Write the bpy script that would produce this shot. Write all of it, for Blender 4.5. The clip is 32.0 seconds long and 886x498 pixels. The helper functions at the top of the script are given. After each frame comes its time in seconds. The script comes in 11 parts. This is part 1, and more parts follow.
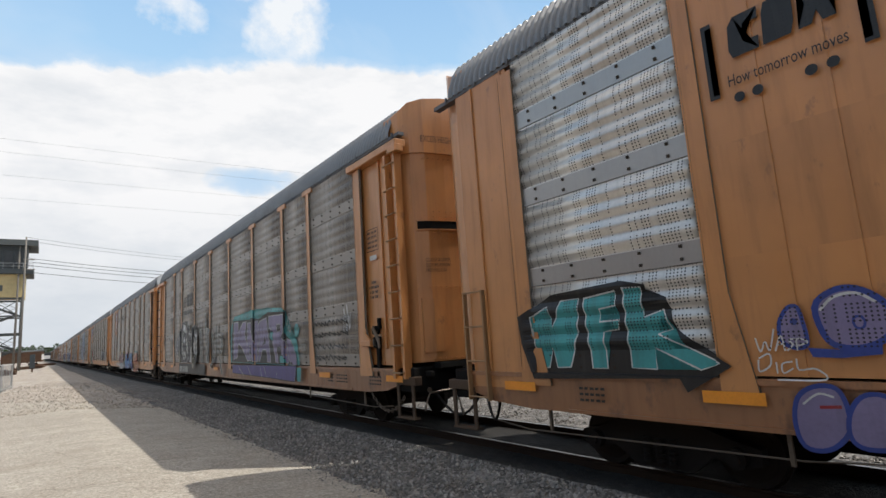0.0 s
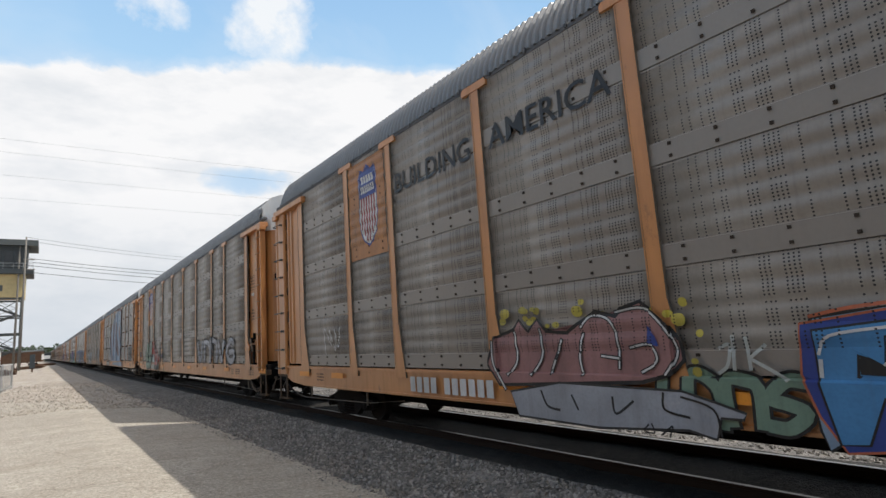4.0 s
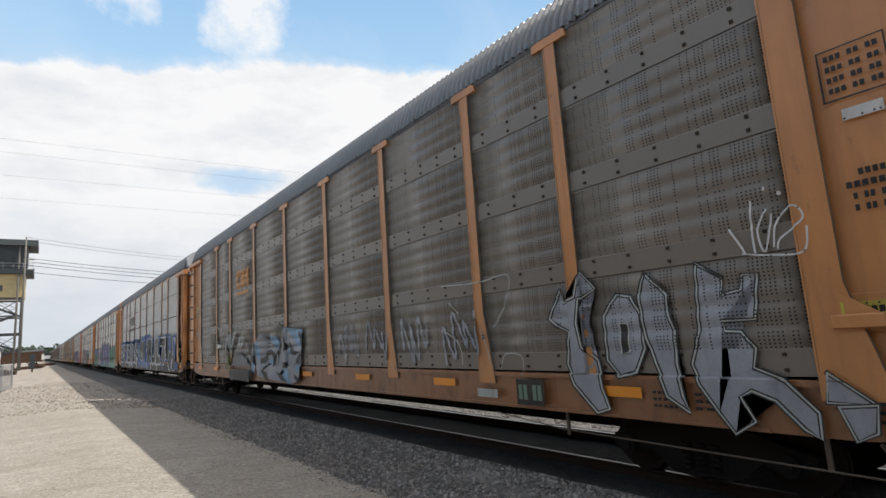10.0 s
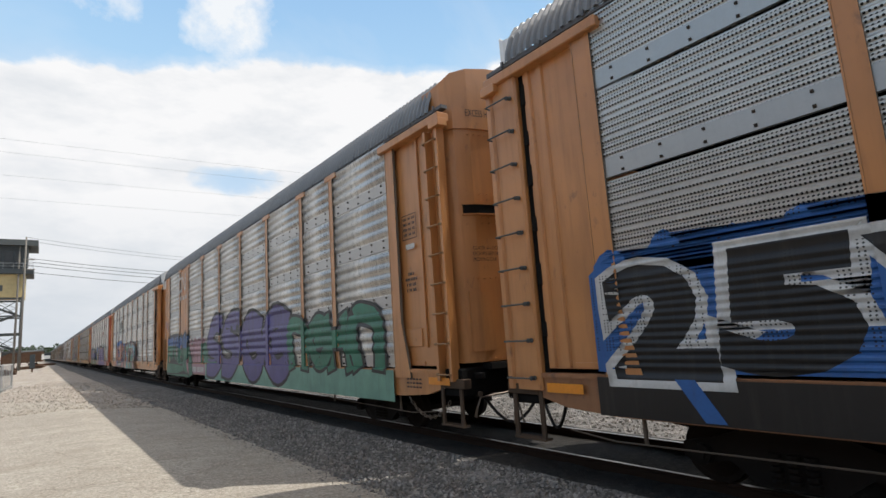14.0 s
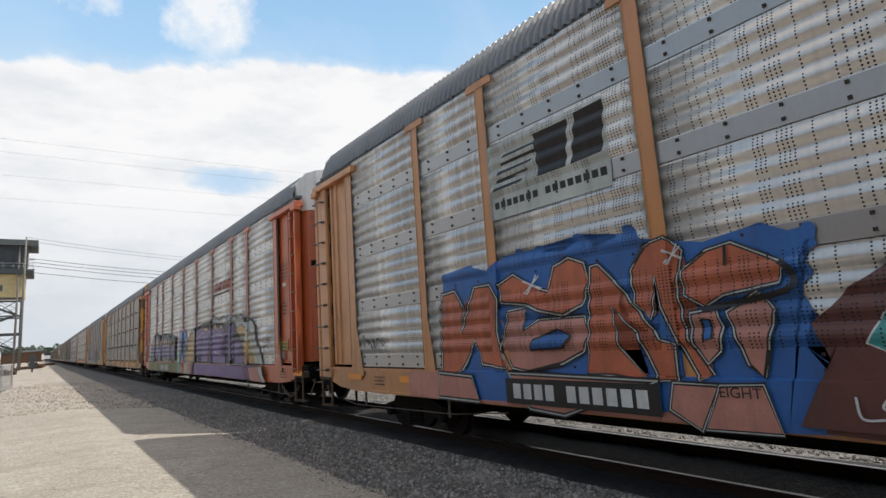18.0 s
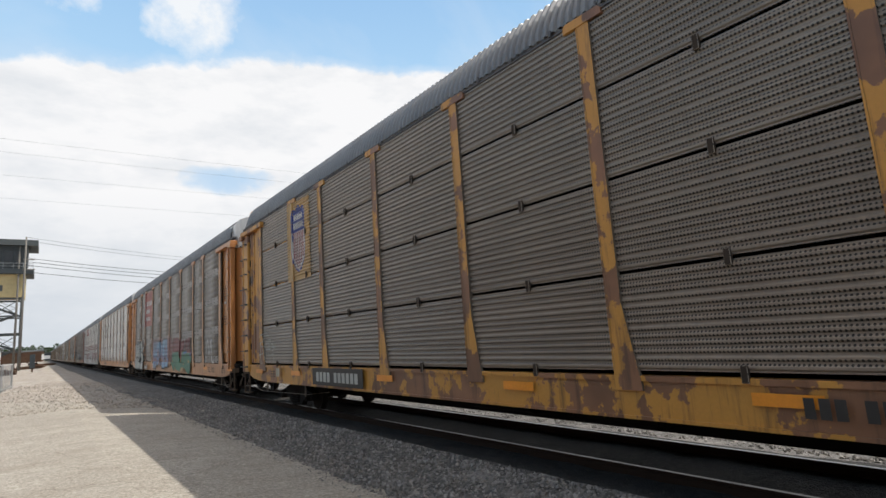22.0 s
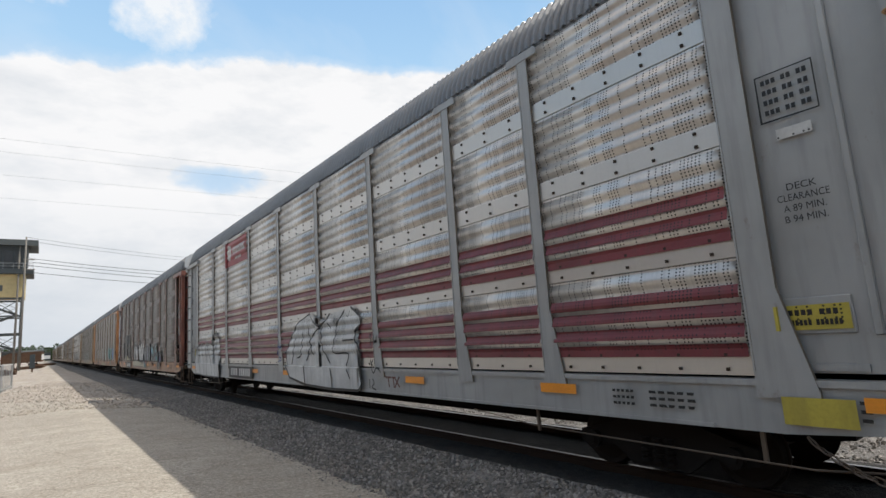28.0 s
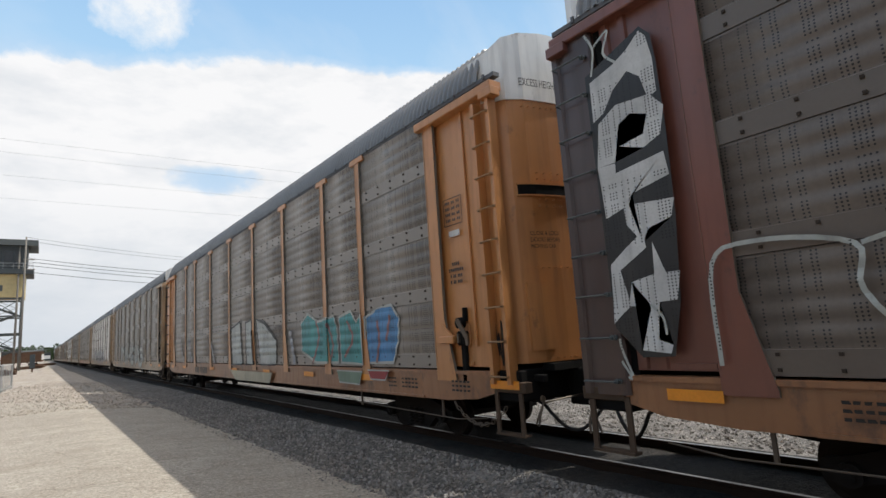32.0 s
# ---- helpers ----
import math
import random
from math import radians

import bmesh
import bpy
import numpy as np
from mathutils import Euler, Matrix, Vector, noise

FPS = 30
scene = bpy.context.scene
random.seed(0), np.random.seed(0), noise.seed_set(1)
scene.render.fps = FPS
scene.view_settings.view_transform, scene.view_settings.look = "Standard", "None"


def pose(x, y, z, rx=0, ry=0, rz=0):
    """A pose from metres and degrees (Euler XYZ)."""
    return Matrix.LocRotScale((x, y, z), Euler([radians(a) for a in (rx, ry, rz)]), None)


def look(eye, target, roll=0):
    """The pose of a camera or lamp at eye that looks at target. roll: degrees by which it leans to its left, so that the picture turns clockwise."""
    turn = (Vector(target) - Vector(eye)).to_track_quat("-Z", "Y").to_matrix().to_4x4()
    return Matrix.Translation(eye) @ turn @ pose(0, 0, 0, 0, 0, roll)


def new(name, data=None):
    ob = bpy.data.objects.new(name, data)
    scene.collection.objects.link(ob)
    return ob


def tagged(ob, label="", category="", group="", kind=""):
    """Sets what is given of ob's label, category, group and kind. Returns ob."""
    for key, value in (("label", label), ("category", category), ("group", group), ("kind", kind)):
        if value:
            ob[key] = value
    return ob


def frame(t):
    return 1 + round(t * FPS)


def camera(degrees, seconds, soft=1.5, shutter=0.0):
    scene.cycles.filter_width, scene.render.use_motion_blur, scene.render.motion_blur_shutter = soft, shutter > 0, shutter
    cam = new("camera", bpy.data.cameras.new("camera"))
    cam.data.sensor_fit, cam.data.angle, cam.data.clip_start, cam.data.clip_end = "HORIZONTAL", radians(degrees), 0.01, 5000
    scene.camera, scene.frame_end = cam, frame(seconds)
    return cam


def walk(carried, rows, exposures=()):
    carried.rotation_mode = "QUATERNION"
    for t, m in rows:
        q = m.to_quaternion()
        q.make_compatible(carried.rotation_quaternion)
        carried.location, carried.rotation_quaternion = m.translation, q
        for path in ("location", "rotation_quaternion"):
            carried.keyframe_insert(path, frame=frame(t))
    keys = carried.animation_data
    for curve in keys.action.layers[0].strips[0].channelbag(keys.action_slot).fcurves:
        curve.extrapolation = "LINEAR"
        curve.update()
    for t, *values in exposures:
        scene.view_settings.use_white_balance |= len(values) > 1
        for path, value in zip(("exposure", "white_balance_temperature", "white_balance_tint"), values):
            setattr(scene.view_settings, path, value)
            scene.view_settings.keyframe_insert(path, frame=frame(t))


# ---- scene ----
# The camera stands still on the pavement beside the track. x: across, towards the train; y: along the track, away; z: up.
EYE = (0.0, 0.0, 2.16)
RAIL = 0.30            # top of the rails above the pavement
TRACK = 6.94           # centre line of the track
HALF = 1.5             # half the width of a car
PITCH = 27.63          # length of a car over its couplers


def aim(eye, yaw, pitch, roll):
    a, b = radians(yaw), radians(pitch)
    return look(eye, Vector(eye) + Vector((math.sin(a) * math.cos(b), math.cos(a) * math.cos(b), math.sin(b))), roll)


cam = camera(79.32, 32.0)
walk(cam, [(0.0, aim(EYE, 37.10, 8.77, -3.86)), (32.0, aim(EYE, 37.10, 8.77, -3.86))],
     exposures=[(0.0, 0.0), (32.0, 0.0)])

# ---- light ----
SUN_WAY = Vector((-1.0, 0.36, -1.6)).normalized()      # the way that sunlight travels
sun_data = bpy.data.lights.new("sun", "SUN")
sun_data.energy, sun_data.angle, sun_data.color = 4.2, radians(0.53), (1.0, 0.95, 0.87)
sun = new("sun", sun_data)
sun.matrix_world = look((60, -30, 110), Vector((60, -30, 110)) + SUN_WAY)
world = bpy.data.worlds.new("sky")
scene.world = world
world.use_nodes = True
wn = world.node_tree.nodes
sky_tex = wn.new("ShaderNodeTexSky")
sky_tex.sky_type, sky_tex.sun_disc = "NISHITA", False
sky_tex.sun_elevation = math.asin(-SUN_WAY.z)
sky_tex.sun_rotation = math.atan2(-SUN_WAY.x, -SUN_WAY.y)
sky_tex.air_density, sky_tex.dust_density = 1.0, 1.5
wn["Background"].inputs["Strength"].default_value = 0.10
# Broken sunlit cloud over the blue, all round.
cloud_tex = wn.new("ShaderNodeTexNoise")
cloud_tex.inputs["Scale"].default_value, cloud_tex.inputs["Detail"].default_value = 2.2, 6.0
cloud_cover = wn.new("ShaderNodeValToRGB")
cloud_cover.color_ramp.elements[0].position, cloud_cover.color_ramp.elements[1].position = 0.36, 0.56
cloud_mix = wn.new("ShaderNodeMix")
cloud_mix.data_type = "RGBA"
cloud_mix.inputs["B"].default_value = (13.8, 12.3, 10.9, 1)
sky_dir = wn.new("ShaderNodeTexCoord")
wl = world.node_tree.links
wl.new(sky_dir.outputs["Generated"], cloud_tex.inputs["Vector"])
wl.new(cloud_tex.outputs["Fac"], cloud_cover.inputs["Fac"])
wl.new(cloud_cover.outputs["Color"], cloud_mix.inputs["Factor"])
wl.new(sky_tex.outputs[0], cloud_mix.inputs["A"])
wl.new(cloud_mix.outputs["Result"], wn["Background"].inputs["Color"])

# ---- materials ----
class Nodes:
    """A small wrapper round one node material."""

    def __init__(self, name):
        self.m = bpy.data.materials.new(name)
        self.m.use_nodes = True
        self.n, self.l = self.m.node_tree.nodes, self.m.node_tree.links
        self.b = self.n["Principled BSDF"]
        self.tc = self.n.new("ShaderNodeTexCoord")

    def put(self, socket, value):
        if hasattr(value, "is_linked") or hasattr(value, "links"):
            self.l.new(value, socket)
        else:
            socket.default_value = value

    def math(self, op, a, b=0.0, c=0.0, clamp=False):
        k = self.n.new("ShaderNodeMath")
        k.operation, k.use_clamp = op, clamp
        for s, v in zip(k.inputs, (a, b, c)):
            self.put(s, v)
        return k.outputs[0]

    def coords(self, scale=(1, 1, 1), shift=None, kind="Object"):
        k = self.n.new("ShaderNodeMapping")
        k.inputs["Scale"].default_value = scale
        self.l.new(self.tc.outputs[kind], k.inputs["Vector"])
        if shift is not None:
            self.l.new(shift, k.inputs["Location"])
        return k.outputs[0]

    def noise(self, vec, scale, detail=4.0, rough=0.55):
        k = self.n.new("ShaderNodeTexNoise")
        k.inputs["Scale"].default_value, k.inputs["Detail"].default_value = scale, detail
        k.inputs["Roughness"].default_value = rough
        self.l.new(vec, k.inputs["Vector"])
        return k.outputs["Fac"]

    def voronoi(self, vec, scale, out="Distance", feature="F1"):
        k = self.n.new("ShaderNodeTexVoronoi")
        k.feature = feature
        k.inputs["Scale"].default_value = scale
        self.l.new(vec, k.inputs["Vector"])
        return k.outputs[out]

    def ramp(self, fac, *stops):
        k = self.n.new("ShaderNodeValToRGB")
        e = k.color_ramp.elements
        while len(e) < len(stops):
            e.new(0.5)
        for s, (p, c) in zip(e, stops):
            s.position = p
            s.color = (c, c, c, 1) if isinstance(c, (int, float)) else (*c, 1)
        self.l.new(fac, k.inputs["Fac"])
        return k.outputs["Color"]

    def mix(self, fac, a, b, how="MIX"):
        k = self.n.new("ShaderNodeMix")
        k.data_type, k.blend_type = "RGBA", how
        for s, v in ((k.inputs["Factor"], fac), (k.inputs["A"], a), (k.inputs["B"], b)):
            self.put(s, (*v, 1) if isinstance(v, tuple) and len(v) == 3 else v)
        return k.outputs["Result"]

    def split(self, vec):
        k = self.n.new("ShaderNodeSeparateXYZ")
        self.l.new(vec, k.inputs[0])
        return k.outputs

    def chance(self):
        return self.n.new("ShaderNodeObjectInfo").outputs["Random"]

    def shift(self, by=37.0):
        return self.math("MULTIPLY", self.chance(), by)

    def bump(self, height, strength=0.3, distance=0.01):
        k = self.n.new("ShaderNodeBump")
        k.inputs["Strength"].default_value, k.inputs["Distance"].default_value = strength, distance
        self.l.new(height, k.inputs["Height"])
        self.l.new(k.outputs[0], self.b.inputs["Normal"])

    def done(self, color=None, rough=0.6, metal=0.0, spec=0.5, coat=0.0):
        self.b.inputs["Coat Weight"].default_value, self.b.inputs["Coat Roughness"].default_value = coat, 0.28
        if color is not None:
            self.put(self.b.inputs["Base Color"], (*color, 1) if isinstance(color, tuple) else color)
        self.put(self.b.inputs["Roughness"], rough)
        self.put(self.b.inputs["Metallic"], metal)
        self.b.inputs["Specular IOR Level"].default_value = spec
        return self.m


def dim(c, k):
    return tuple(min(1.0, v * k) for v in c)


def steel_paint(name, color, rust=0.35, rough=0.5, rust_color=(0.12, 0.055, 0.03)):
    """Weathered paint on steel: fading, grime that runs down, rust spots."""
    k = Nodes(name)
    off = k.shift()
    big = k.noise(k.coords((1, 1, 1), off), 0.9)
    run = k.noise(k.coords((5, 5, 0.5), off), 1.6, 5.0)
    fine = k.noise(k.coords((1, 1, 1), off), 28.0, 3.0)
    c = k.mix(k.ramp(big, (0.3, 0.0), (0.75, 1.0)), dim(color, 0.82), dim(color, 1.14))
    c = k.mix(k.ramp(run, (0.5, 0.0), (0.85, 0.55)), c, dim(color, 0.45))
    spots = k.noise(k.coords((1, 1, 0.6), off), 3.4, 7.0, 0.7)
    c = k.mix(k.ramp(spots, (0.66 - 0.22 * rust, 0.0), (0.74 - 0.1 * rust, min(1.0, 0.35 + rust))), c, rust_color)
    k.bump(fine, 0.12, 0.004)
    return k.done(c, k.ramp(run, (0.3, rough - 0.14), (0.8, rough + 0.12)), 0.0, 0.6, 0.3)


def chipped_paint(name, color, under, rough=0.5):
    """Paint that has come off in large sharp-edged flakes down to a dull brown primer, with dark rust runs."""
    k = Nodes(name)
    off = k.shift()
    flake = k.noise(k.coords((1, 1, 0.8), off), 1.5, 9.0, 0.62)
    run = k.noise(k.coords((5, 5, 0.4), off), 1.4, 6.0, 0.65)
    fine = k.noise(k.coords((1, 1, 1), off), 24.0, 4.0)
    top = k.mix(fine, dim(color, 0.85), dim(color, 1.1))
    low = k.mix(k.ramp(k.noise(k.coords((1, 1, 1), off), 0.8, 4.0), (0.35, 0.0), (0.7, 1.0)), under, dim(under, 1.9))
    cover = k.ramp(flake, (0.505, 1.0), (0.52, 0.0))
    c = k.mix(cover, low, top)
    c = k.mix(k.ramp(run, (0.52, 0.0), (0.7, 0.75)), c, (0.055, 0.03, 0.02))
    k.bump(k.math("ADD", cover, k.math("MULTIPLY", fine, 0.3)), 0.25, 0.004)
    return k.done(c, rough, 0.0, 0.6)


def plain(name, color, rough=0.6, metal=0.0, vary=0.25, scale=6.0, bump=0.1):
    k = Nodes(name)
    off = k.shift()
    big = k.noise(k.coords((1, 1, 1), off), scale * 0.25)
    fine = k.noise(k.coords((1, 1, 1), off), scale * 6, 4.0)
    c = k.mix(big, dim(color, 1 - vary), dim(color, 1 + vary))
    c = k.mix(k.ramp(fine, (0.35, 0.0), (0.7, vary)), c, dim(color, 0.6))
    k.bump(fine, bump, 0.005)
    return k.done(c, rough, metal, 0.5 if rough < 0.7 else 0.15)


def perforation(k, fine, base=0.0):
    """A mask of punched holes in rows; fine: closely punched sheets."""
    y, z = k.split(k.tc.outputs["Object"])[1:3]
    z = k.math("SUBTRACT", z, base)
    dy, dz = (0.040, 0.0415) if fine else (0.042, 0.035)
    cy, cz = k.math("DIVIDE", y, dy), k.math("DIVIDE", z, dz)
    fy = k.math("SUBTRACT", k.math("FRACT", cy), 0.5)
    fz = k.math("SUBTRACT", k.math("FRACT", cz), 0.5)
    ry, rz = k.math("MULTIPLY", fy, dy), k.math("MULTIPLY", fz, dz)
    d = k.math("SQRT", k.math("ADD", k.math("MULTIPLY", ry, ry), k.math("MULTIPLY", rz, rz)))
    hole = k.math("LESS_THAN", d, 0.0115 if fine else 0.0095)
    pick = k.n.new("ShaderNodeTexWhiteNoise")
    pick.noise_dimensions = "1D"
    k.l.new(k.math("FLOOR", cy), pick.inputs["W"])
    pick2 = k.n.new("ShaderNodeTexWhiteNoise")
    pick2.noise_dimensions = "1D"
    k.l.new(k.math("FLOOR", cz), pick2.inputs["W"])
    if fine:
        keep = k.math("GREATER_THAN", pick2.outputs["Value"], 0.22)
    else:
        keep = k.math("MULTIPLY", k.math("GREATER_THAN", pick.outputs["Value"], 0.47), k.math("GREATER_THAN", pick2.outputs["Value"], 0.18))
    band = k.math("GREATER_THAN", k.math("FRACT", k.math("DIVIDE", z, 1.14)), 0.225)
    return k.math("MULTIPLY", hole, k.math("MULTIPLY", keep, band if not fine else 1.0))


def sheet(name, color, fine=False, grime=0.4, metal=0.6, band=(0.2, 0.195, 0.185), banded=False, coat=0.45, rough=0.0):
    """Perforated galvanised side sheets, weathered, with grime that ran down them."""
    k = Nodes(name)
    off = k.shift()
    big = k.noise(k.coords((1, 1, 1), off), 0.7)
    run = k.noise(k.coords((1, 11, 0.5), off), 1.3, 7.0, 0.7)
    spangle = k.noise(k.coords((1, 1, 1), off), 22.0, 5.0, 0.7)
    tone = k.math("ADD", k.math("MULTIPLY", k.chance(), 0.22), 0.89)
    c = k.mix(k.ramp(big, (0.3, 0.0), (0.72, 1.0)), dim(color, 0.9), dim(color, 1.08))
    c = k.mix(k.ramp(run, (0.5, 0.0), (0.85, grime)), c, (0.07, 0.058, 0.045))
    c = k.mix(k.ramp(spangle, (0.4, 0.0), (0.75, 0.3)), c, dim(color, 0.6))
    c = k.mix(1.0, c, k.ramp(tone, (0.0, 0.0), (1.0, 1.0)), "MULTIPLY")
    holes = perforation(k, fine)
    if banded or not fine:
        plain_band = k.math("LESS_THAN", k.split(k.tc.outputs["Object"])[2], 0.275 if fine else 0.243)
        c = k.mix(k.math("MULTIPLY", plain_band, 0.75), c, dim(band, 1.0))
        holes = k.math("MULTIPLY", holes, k.math("SUBTRACT", 1.0, plain_band))
    c = k.mix(holes, c, (0.006, 0.006, 0.006))
    k.bump(spangle, 0.12, 0.004)
    return k.done(c, k.ramp(spangle, (0.3, 0.31 + rough), (0.75, 0.46 + rough)), metal, 0.5, coat)


def spray(name, color, gloss=0.5):
    """Spray paint on the side of a car: uneven cover, thin in places, the punched holes show through."""
    k = Nodes(name)
    cloud = k.noise(k.coords(), 1.7, 5.0)
    fine_n = k.noise(k.coords(), 30.0, 4.0)
    run = k.noise(k.coords((1, 6, 0.5)), 1.3, 5.0)
    c = k.mix(k.ramp(cloud, (0.3, 0.0), (0.7, 1.0)), dim(color, 0.78), dim(color, 1.15))
    c = k.mix(k.ramp(fine_n, (0.45, 0.0), (0.8, 0.35)), c, dim(color, 0.55))
    c = k.mix(k.ramp(run, (0.5, 0.0), (0.85, 0.4)), c, (0.06, 0.052, 0.045))
    on_sheet = k.math("GREATER_THAN", k.split(k.tc.outputs["Object"])[2], 1.26)
    holes = k.math("MULTIPLY", perforation(k, False, 1.25), on_sheet)
    c = k.mix(k.math("MULTIPLY", holes, 0.92), c, (0.006, 0.006, 0.006))
    k.bump(fine_n, 0.1, 0.003)
    return k.done(c, gloss, 0.0, 0.4, 0.1)


def gravel_mat(name, tones, scale, bump=0.6):
    k = Nodes(name)
    cell = k.voronoi(k.coords(), scale, "Color")
    s = k.split(cell)[0]
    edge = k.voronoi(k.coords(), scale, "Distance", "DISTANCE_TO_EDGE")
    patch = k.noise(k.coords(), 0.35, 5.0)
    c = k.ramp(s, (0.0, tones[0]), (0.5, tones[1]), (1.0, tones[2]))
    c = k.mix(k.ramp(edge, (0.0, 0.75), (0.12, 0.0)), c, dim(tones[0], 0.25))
    c = k.mix(k.ramp(patch, (0.35, 0.0), (0.7, 0.55)), c, dim(tones[0], 0.7))
    dust = k.noise(k.coords(), 1.1, 6.0, 0.7)
    c = k.mix(k.ramp(dust, (0.5, 0.0), (0.68, 0.5)), c, dim(tones[2], 1.1))
    k.bump(k.math("ADD", k.math("MULTIPLY", edge, 1.5), s), bump, 0.03)
    return k.done(c, 0.9)


def pavement_mat():
    k = Nodes("worn_pavement")
    co = k.coords()
    big, mid, small, fine = k.noise(co, 0.22, 5.0), k.noise(co, 1.3, 7.0, 0.7), k.noise(co, 7.0, 6.0, 0.7), k.noise(co, 70.0, 4.0)
    c = k.ramp(big, (0.3, (0.25, 0.225, 0.188)), (0.7, (0.38, 0.35, 0.298)))
    c = k.mix(k.ramp(mid, (0.42, 0.0), (0.68, 0.7)), c, (0.23, 0.195, 0.155))
    c = k.mix(k.ramp(k.noise(k.coords((1.0, 1.6, 1), k.math("ADD", big, 7.0)), 0.8, 8.0, 0.75), (0.52, 0.0), (0.66, 0.6)), c, (0.48, 0.445, 0.385))
    c = k.mix(k.ramp(small, (0.42, 0.0), (0.7, 0.7)), c, (0.17, 0.145, 0.115))
    c = k.mix(k.ramp(fine, (0.38, 0.0), (0.62, 0.5)), c, (0.5, 0.465, 0.405))
    grit = k.noise(co, 22.0, 5.0, 0.75)
    c = k.mix(k.ramp(grit, (0.40, 0.6), (0.5, 0.0)), c, (0.14, 0.12, 0.1))
    c = k.mix(k.ramp(grit, (0.54, 0.0), (0.66, 0.6)), c, (0.6, 0.57, 0.5))
    streak = k.noise(k.coords((0.22, 2.6, 1)), 1.3, 7.0, 0.65)
    c = k.mix(k.ramp(streak, (0.52, 0.0), (0.66, 0.35)), c, (0.19, 0.16, 0.125))
    warp = k.n.new("ShaderNodeTexNoise")
    warp.inputs["Scale"].default_value, warp.inputs["Detail"].default_value = 1.8, 5.0
    k.l.new(co, warp.inputs["Vector"])
    bent = k.mix(0.3, k.tc.outputs["Object"], warp.outputs["Color"])
    crack = k.voronoi(bent, 0.62, "Distance", "DISTANCE_TO_EDGE")
    line = k.math("MULTIPLY", k.ramp(crack, (0.0, 1.0), (0.007, 0.0)), k.ramp(mid, (0.4, 0.0), (0.55, 1.0)))
    crack2 = k.voronoi(bent, 2.1, "Distance", "DISTANCE_TO_EDGE")
    line2 = k.math("MULTIPLY", k.ramp(crack2, (0.0, 1.0), (0.012, 0.0)), k.ramp(big, (0.48, 0.0), (0.6, 0.8)))
    lines = k.math("MAXIMUM", line, line2)
    c = k.mix(k.math("MULTIPLY", lines, 0.4), c, (0.08, 0.07, 0.055))
    k.bump(k.math("SUBTRACT", k.math("ADD", k.math("MULTIPLY", fine, 0.6), small), k.math("MULTIPLY", lines, 1.5)), 0.5, 0.015)
    return k.done(c, 0.9, 0.0, 0.2)


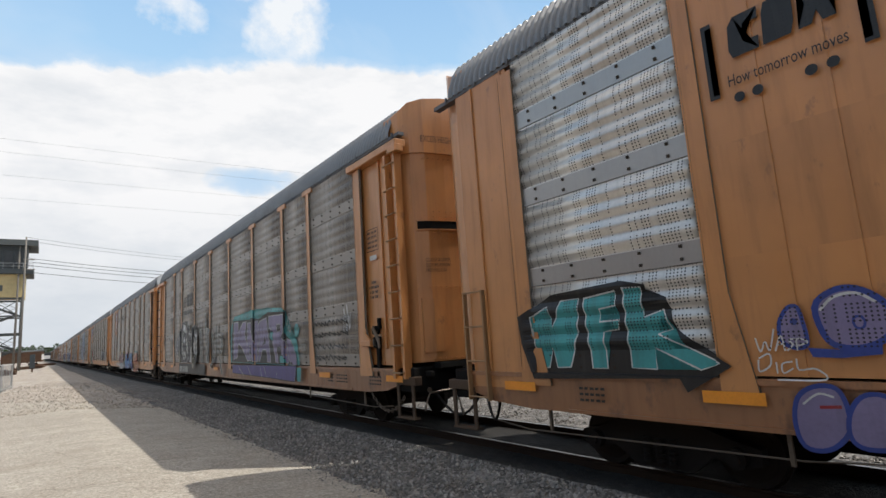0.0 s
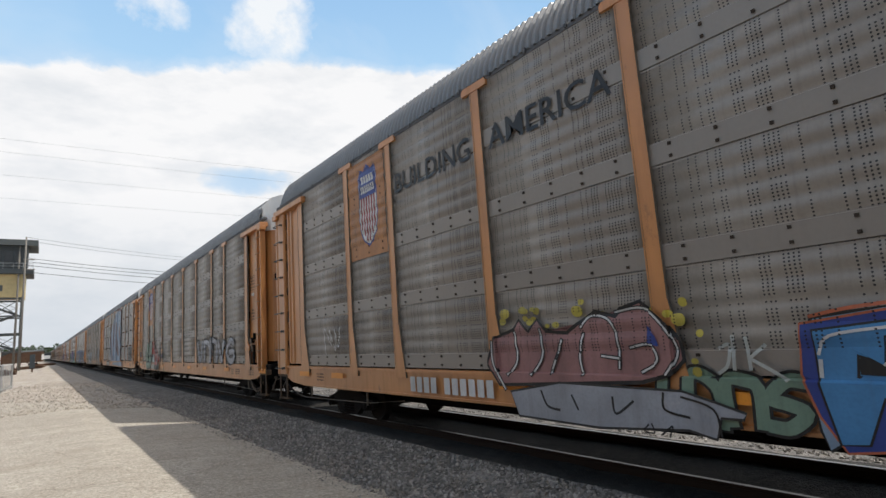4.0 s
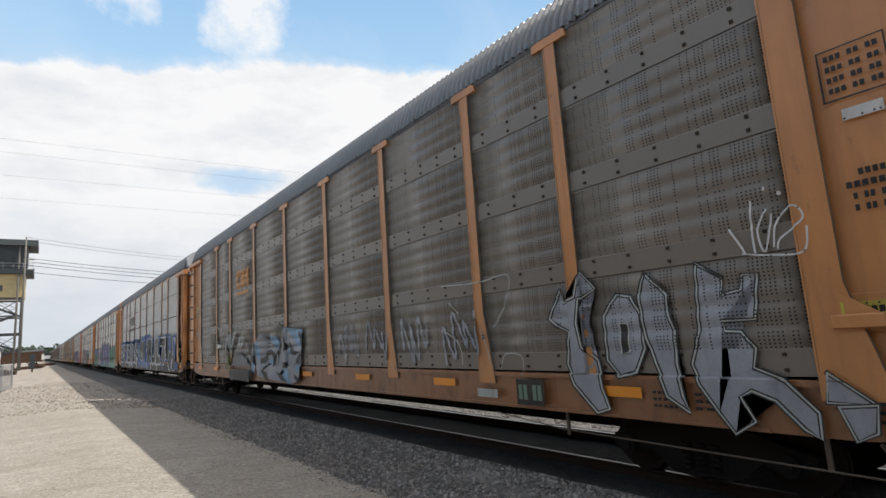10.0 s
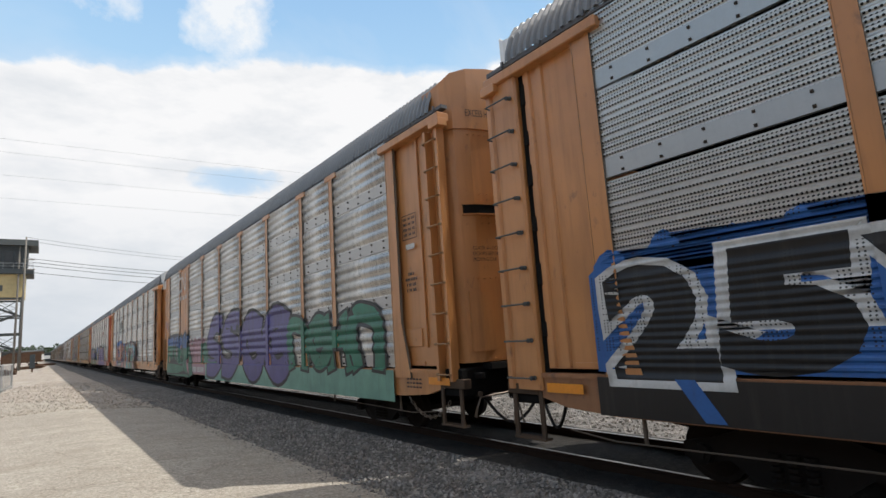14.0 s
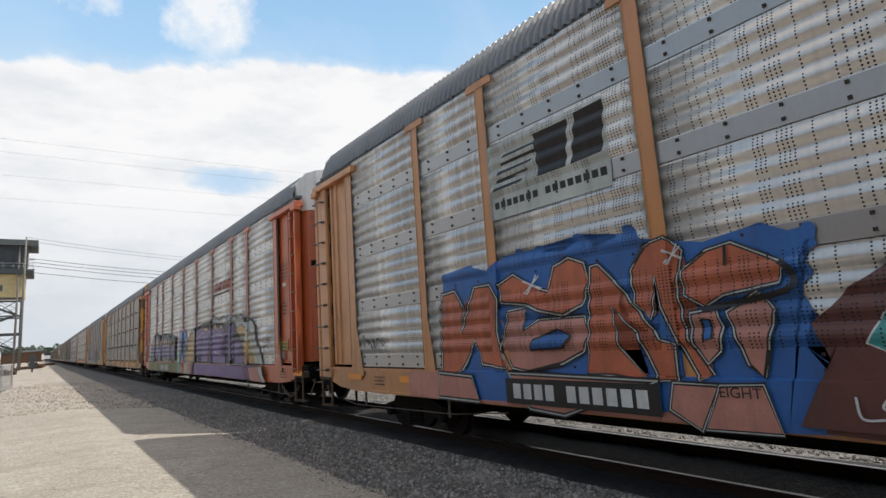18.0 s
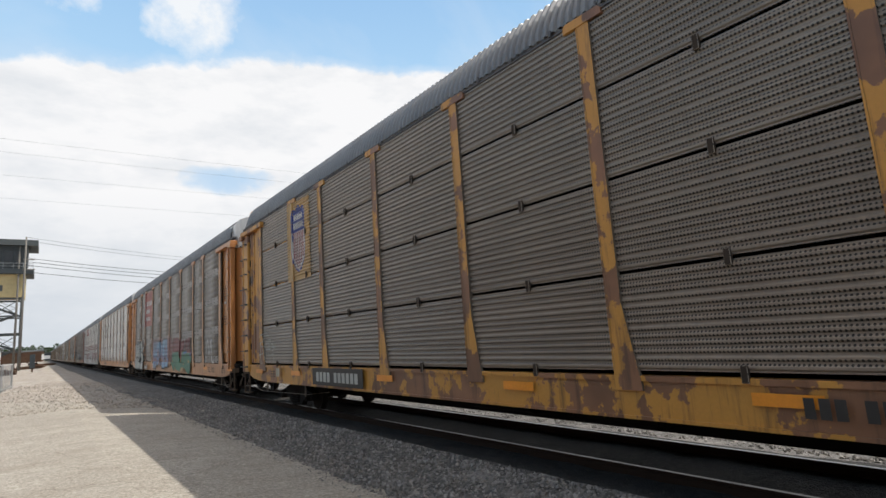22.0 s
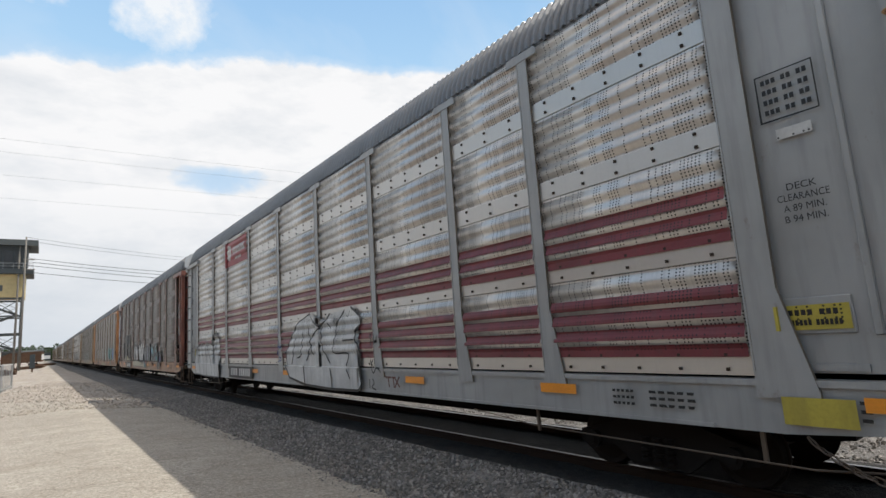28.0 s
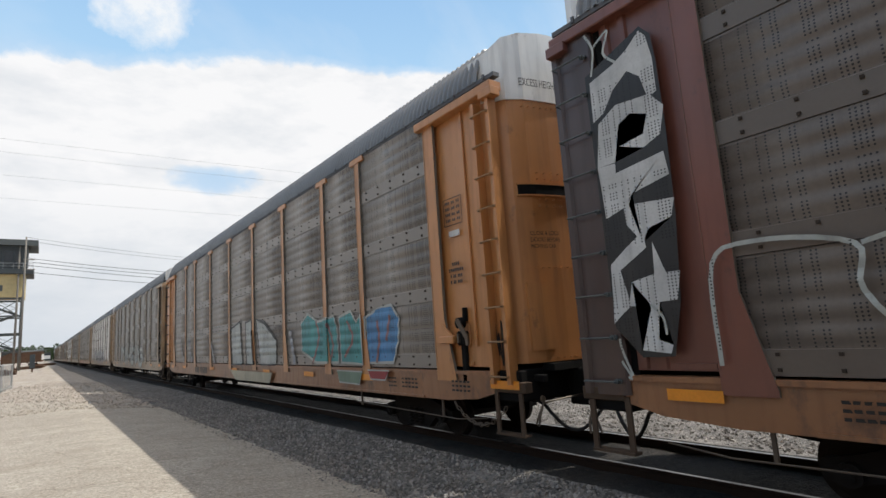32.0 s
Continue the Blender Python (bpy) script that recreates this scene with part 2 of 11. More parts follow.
TAN = (0.47, 0.2, 0.062)
M = {
    "tan": steel_paint("tan_paint", TAN, 0.25),
    "tan_greyed": steel_paint("greyed_tan_paint", (0.30, 0.2, 0.115), 0.3),
    "tan_rusty": steel_paint("rusty_tan_paint", (0.27, 0.115, 0.045), 0.6),
    "yellow": chipped_paint("chipped_yellow_paint", (0.5, 0.24, 0.04), (0.15, 0.07, 0.035)),
    "orange": steel_paint("orange_red_paint", (0.46, 0.095, 0.025), 0.2),
    "grey": steel_paint("pale_grey_paint", (0.3, 0.305, 0.3), 0.1),
    "brown": steel_paint("oxide_brown_paint", (0.17, 0.055, 0.035), 0.3, 0.5, (0.05, 0.03, 0.025)),
    "umber": steel_paint("dark_umber_paint", (0.05, 0.026, 0.022), 0.2),
    "white": steel_paint("white_end_paint", (0.72, 0.71, 0.68), 0.15),
    "roof": plain("galvanised_roof", (0.2, 0.205, 0.21), 0.5, 0.4, 0.25),
    "eave": plain("dark_eave_steel", (0.1, 0.1, 0.105), 0.6, 0.2),
    "black": plain("black_running_gear", (0.008, 0.0075, 0.007), 0.9),
    "soot": plain("sooty_steel", (0.016, 0.013, 0.011), 0.85),
    "wheel": plain("wheel_steel", (0.022, 0.017, 0.014), 0.75, 0.1),
    "bolt": plain("rusty_bolt_heads", (0.045, 0.034, 0.026), 0.75),
    "hose": plain("black_rubber", (0.012, 0.012, 0.012), 0.6),
    "post_edge": plain("dull_post_edge", (0.16, 0.135, 0.105), 0.6, 0.2),
    "step": plain("rusty_step_iron", (0.085, 0.058, 0.04), 0.75),
    "pipe": plain("dull_pipe_steel", (0.12, 0.09, 0.065), 0.55, 0.3),
    "rung": plain("worn_rung_steel", (0.3, 0.18, 0.09), 0.5, 0.3),
    "sheet_grey": sheet("grey_side_sheet", (0.262, 0.229, 0.195), grime=0.35, metal=0.25, band=(0.23, 0.203, 0.177), coat=0.35, rough=0.14),
    "sheet_dark": sheet("dark_grey_side_sheet", (0.195, 0.168, 0.138), grime=0.35, metal=0.25, band=(0.172, 0.15, 0.125), coat=0.4, rough=0.14),
    "sheet_silver_banded": sheet("banded_silver_side_sheet", (0.6, 0.575, 0.535), grime=0.3, metal=0.6, band=(0.28, 0.275, 0.27)),
    "sheet_silver": sheet("silver_side_sheet", (0.6, 0.57, 0.53), grime=0.35, metal=0.6, band=(0.5, 0.485, 0.455)),
    "sheet_slats": sheet("punched_slat_sheet", (0.26, 0.243, 0.225), True, 0.4, 0.5, rough=0.08),
    "sheet_slats_dark": sheet("dark_punched_slat_sheet", (0.235, 0.195, 0.155), True, 0.45, 0.4, rough=0.1),
    "sheet_slats_silver": sheet("silver_punched_sheet", (0.55, 0.54, 0.515), True, 0.3, 0.75, (0.34, 0.335, 0.325), True),
    "sheet_brown": sheet("rusty_side_sheet", (0.135, 0.108, 0.088), grime=0.4, metal=0.2, band=(0.12, 0.098, 0.08), coat=0.3, rough=0.16),
    "reflector": plain("orange_reflector", (0.75, 0.27, 0.02), 0.35),
    "decal_black": plain("black_lettering", (0.012, 0.012, 0.012), 0.55),
    "rail_side": plain("rusty_rail", (0.03, 0.018, 0.012), 0.8),
    "rail_top": plain("polished_rail", (0.28, 0.26, 0.24), 0.35, 1.0),
    "tie": plain("weathered_tie", (0.06, 0.045, 0.032), 0.9, 0.0, 0.4),
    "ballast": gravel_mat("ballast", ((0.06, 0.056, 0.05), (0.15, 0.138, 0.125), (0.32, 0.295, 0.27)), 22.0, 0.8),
    # Grease, with the shade under the cars put into the colour.
    "greasy_shade": gravel_mat("greasy_shaded_ballast", ((0.008, 0.007, 0.006), (0.02, 0.017, 0.014), (0.05, 0.042, 0.035)), 24.0, 0.8),
    "stone": plain("ballast_stone", (0.27, 0.26, 0.25), 0.9, 0.0, 0.55, 3.0),
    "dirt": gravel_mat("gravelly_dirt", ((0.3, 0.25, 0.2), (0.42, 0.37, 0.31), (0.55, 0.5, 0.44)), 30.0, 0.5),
    "pavement": pavement_mat(),
    "pole": plain("weathered_pole_wood", (0.2, 0.185, 0.165), 0.85),
    "steel_grey": plain("tower_steel", (0.09, 0.1, 0.1), 0.6, 0.3),
    "tower_dark": plain("dark_cladding", (0.035, 0.045, 0.05), 0.55),
    "tower_yellow": plain("yellow_cladding", (0.5, 0.4, 0.2), 0.6),
    "galv": plain("galvanised_fence", (0.4, 0.42, 0.43), 0.4, 0.6),
    "white_wall": plain("white_shed_wall", (0.7, 0.7, 0.68), 0.7),
    "rust": plain("rusty_scrap", (0.12, 0.07, 0.045), 0.85, 0.0, 0.5),
    "wire": plain("black_wire", (0.02, 0.02, 0.022), 0.6),
    "trunk": plain("bark", (0.1, 0.075, 0.055), 0.9),
    "leaf": plain("foliage", (0.055, 0.085, 0.035), 0.8, 0.0, 0.5, 0.6),
    "glass": plain("dark_window_glass", (0.02, 0.025, 0.03), 0.08),
}


# ---- mesh helpers ----
def box(bm, x0, x1, y0, y1, z0, z1, bevel=0.0, slot=0):
    vs = [bm.verts.new((x, y, z)) for x in (x0, x1) for y in (y0, y1) for z in (z0, z1)]
    fs = [bm.faces.new([vs[i] for i in q]) for q in ((0, 1, 3, 2), (4, 6, 7, 5), (0, 4, 5, 1), (2, 3, 7, 6), (0, 2, 6, 4), (1, 5, 7, 3))]
    for f in fs:
        f.material_index = slot
    if bevel:
        es = list({e for f in fs for e in f.edges})
        bmesh.ops.bevel(bm, geom=es, offset=bevel, segments=1, affect="EDGES")
    return bm


def prism(bm, loop, axis, a, b, slot=0):
    """A closed outline of 2D points, drawn out along an axis from a to b."""
    def at(p, d):
        return {"x": (d, p[0], p[1]), "y": (p[0], d, p[1]), "z": (p[0], p[1], d)}[axis]
    lo, hi = [bm.verts.new(at(p, a)) for p in loop], [bm.verts.new(at(p, b)) for p in loop]
    fs = [bm.faces.new((lo[i], lo[(i + 1) % len(loop)], hi[(i + 1) % len(loop)], hi[i])) for i in range(len(loop))]
    fs += [bm.faces.new(lo[::-1]), bm.faces.new(hi)]
    for f in fs:
        f.material_index = slot
    return bm


def tube(bm, points, radius, sides=6, slot=0):
    """A round bar along a line of points."""
    rings = []
    pts = [Vector(p) for p in points]
    for i, p in enumerate(pts):
        way = (pts[min(i + 1, len(pts) - 1)] - pts[max(i - 1, 0)]).normalized()
        side = way.orthogonal().normalized()
        up = way.cross(side)
        r = radius[i] if isinstance(radius, (list, tuple)) else radius
        rings.append([bm.verts.new(p + r * (math.cos(a) * side + math.sin(a) * up)) for a in [2 * math.pi * k / sides for k in range(sides)]])
    for r0, r1 in zip(rings, rings[1:]):
        best = min(range(sides), key=lambda s: (r0[0].co - r1[s].co).length)
        r1[:] = r1[best:] + r1[:best]
        for k in range(sides):
            bm.faces.new((r0[k], r0[(k + 1) % sides], r1[(k + 1) % sides], r1[k])).material_index = slot
    bm.faces.new(rings[0][::-1]).material_index = slot
    bm.faces.new(rings[-1]).material_index = slot
    return bm


def disc(bm, centre, axis, radius, depth, sides=24, slot=0):
    c = Vector(centre)
    d = {"x": Vector((1, 0, 0)), "y": Vector((0, 1, 0)), "z": Vector((0, 0, 1))}[axis] * depth / 2
    return tube(bm, [c - d, c + d], radius, sides, slot)


def mesh_of(name, bm, *materials, smooth=False):
    bmesh.ops.recalc_face_normals(bm, faces=bm.faces)
    me = bpy.data.meshes.new(name)
    bm.to_mesh(me)
    bm.free()
    for m in materials:
        me.materials.append(m)
    if smooth:
        for q in me.polygons:
            q.use_smooth = True
    return me


def piece(name, me, parent=None, m=None, material=None, label=""):
    """An object on a shared mesh; material: its own paint in the first slot."""
    ob = new(name, me)
    if parent is not None:
        ob.parent = parent
    if m is not None:
        ob.matrix_basis = m
    if material is not None and me.materials and material is not me.materials[0]:
        ob.material_slots[0].link = "OBJECT"
        ob.material_slots[0].material = material
    if label:
        ob["label"] = label
    return ob


def part(name, bm, material, parent, label="", m=None, smooth=False):
    mats = material if isinstance(material, (list, tuple)) else [material]
    return piece(name, mesh_of(name, bm, *mats, smooth=smooth), parent, m, None, label)


def structure(name, bm, material, label, category, kind="structure", smooth=False):
    mats = material if isinstance(material, (list, tuple)) else [material]
    return tagged(piece(name, mesh_of(name, bm, *mats, smooth=smooth)), label, category, kind=kind)


def thing(name, label, category, m=None, group=""):
    ob = tagged(new(name), label, category, group)
    ob.empty_display_size = 0.3
    if m is not None:
        ob.matrix_basis = m
    return ob


# ---- the ground ----
def flat(bm, corners, z):
    return bm.faces.new([bm.verts.new((x, y, z)) for x, y in corners])


def ground_z(x):
    """The pavement falls gently towards the track."""
    return 0.36 * max(0.0, min(1.0, (4.3 - x) / 3.3))


def ground_sheet(name, xs, ys, low, material, label, category):
    """A sheet over the ground's slope; ys gives the stretch along the track at each x."""
    bm = bmesh.new()
    cols = [[bm.verts.new((x, y0 + (y1 - y0) * j / 40, ground_z(x) + low)) for j in range(41)] for x, (y0, y1) in zip(xs, ys)]
    for c0, c1 in zip(cols, cols[1:]):
        for j in range(40):
            bm.faces.new((c0[j], c1[j], c1[j + 1], c0[j + 1]))
    return structure(name, bm, material, label, category)


ground_sheet("ground", [-1500, -40, 0, 1.0, 2.1, 3.2, 4.3, 9, 60, 2500], [(-1500, 3500)] * 10, -0.012, M["dirt"], "pale gravelly dirt ground reaching the horizon", "ground")
ground_sheet("pavement", [-45, -20, -1.4, 1.0, 1.7, 2.4, 3.2, 3.75, 4.1], [(-25, 50), (-25, 44), (-25, 31.3), (-25, 27), (-25, 25.6), (-25, 24.4), (-25, 23), (-25, 22), (-25, 21.2)], 0.0, M["pavement"], "worn, cracked and stained pale pavement beside the track", "pavement")


def ballast_height(x):
    """Height of the ballast bed across the track."""
    pts = ((3.3, 0.07), (3.9, 0.055), (4.3, 0.03), (4.8, 0.06), (5.55, 0.16), (8.35, 0.17), (9.3, 0.05), (11.0, 0.0), (40.0, -0.008))
    for (a, za), (b, zb) in zip(pts, pts[1:]):
        if a <= x <= b:
            return za + (zb - za) * (x - a) / (b - a)
    return 0.0


bm = bmesh.new()
xs = [3.3, 3.6, 3.9, 4.3, 4.7, 5.1, 5.55, 6.2, 6.94, 7.7, 8.35, 8.8, 9.3, 10.0, 11.0, 14.0, 22.0]
ys = [-30, -10] + [i * 0.5 for i in range(-10, 70)] + [40, 50, 65, 80, 110, 150, 220, 320, 480, 800]
grid = [[bm.verts.new((x + (0.25 * noise.noise(Vector((y * 0.7, 0, 0))) if x < 3.8 else 0), y, ballast_height(x) + 0.03 * noise.noise(Vector((x * 2.1, y * 2.1, 3))))) for x in xs] for y in ys]
for r0, r1 in zip(grid, grid[1:]):
    for i in range(len(xs) - 1):
        bm.faces.new((r0[i], r0[i + 1], r1[i + 1], r1[i]))
# The bed beneath the cars gets the near-black grease colour with shade painted in.
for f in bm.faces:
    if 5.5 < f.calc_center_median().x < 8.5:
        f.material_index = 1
structure("ballast_bed", bm, (M["ballast"], M["greasy_shade"]), "grey crushed-stone ballast bed under the track", "ballast", smooth=True)


def stones(name, count, x0, x1, y0, y1, lo, hi, label, seed):
    """Loose ballast stones, too many to count, as one mesh."""
    rng = np.random.RandomState(seed)
    base = np.array([(1, 0, 0), (-1, 0, 0), (0, 1, 0), (0, -1, 0), (0, 0, 1), (0, 0, -1)], float)
    tri = np.array([(0, 2, 4), (2, 1, 4), (1, 3, 4), (3, 0, 4), (2, 0, 5), (1, 2, 5), (3, 1, 5), (0, 3, 5)])
    verts, faces = [], []
    u = rng.rand(count)
    ys_ = y0 + (y1 - y0) * u ** 1.7
    xs_ = x0 + (x1 - x0) * rng.rand(count)
    for i in range(count):
        s = (lo * 0.7 + (hi * 1.4 - lo * 0.7) * rng.rand() ** 1.6) * np.array([1, rng.uniform(0.6, 1.2), rng.uniform(0.5, 0.9)])
        v = base * s * rng.uniform(0.7, 1.2, (6, 1))
        q = np.array(Euler(rng.uniform(0, 6.3, 3)).to_matrix())
        verts.append(v @ q.T + (xs_[i], ys_[i], max(ballast_height(xs_[i]), ground_z(xs_[i])) + 0.35 * lo))
        faces.append(tri + 6 * i)
    me = bpy.data.meshes.new(name)
    me.from_pydata(np.concatenate(verts).tolist(), [], np.concatenate(faces).tolist())
    k = M["stone"]
    me.materials.append(k)
    return tagged(new(name, me), label, "gravel", kind="stuff")


def stone_mat():
    k = Nodes("crushed_stone")
    isl = k.n.new("ShaderNodeNewGeometry").outputs["Random Per Island"]
    c = k.ramp(k.math("ADD", k.math("MULTIPLY", isl, 0.75), k.math("MULTIPLY", k.noise(k.coords(), 0.9, 5.0, 0.7), 0.3)), (0.0, (0.09, 0.084, 0.077)), (0.5, (0.2, 0.186, 0.17)), (1.0, (0.40, 0.375, 0.34)))
    f = k.noise(k.coords(), 70.0, 3.0)
    c = k.mix(k.ramp(f, (0.4, 0.0), (0.7, 0.4)), c, (0.12, 0.11, 0.1))
    k.bump(f, 0.2, 0.004)
    return k.done(c, 0.9)


M["stone"] = stone_mat()
stones("ballast_stones", 15000, 3.7, 5.5, 1.5, 26.0, 0.016, 0.036, "loose grey crushed stone along the rail", 3)
stones("ballast_stones", 7000, 8.5, 13.0, 0.0, 22.0, 0.018, 0.04, "loose grey crushed stone beyond the rails", 4)
stones("ballast_stones", 1500, 3.4, 4.1, 2.0, 20.0, 0.008, 0.02, "scattered pebbles on the pavement edge", 5)

def rubble_mat():
    k = Nodes("pale_rubble")
    isl = k.n.new("ShaderNodeNewGeometry").outputs["Random Per Island"]
    c = k.ramp(isl, (0.0, (0.22, 0.18, 0.14)), (0.5, (0.36, 0.32, 0.265)), (1.0, (0.5, 0.46, 0.4)))
    k.bump(k.noise(k.coords(), 50.0, 3.0), 0.2, 0.004)
    return k.done(c, 0.92)


rubble = stones("rubble", 9000, -7.0, 4.2, 23.0, 50.0, 0.012, 0.032, "pale broken rubble and gravel beyond the pavement", 6)
rubble.data.materials[0] = rubble_mat()

# ---- the track ----
track = tagged(thing("railway_track", "rusty steel rails on weathered wooden ties", "railway track"), kind="structure")
RAIL_PROFILE = ((-0.07, -0.18), (0.07, -0.18), (0.07, -0.165), (0.012, -0.14), (0.012, -0.05), (0.036, -0.035), (0.036, -0.006), (0.028, 0.0), (-0.028, 0.0), (-0.036, -0.006), (-0.036, -0.035), (-0.012, -0.05), (-0.012, -0.14), (-0.07, -0.165))
for sx in (-0.7525, 0.7525):
    bm = bmesh.new()
    prism(bm, [(TRACK + sx + a, RAIL + b) for a, b in RAIL_PROFILE], "y", -60, 850)
    for f in bm.faces:
        if f.calc_center_median().z > RAIL - 0.002:
            f.material_index = 1
    part("rail", bm, (M["rail_side"], M["rail_top"]), track)
bm = bmesh.new()
box(bm, -1.3, 1.3, -0.11, 0.11, -0.17, 0.0, 0.012)
tie_mesh = mesh_of("tie", bm, M["tie"])
bm = bmesh.new()
box(bm, -0.17, 0.17, -0.09, 0.09, 0.0, 0.016, 0.004)
for sx in (-0.11, 0.11):
    for sy in (-0.05, 0.05):
        box(bm, sx - 0.014, sx + 0.014, sy - 0.012, sy + 0.012, 0.016, 0.04)
plate_mesh = mesh_of("tie_plate", bm, M["rust"])
rng = random.Random(5)
for i in range(150):
    m = pose(TRACK + rng.uniform(-0.04, 0.04), -6 + i * 0.53, RAIL - 0.185, 0, 0, rng.uniform(-1.0, 1.0))
    tie = piece("tie", tie_mesh, track, m)
    if 8 < i < 60:
        piece("tie_plate", plate_mesh, tie, pose(-0.7525, 0, 0.001))


# ---- the autorack cars ----
# A car's own space: x across (the side that we see is at -HALF), y from its leading coupler to its trailing one, z from the rail tops.
POSTS = (2.45, 5.1, 6.97, 9.7, 12.45, 15.18, 17.93, 20.66, 22.53, 25.18)
ROW, BASE, TOP = 1.14, 1.25, 5.81
SILL = 0.74
POST_W = 0.2


def wave(u):
    """The rounded corrugation of a side sheet over one period, 0 to 1: a broad crest and a narrower trough."""
    return (0.5 - 0.5 * math.cos(2 * math.pi * u)) ** 0.8


def panel_mesh(width, kind, deep=0.038):
    """One side sheet: origin at its lower front corner, y along, z up, outside at -x."""
    bm = bmesh.new()
    if kind not in ("slats", "punched"):
        prof = [(0.0, 0.0), (-0.014, 0.004), (-0.014, 0.24), (-0.004, 0.246)]
        for i in range(4):
            prof += [(-0.004 - deep * wave(q / 6), 0.262 + 0.212 * (i + q / 6)) for q in range(6)]
        prof += [(-0.004, 1.11), (-0.004, ROW - 0.006), (0.02, ROW - 0.006), (0.02, 0.0)]
    else:
        prof = [(0.0, 0.028), (-0.012, 0.03)]
        z = 0.045
        if kind == "punched":
            prof += [(-0.026, 0.034), (-0.026, 0.27), (-0.012, 0.28)]
            z += 0.083 * 3
        while z < ROW - 0.05:
            prof += [(-0.012, z), (-0.03, z + 0.02), (-0.03, z + 0.044), (-0.012, z + 0.064)]
            z += 0.083
        prof += [(-0.012, ROW - 0.012), (0.02, ROW - 0.012), (0.02, 0.028)]
    prism(bm, prof, "y", 0.0, width)
    if kind not in ("slats", "punched"):
        n = max(3, round(width / 0.52))
        for i in range(n):
            y = (i + 0.5) * width / n
            for z in (0.06, 0.2):
                box(bm, -0.034, -0.013, y - 0.016, y + 0.016, z - 0.016, z + 0.016, slot=1)
    else:
        for y in [(q + 0.5) * width / 5 for q in range(5)] if kind == "punched" else ():
            for z in (0.08, 0.22):
                box(bm, -0.042, -0.024, y - 0.014, y + 0.014, z - 0.014, z + 0.014, slot=1)
        for y in (width * 0.5,) if kind == "slats" else ():
            box(bm, -0.06, -0.01, y - 0.035, y + 0.035, -0.07, 0.1, 0.006, slot=1)
    me = mesh_of("side_panel", bm, M["sheet_grey"], M["bolt"])
    if kind not in ("slats", "punched"):
        for q in me.polygons:
            q.use_smooth = 0.262 < q.center.z < 1.11 and q.normal.x < -0.2
    return me


def post_mesh(width, wide):
    bm = bmesh.new()
    w = width / 2
    prism(bm, [(w, 1.06), (w, 5.62), (-w, 5.62), (-w, 2.05), (-w - wide, 1.12), (-w - wide, 1.06)], "x", -0.048, 0.0)
    box(bm, -0.055, -0.047, -w, -w + 0.018, 2.05, 5.6)
    box(bm, -0.055, -0.047, w - 0.018, w, 1.3, 5.6)
    bmesh.ops.recalc_face_normals(bm, faces=bm.faces)
    bm.normal_update()
    # Faces turned along the car take the duller edge colour.
    for f in bm.faces:
        if abs(f.normal.y) > 0.5:
            f.material_index = 1
    return mesh_of("side_post", bm, M["tan"], M["post_edge"])


def cap_mesh():
    bm = bmesh.new()
    prism(bm, [(-0.3, 5.62), (0.3, 5.62), (0.3, 5.7), (0.26, 5.74), (-0.26, 5.74), (-0.3, 5.7)], "x", -0.06, 0.0)
    return mesh_of("post_cap", bm, M["tan"])


def sill_mesh():
    bm = bmesh.new()
    a, b = 1.05, PITCH - 1.05
    outline = [(a, 0.93), (a + 0.5, 0.80), (a + 1.3, SILL), (b - 1.3, SILL), (b - 0.5, 0.80), (b, 0.93), (b, BASE - 0.03), (a, BASE - 0.03)]
    prism(bm, outline, "x", -HALF - 0.01, -HALF + 0.11)
    box(bm, -HALF - 0.04, -HALF + 0.11, a, b, BASE - 0.085, BASE - 0.025)
    box(bm, -HALF - 0.03, -HALF + 0.05, 3.0, PITCH - 3.0, SILL, SILL + 0.04)
    return mesh_of("side_sill", bm, M["tan"])


def roof_mesh():
    """Corrugated roof sheet, the ridges running across the car."""
    prof = [(-1.525, 5.75), (-1.50, 5.90), (-1.40, 6.16), (-1.27, 6.36), (-1.05, 6.44), (-0.55, 6.5), (0.55, 6.5), (1.05, 6.44), (1.27, 6.36), (1.40, 6.16), (1.50, 5.90), (1.525, 5.75)]
    norm = []
    for i in range(len(prof)):
        p, q = prof[max(i - 1, 0)], prof[min(i + 1, len(prof) - 1)]
        d = math.hypot(q[0] - p[0], q[1] - p[1])
        norm.append((-(q[1] - p[1]) / d, (q[0] - p[0]) / d))
    y, rows, verts = 1.0, [], []
    step, lift = 0.135, 0.042
    while y < PITCH - 1.0:
        for dy, up in ((0.0, 0.0), (0.025, lift), (0.06, lift), (0.085, 0.0)):
            rows.append((y + dy, up))
        y += step
    for yy, up in rows:
        verts += [(x + nx * up, yy, z + nz * up) for (x, z), (nx, nz) in zip(prof, norm)]
    n = len(prof)
    faces = [(r * n + i, r * n + i + 1, (r + 1) * n + i + 1, (r + 1) * n + i) for r in range(len(rows) - 1) for i in range(n - 1)]
    me = bpy.data.meshes.new("roof")
    me.from_pydata(verts, [], faces)
    me.materials.append(M["roof"])
    return me


def eave_mesh():
    bm = bmesh.new()
    a, b = 0.6, PITCH - 0.6
    box(bm, -HALF - 0.03, -HALF + 0.1, a, b, 5.70, 5.765)
    y = a + 0.2
    while y < b:
        box(bm, -HALF - 0.055, -HALF - 0.028, y, y + 0.04, 5.72, 5.80)
        y += 0.19 * 4
    return mesh_of("eave_rail", bm, M["eave"])


END_PLAN = ((-1.40, 1.3), (-1.40, 1.04), (-1.36, 0.84), (-1.25, 0.66), (-1.0, 0.53), (-0.6, 0.44), (-0.2, 0.38), (0.25, 0.325))
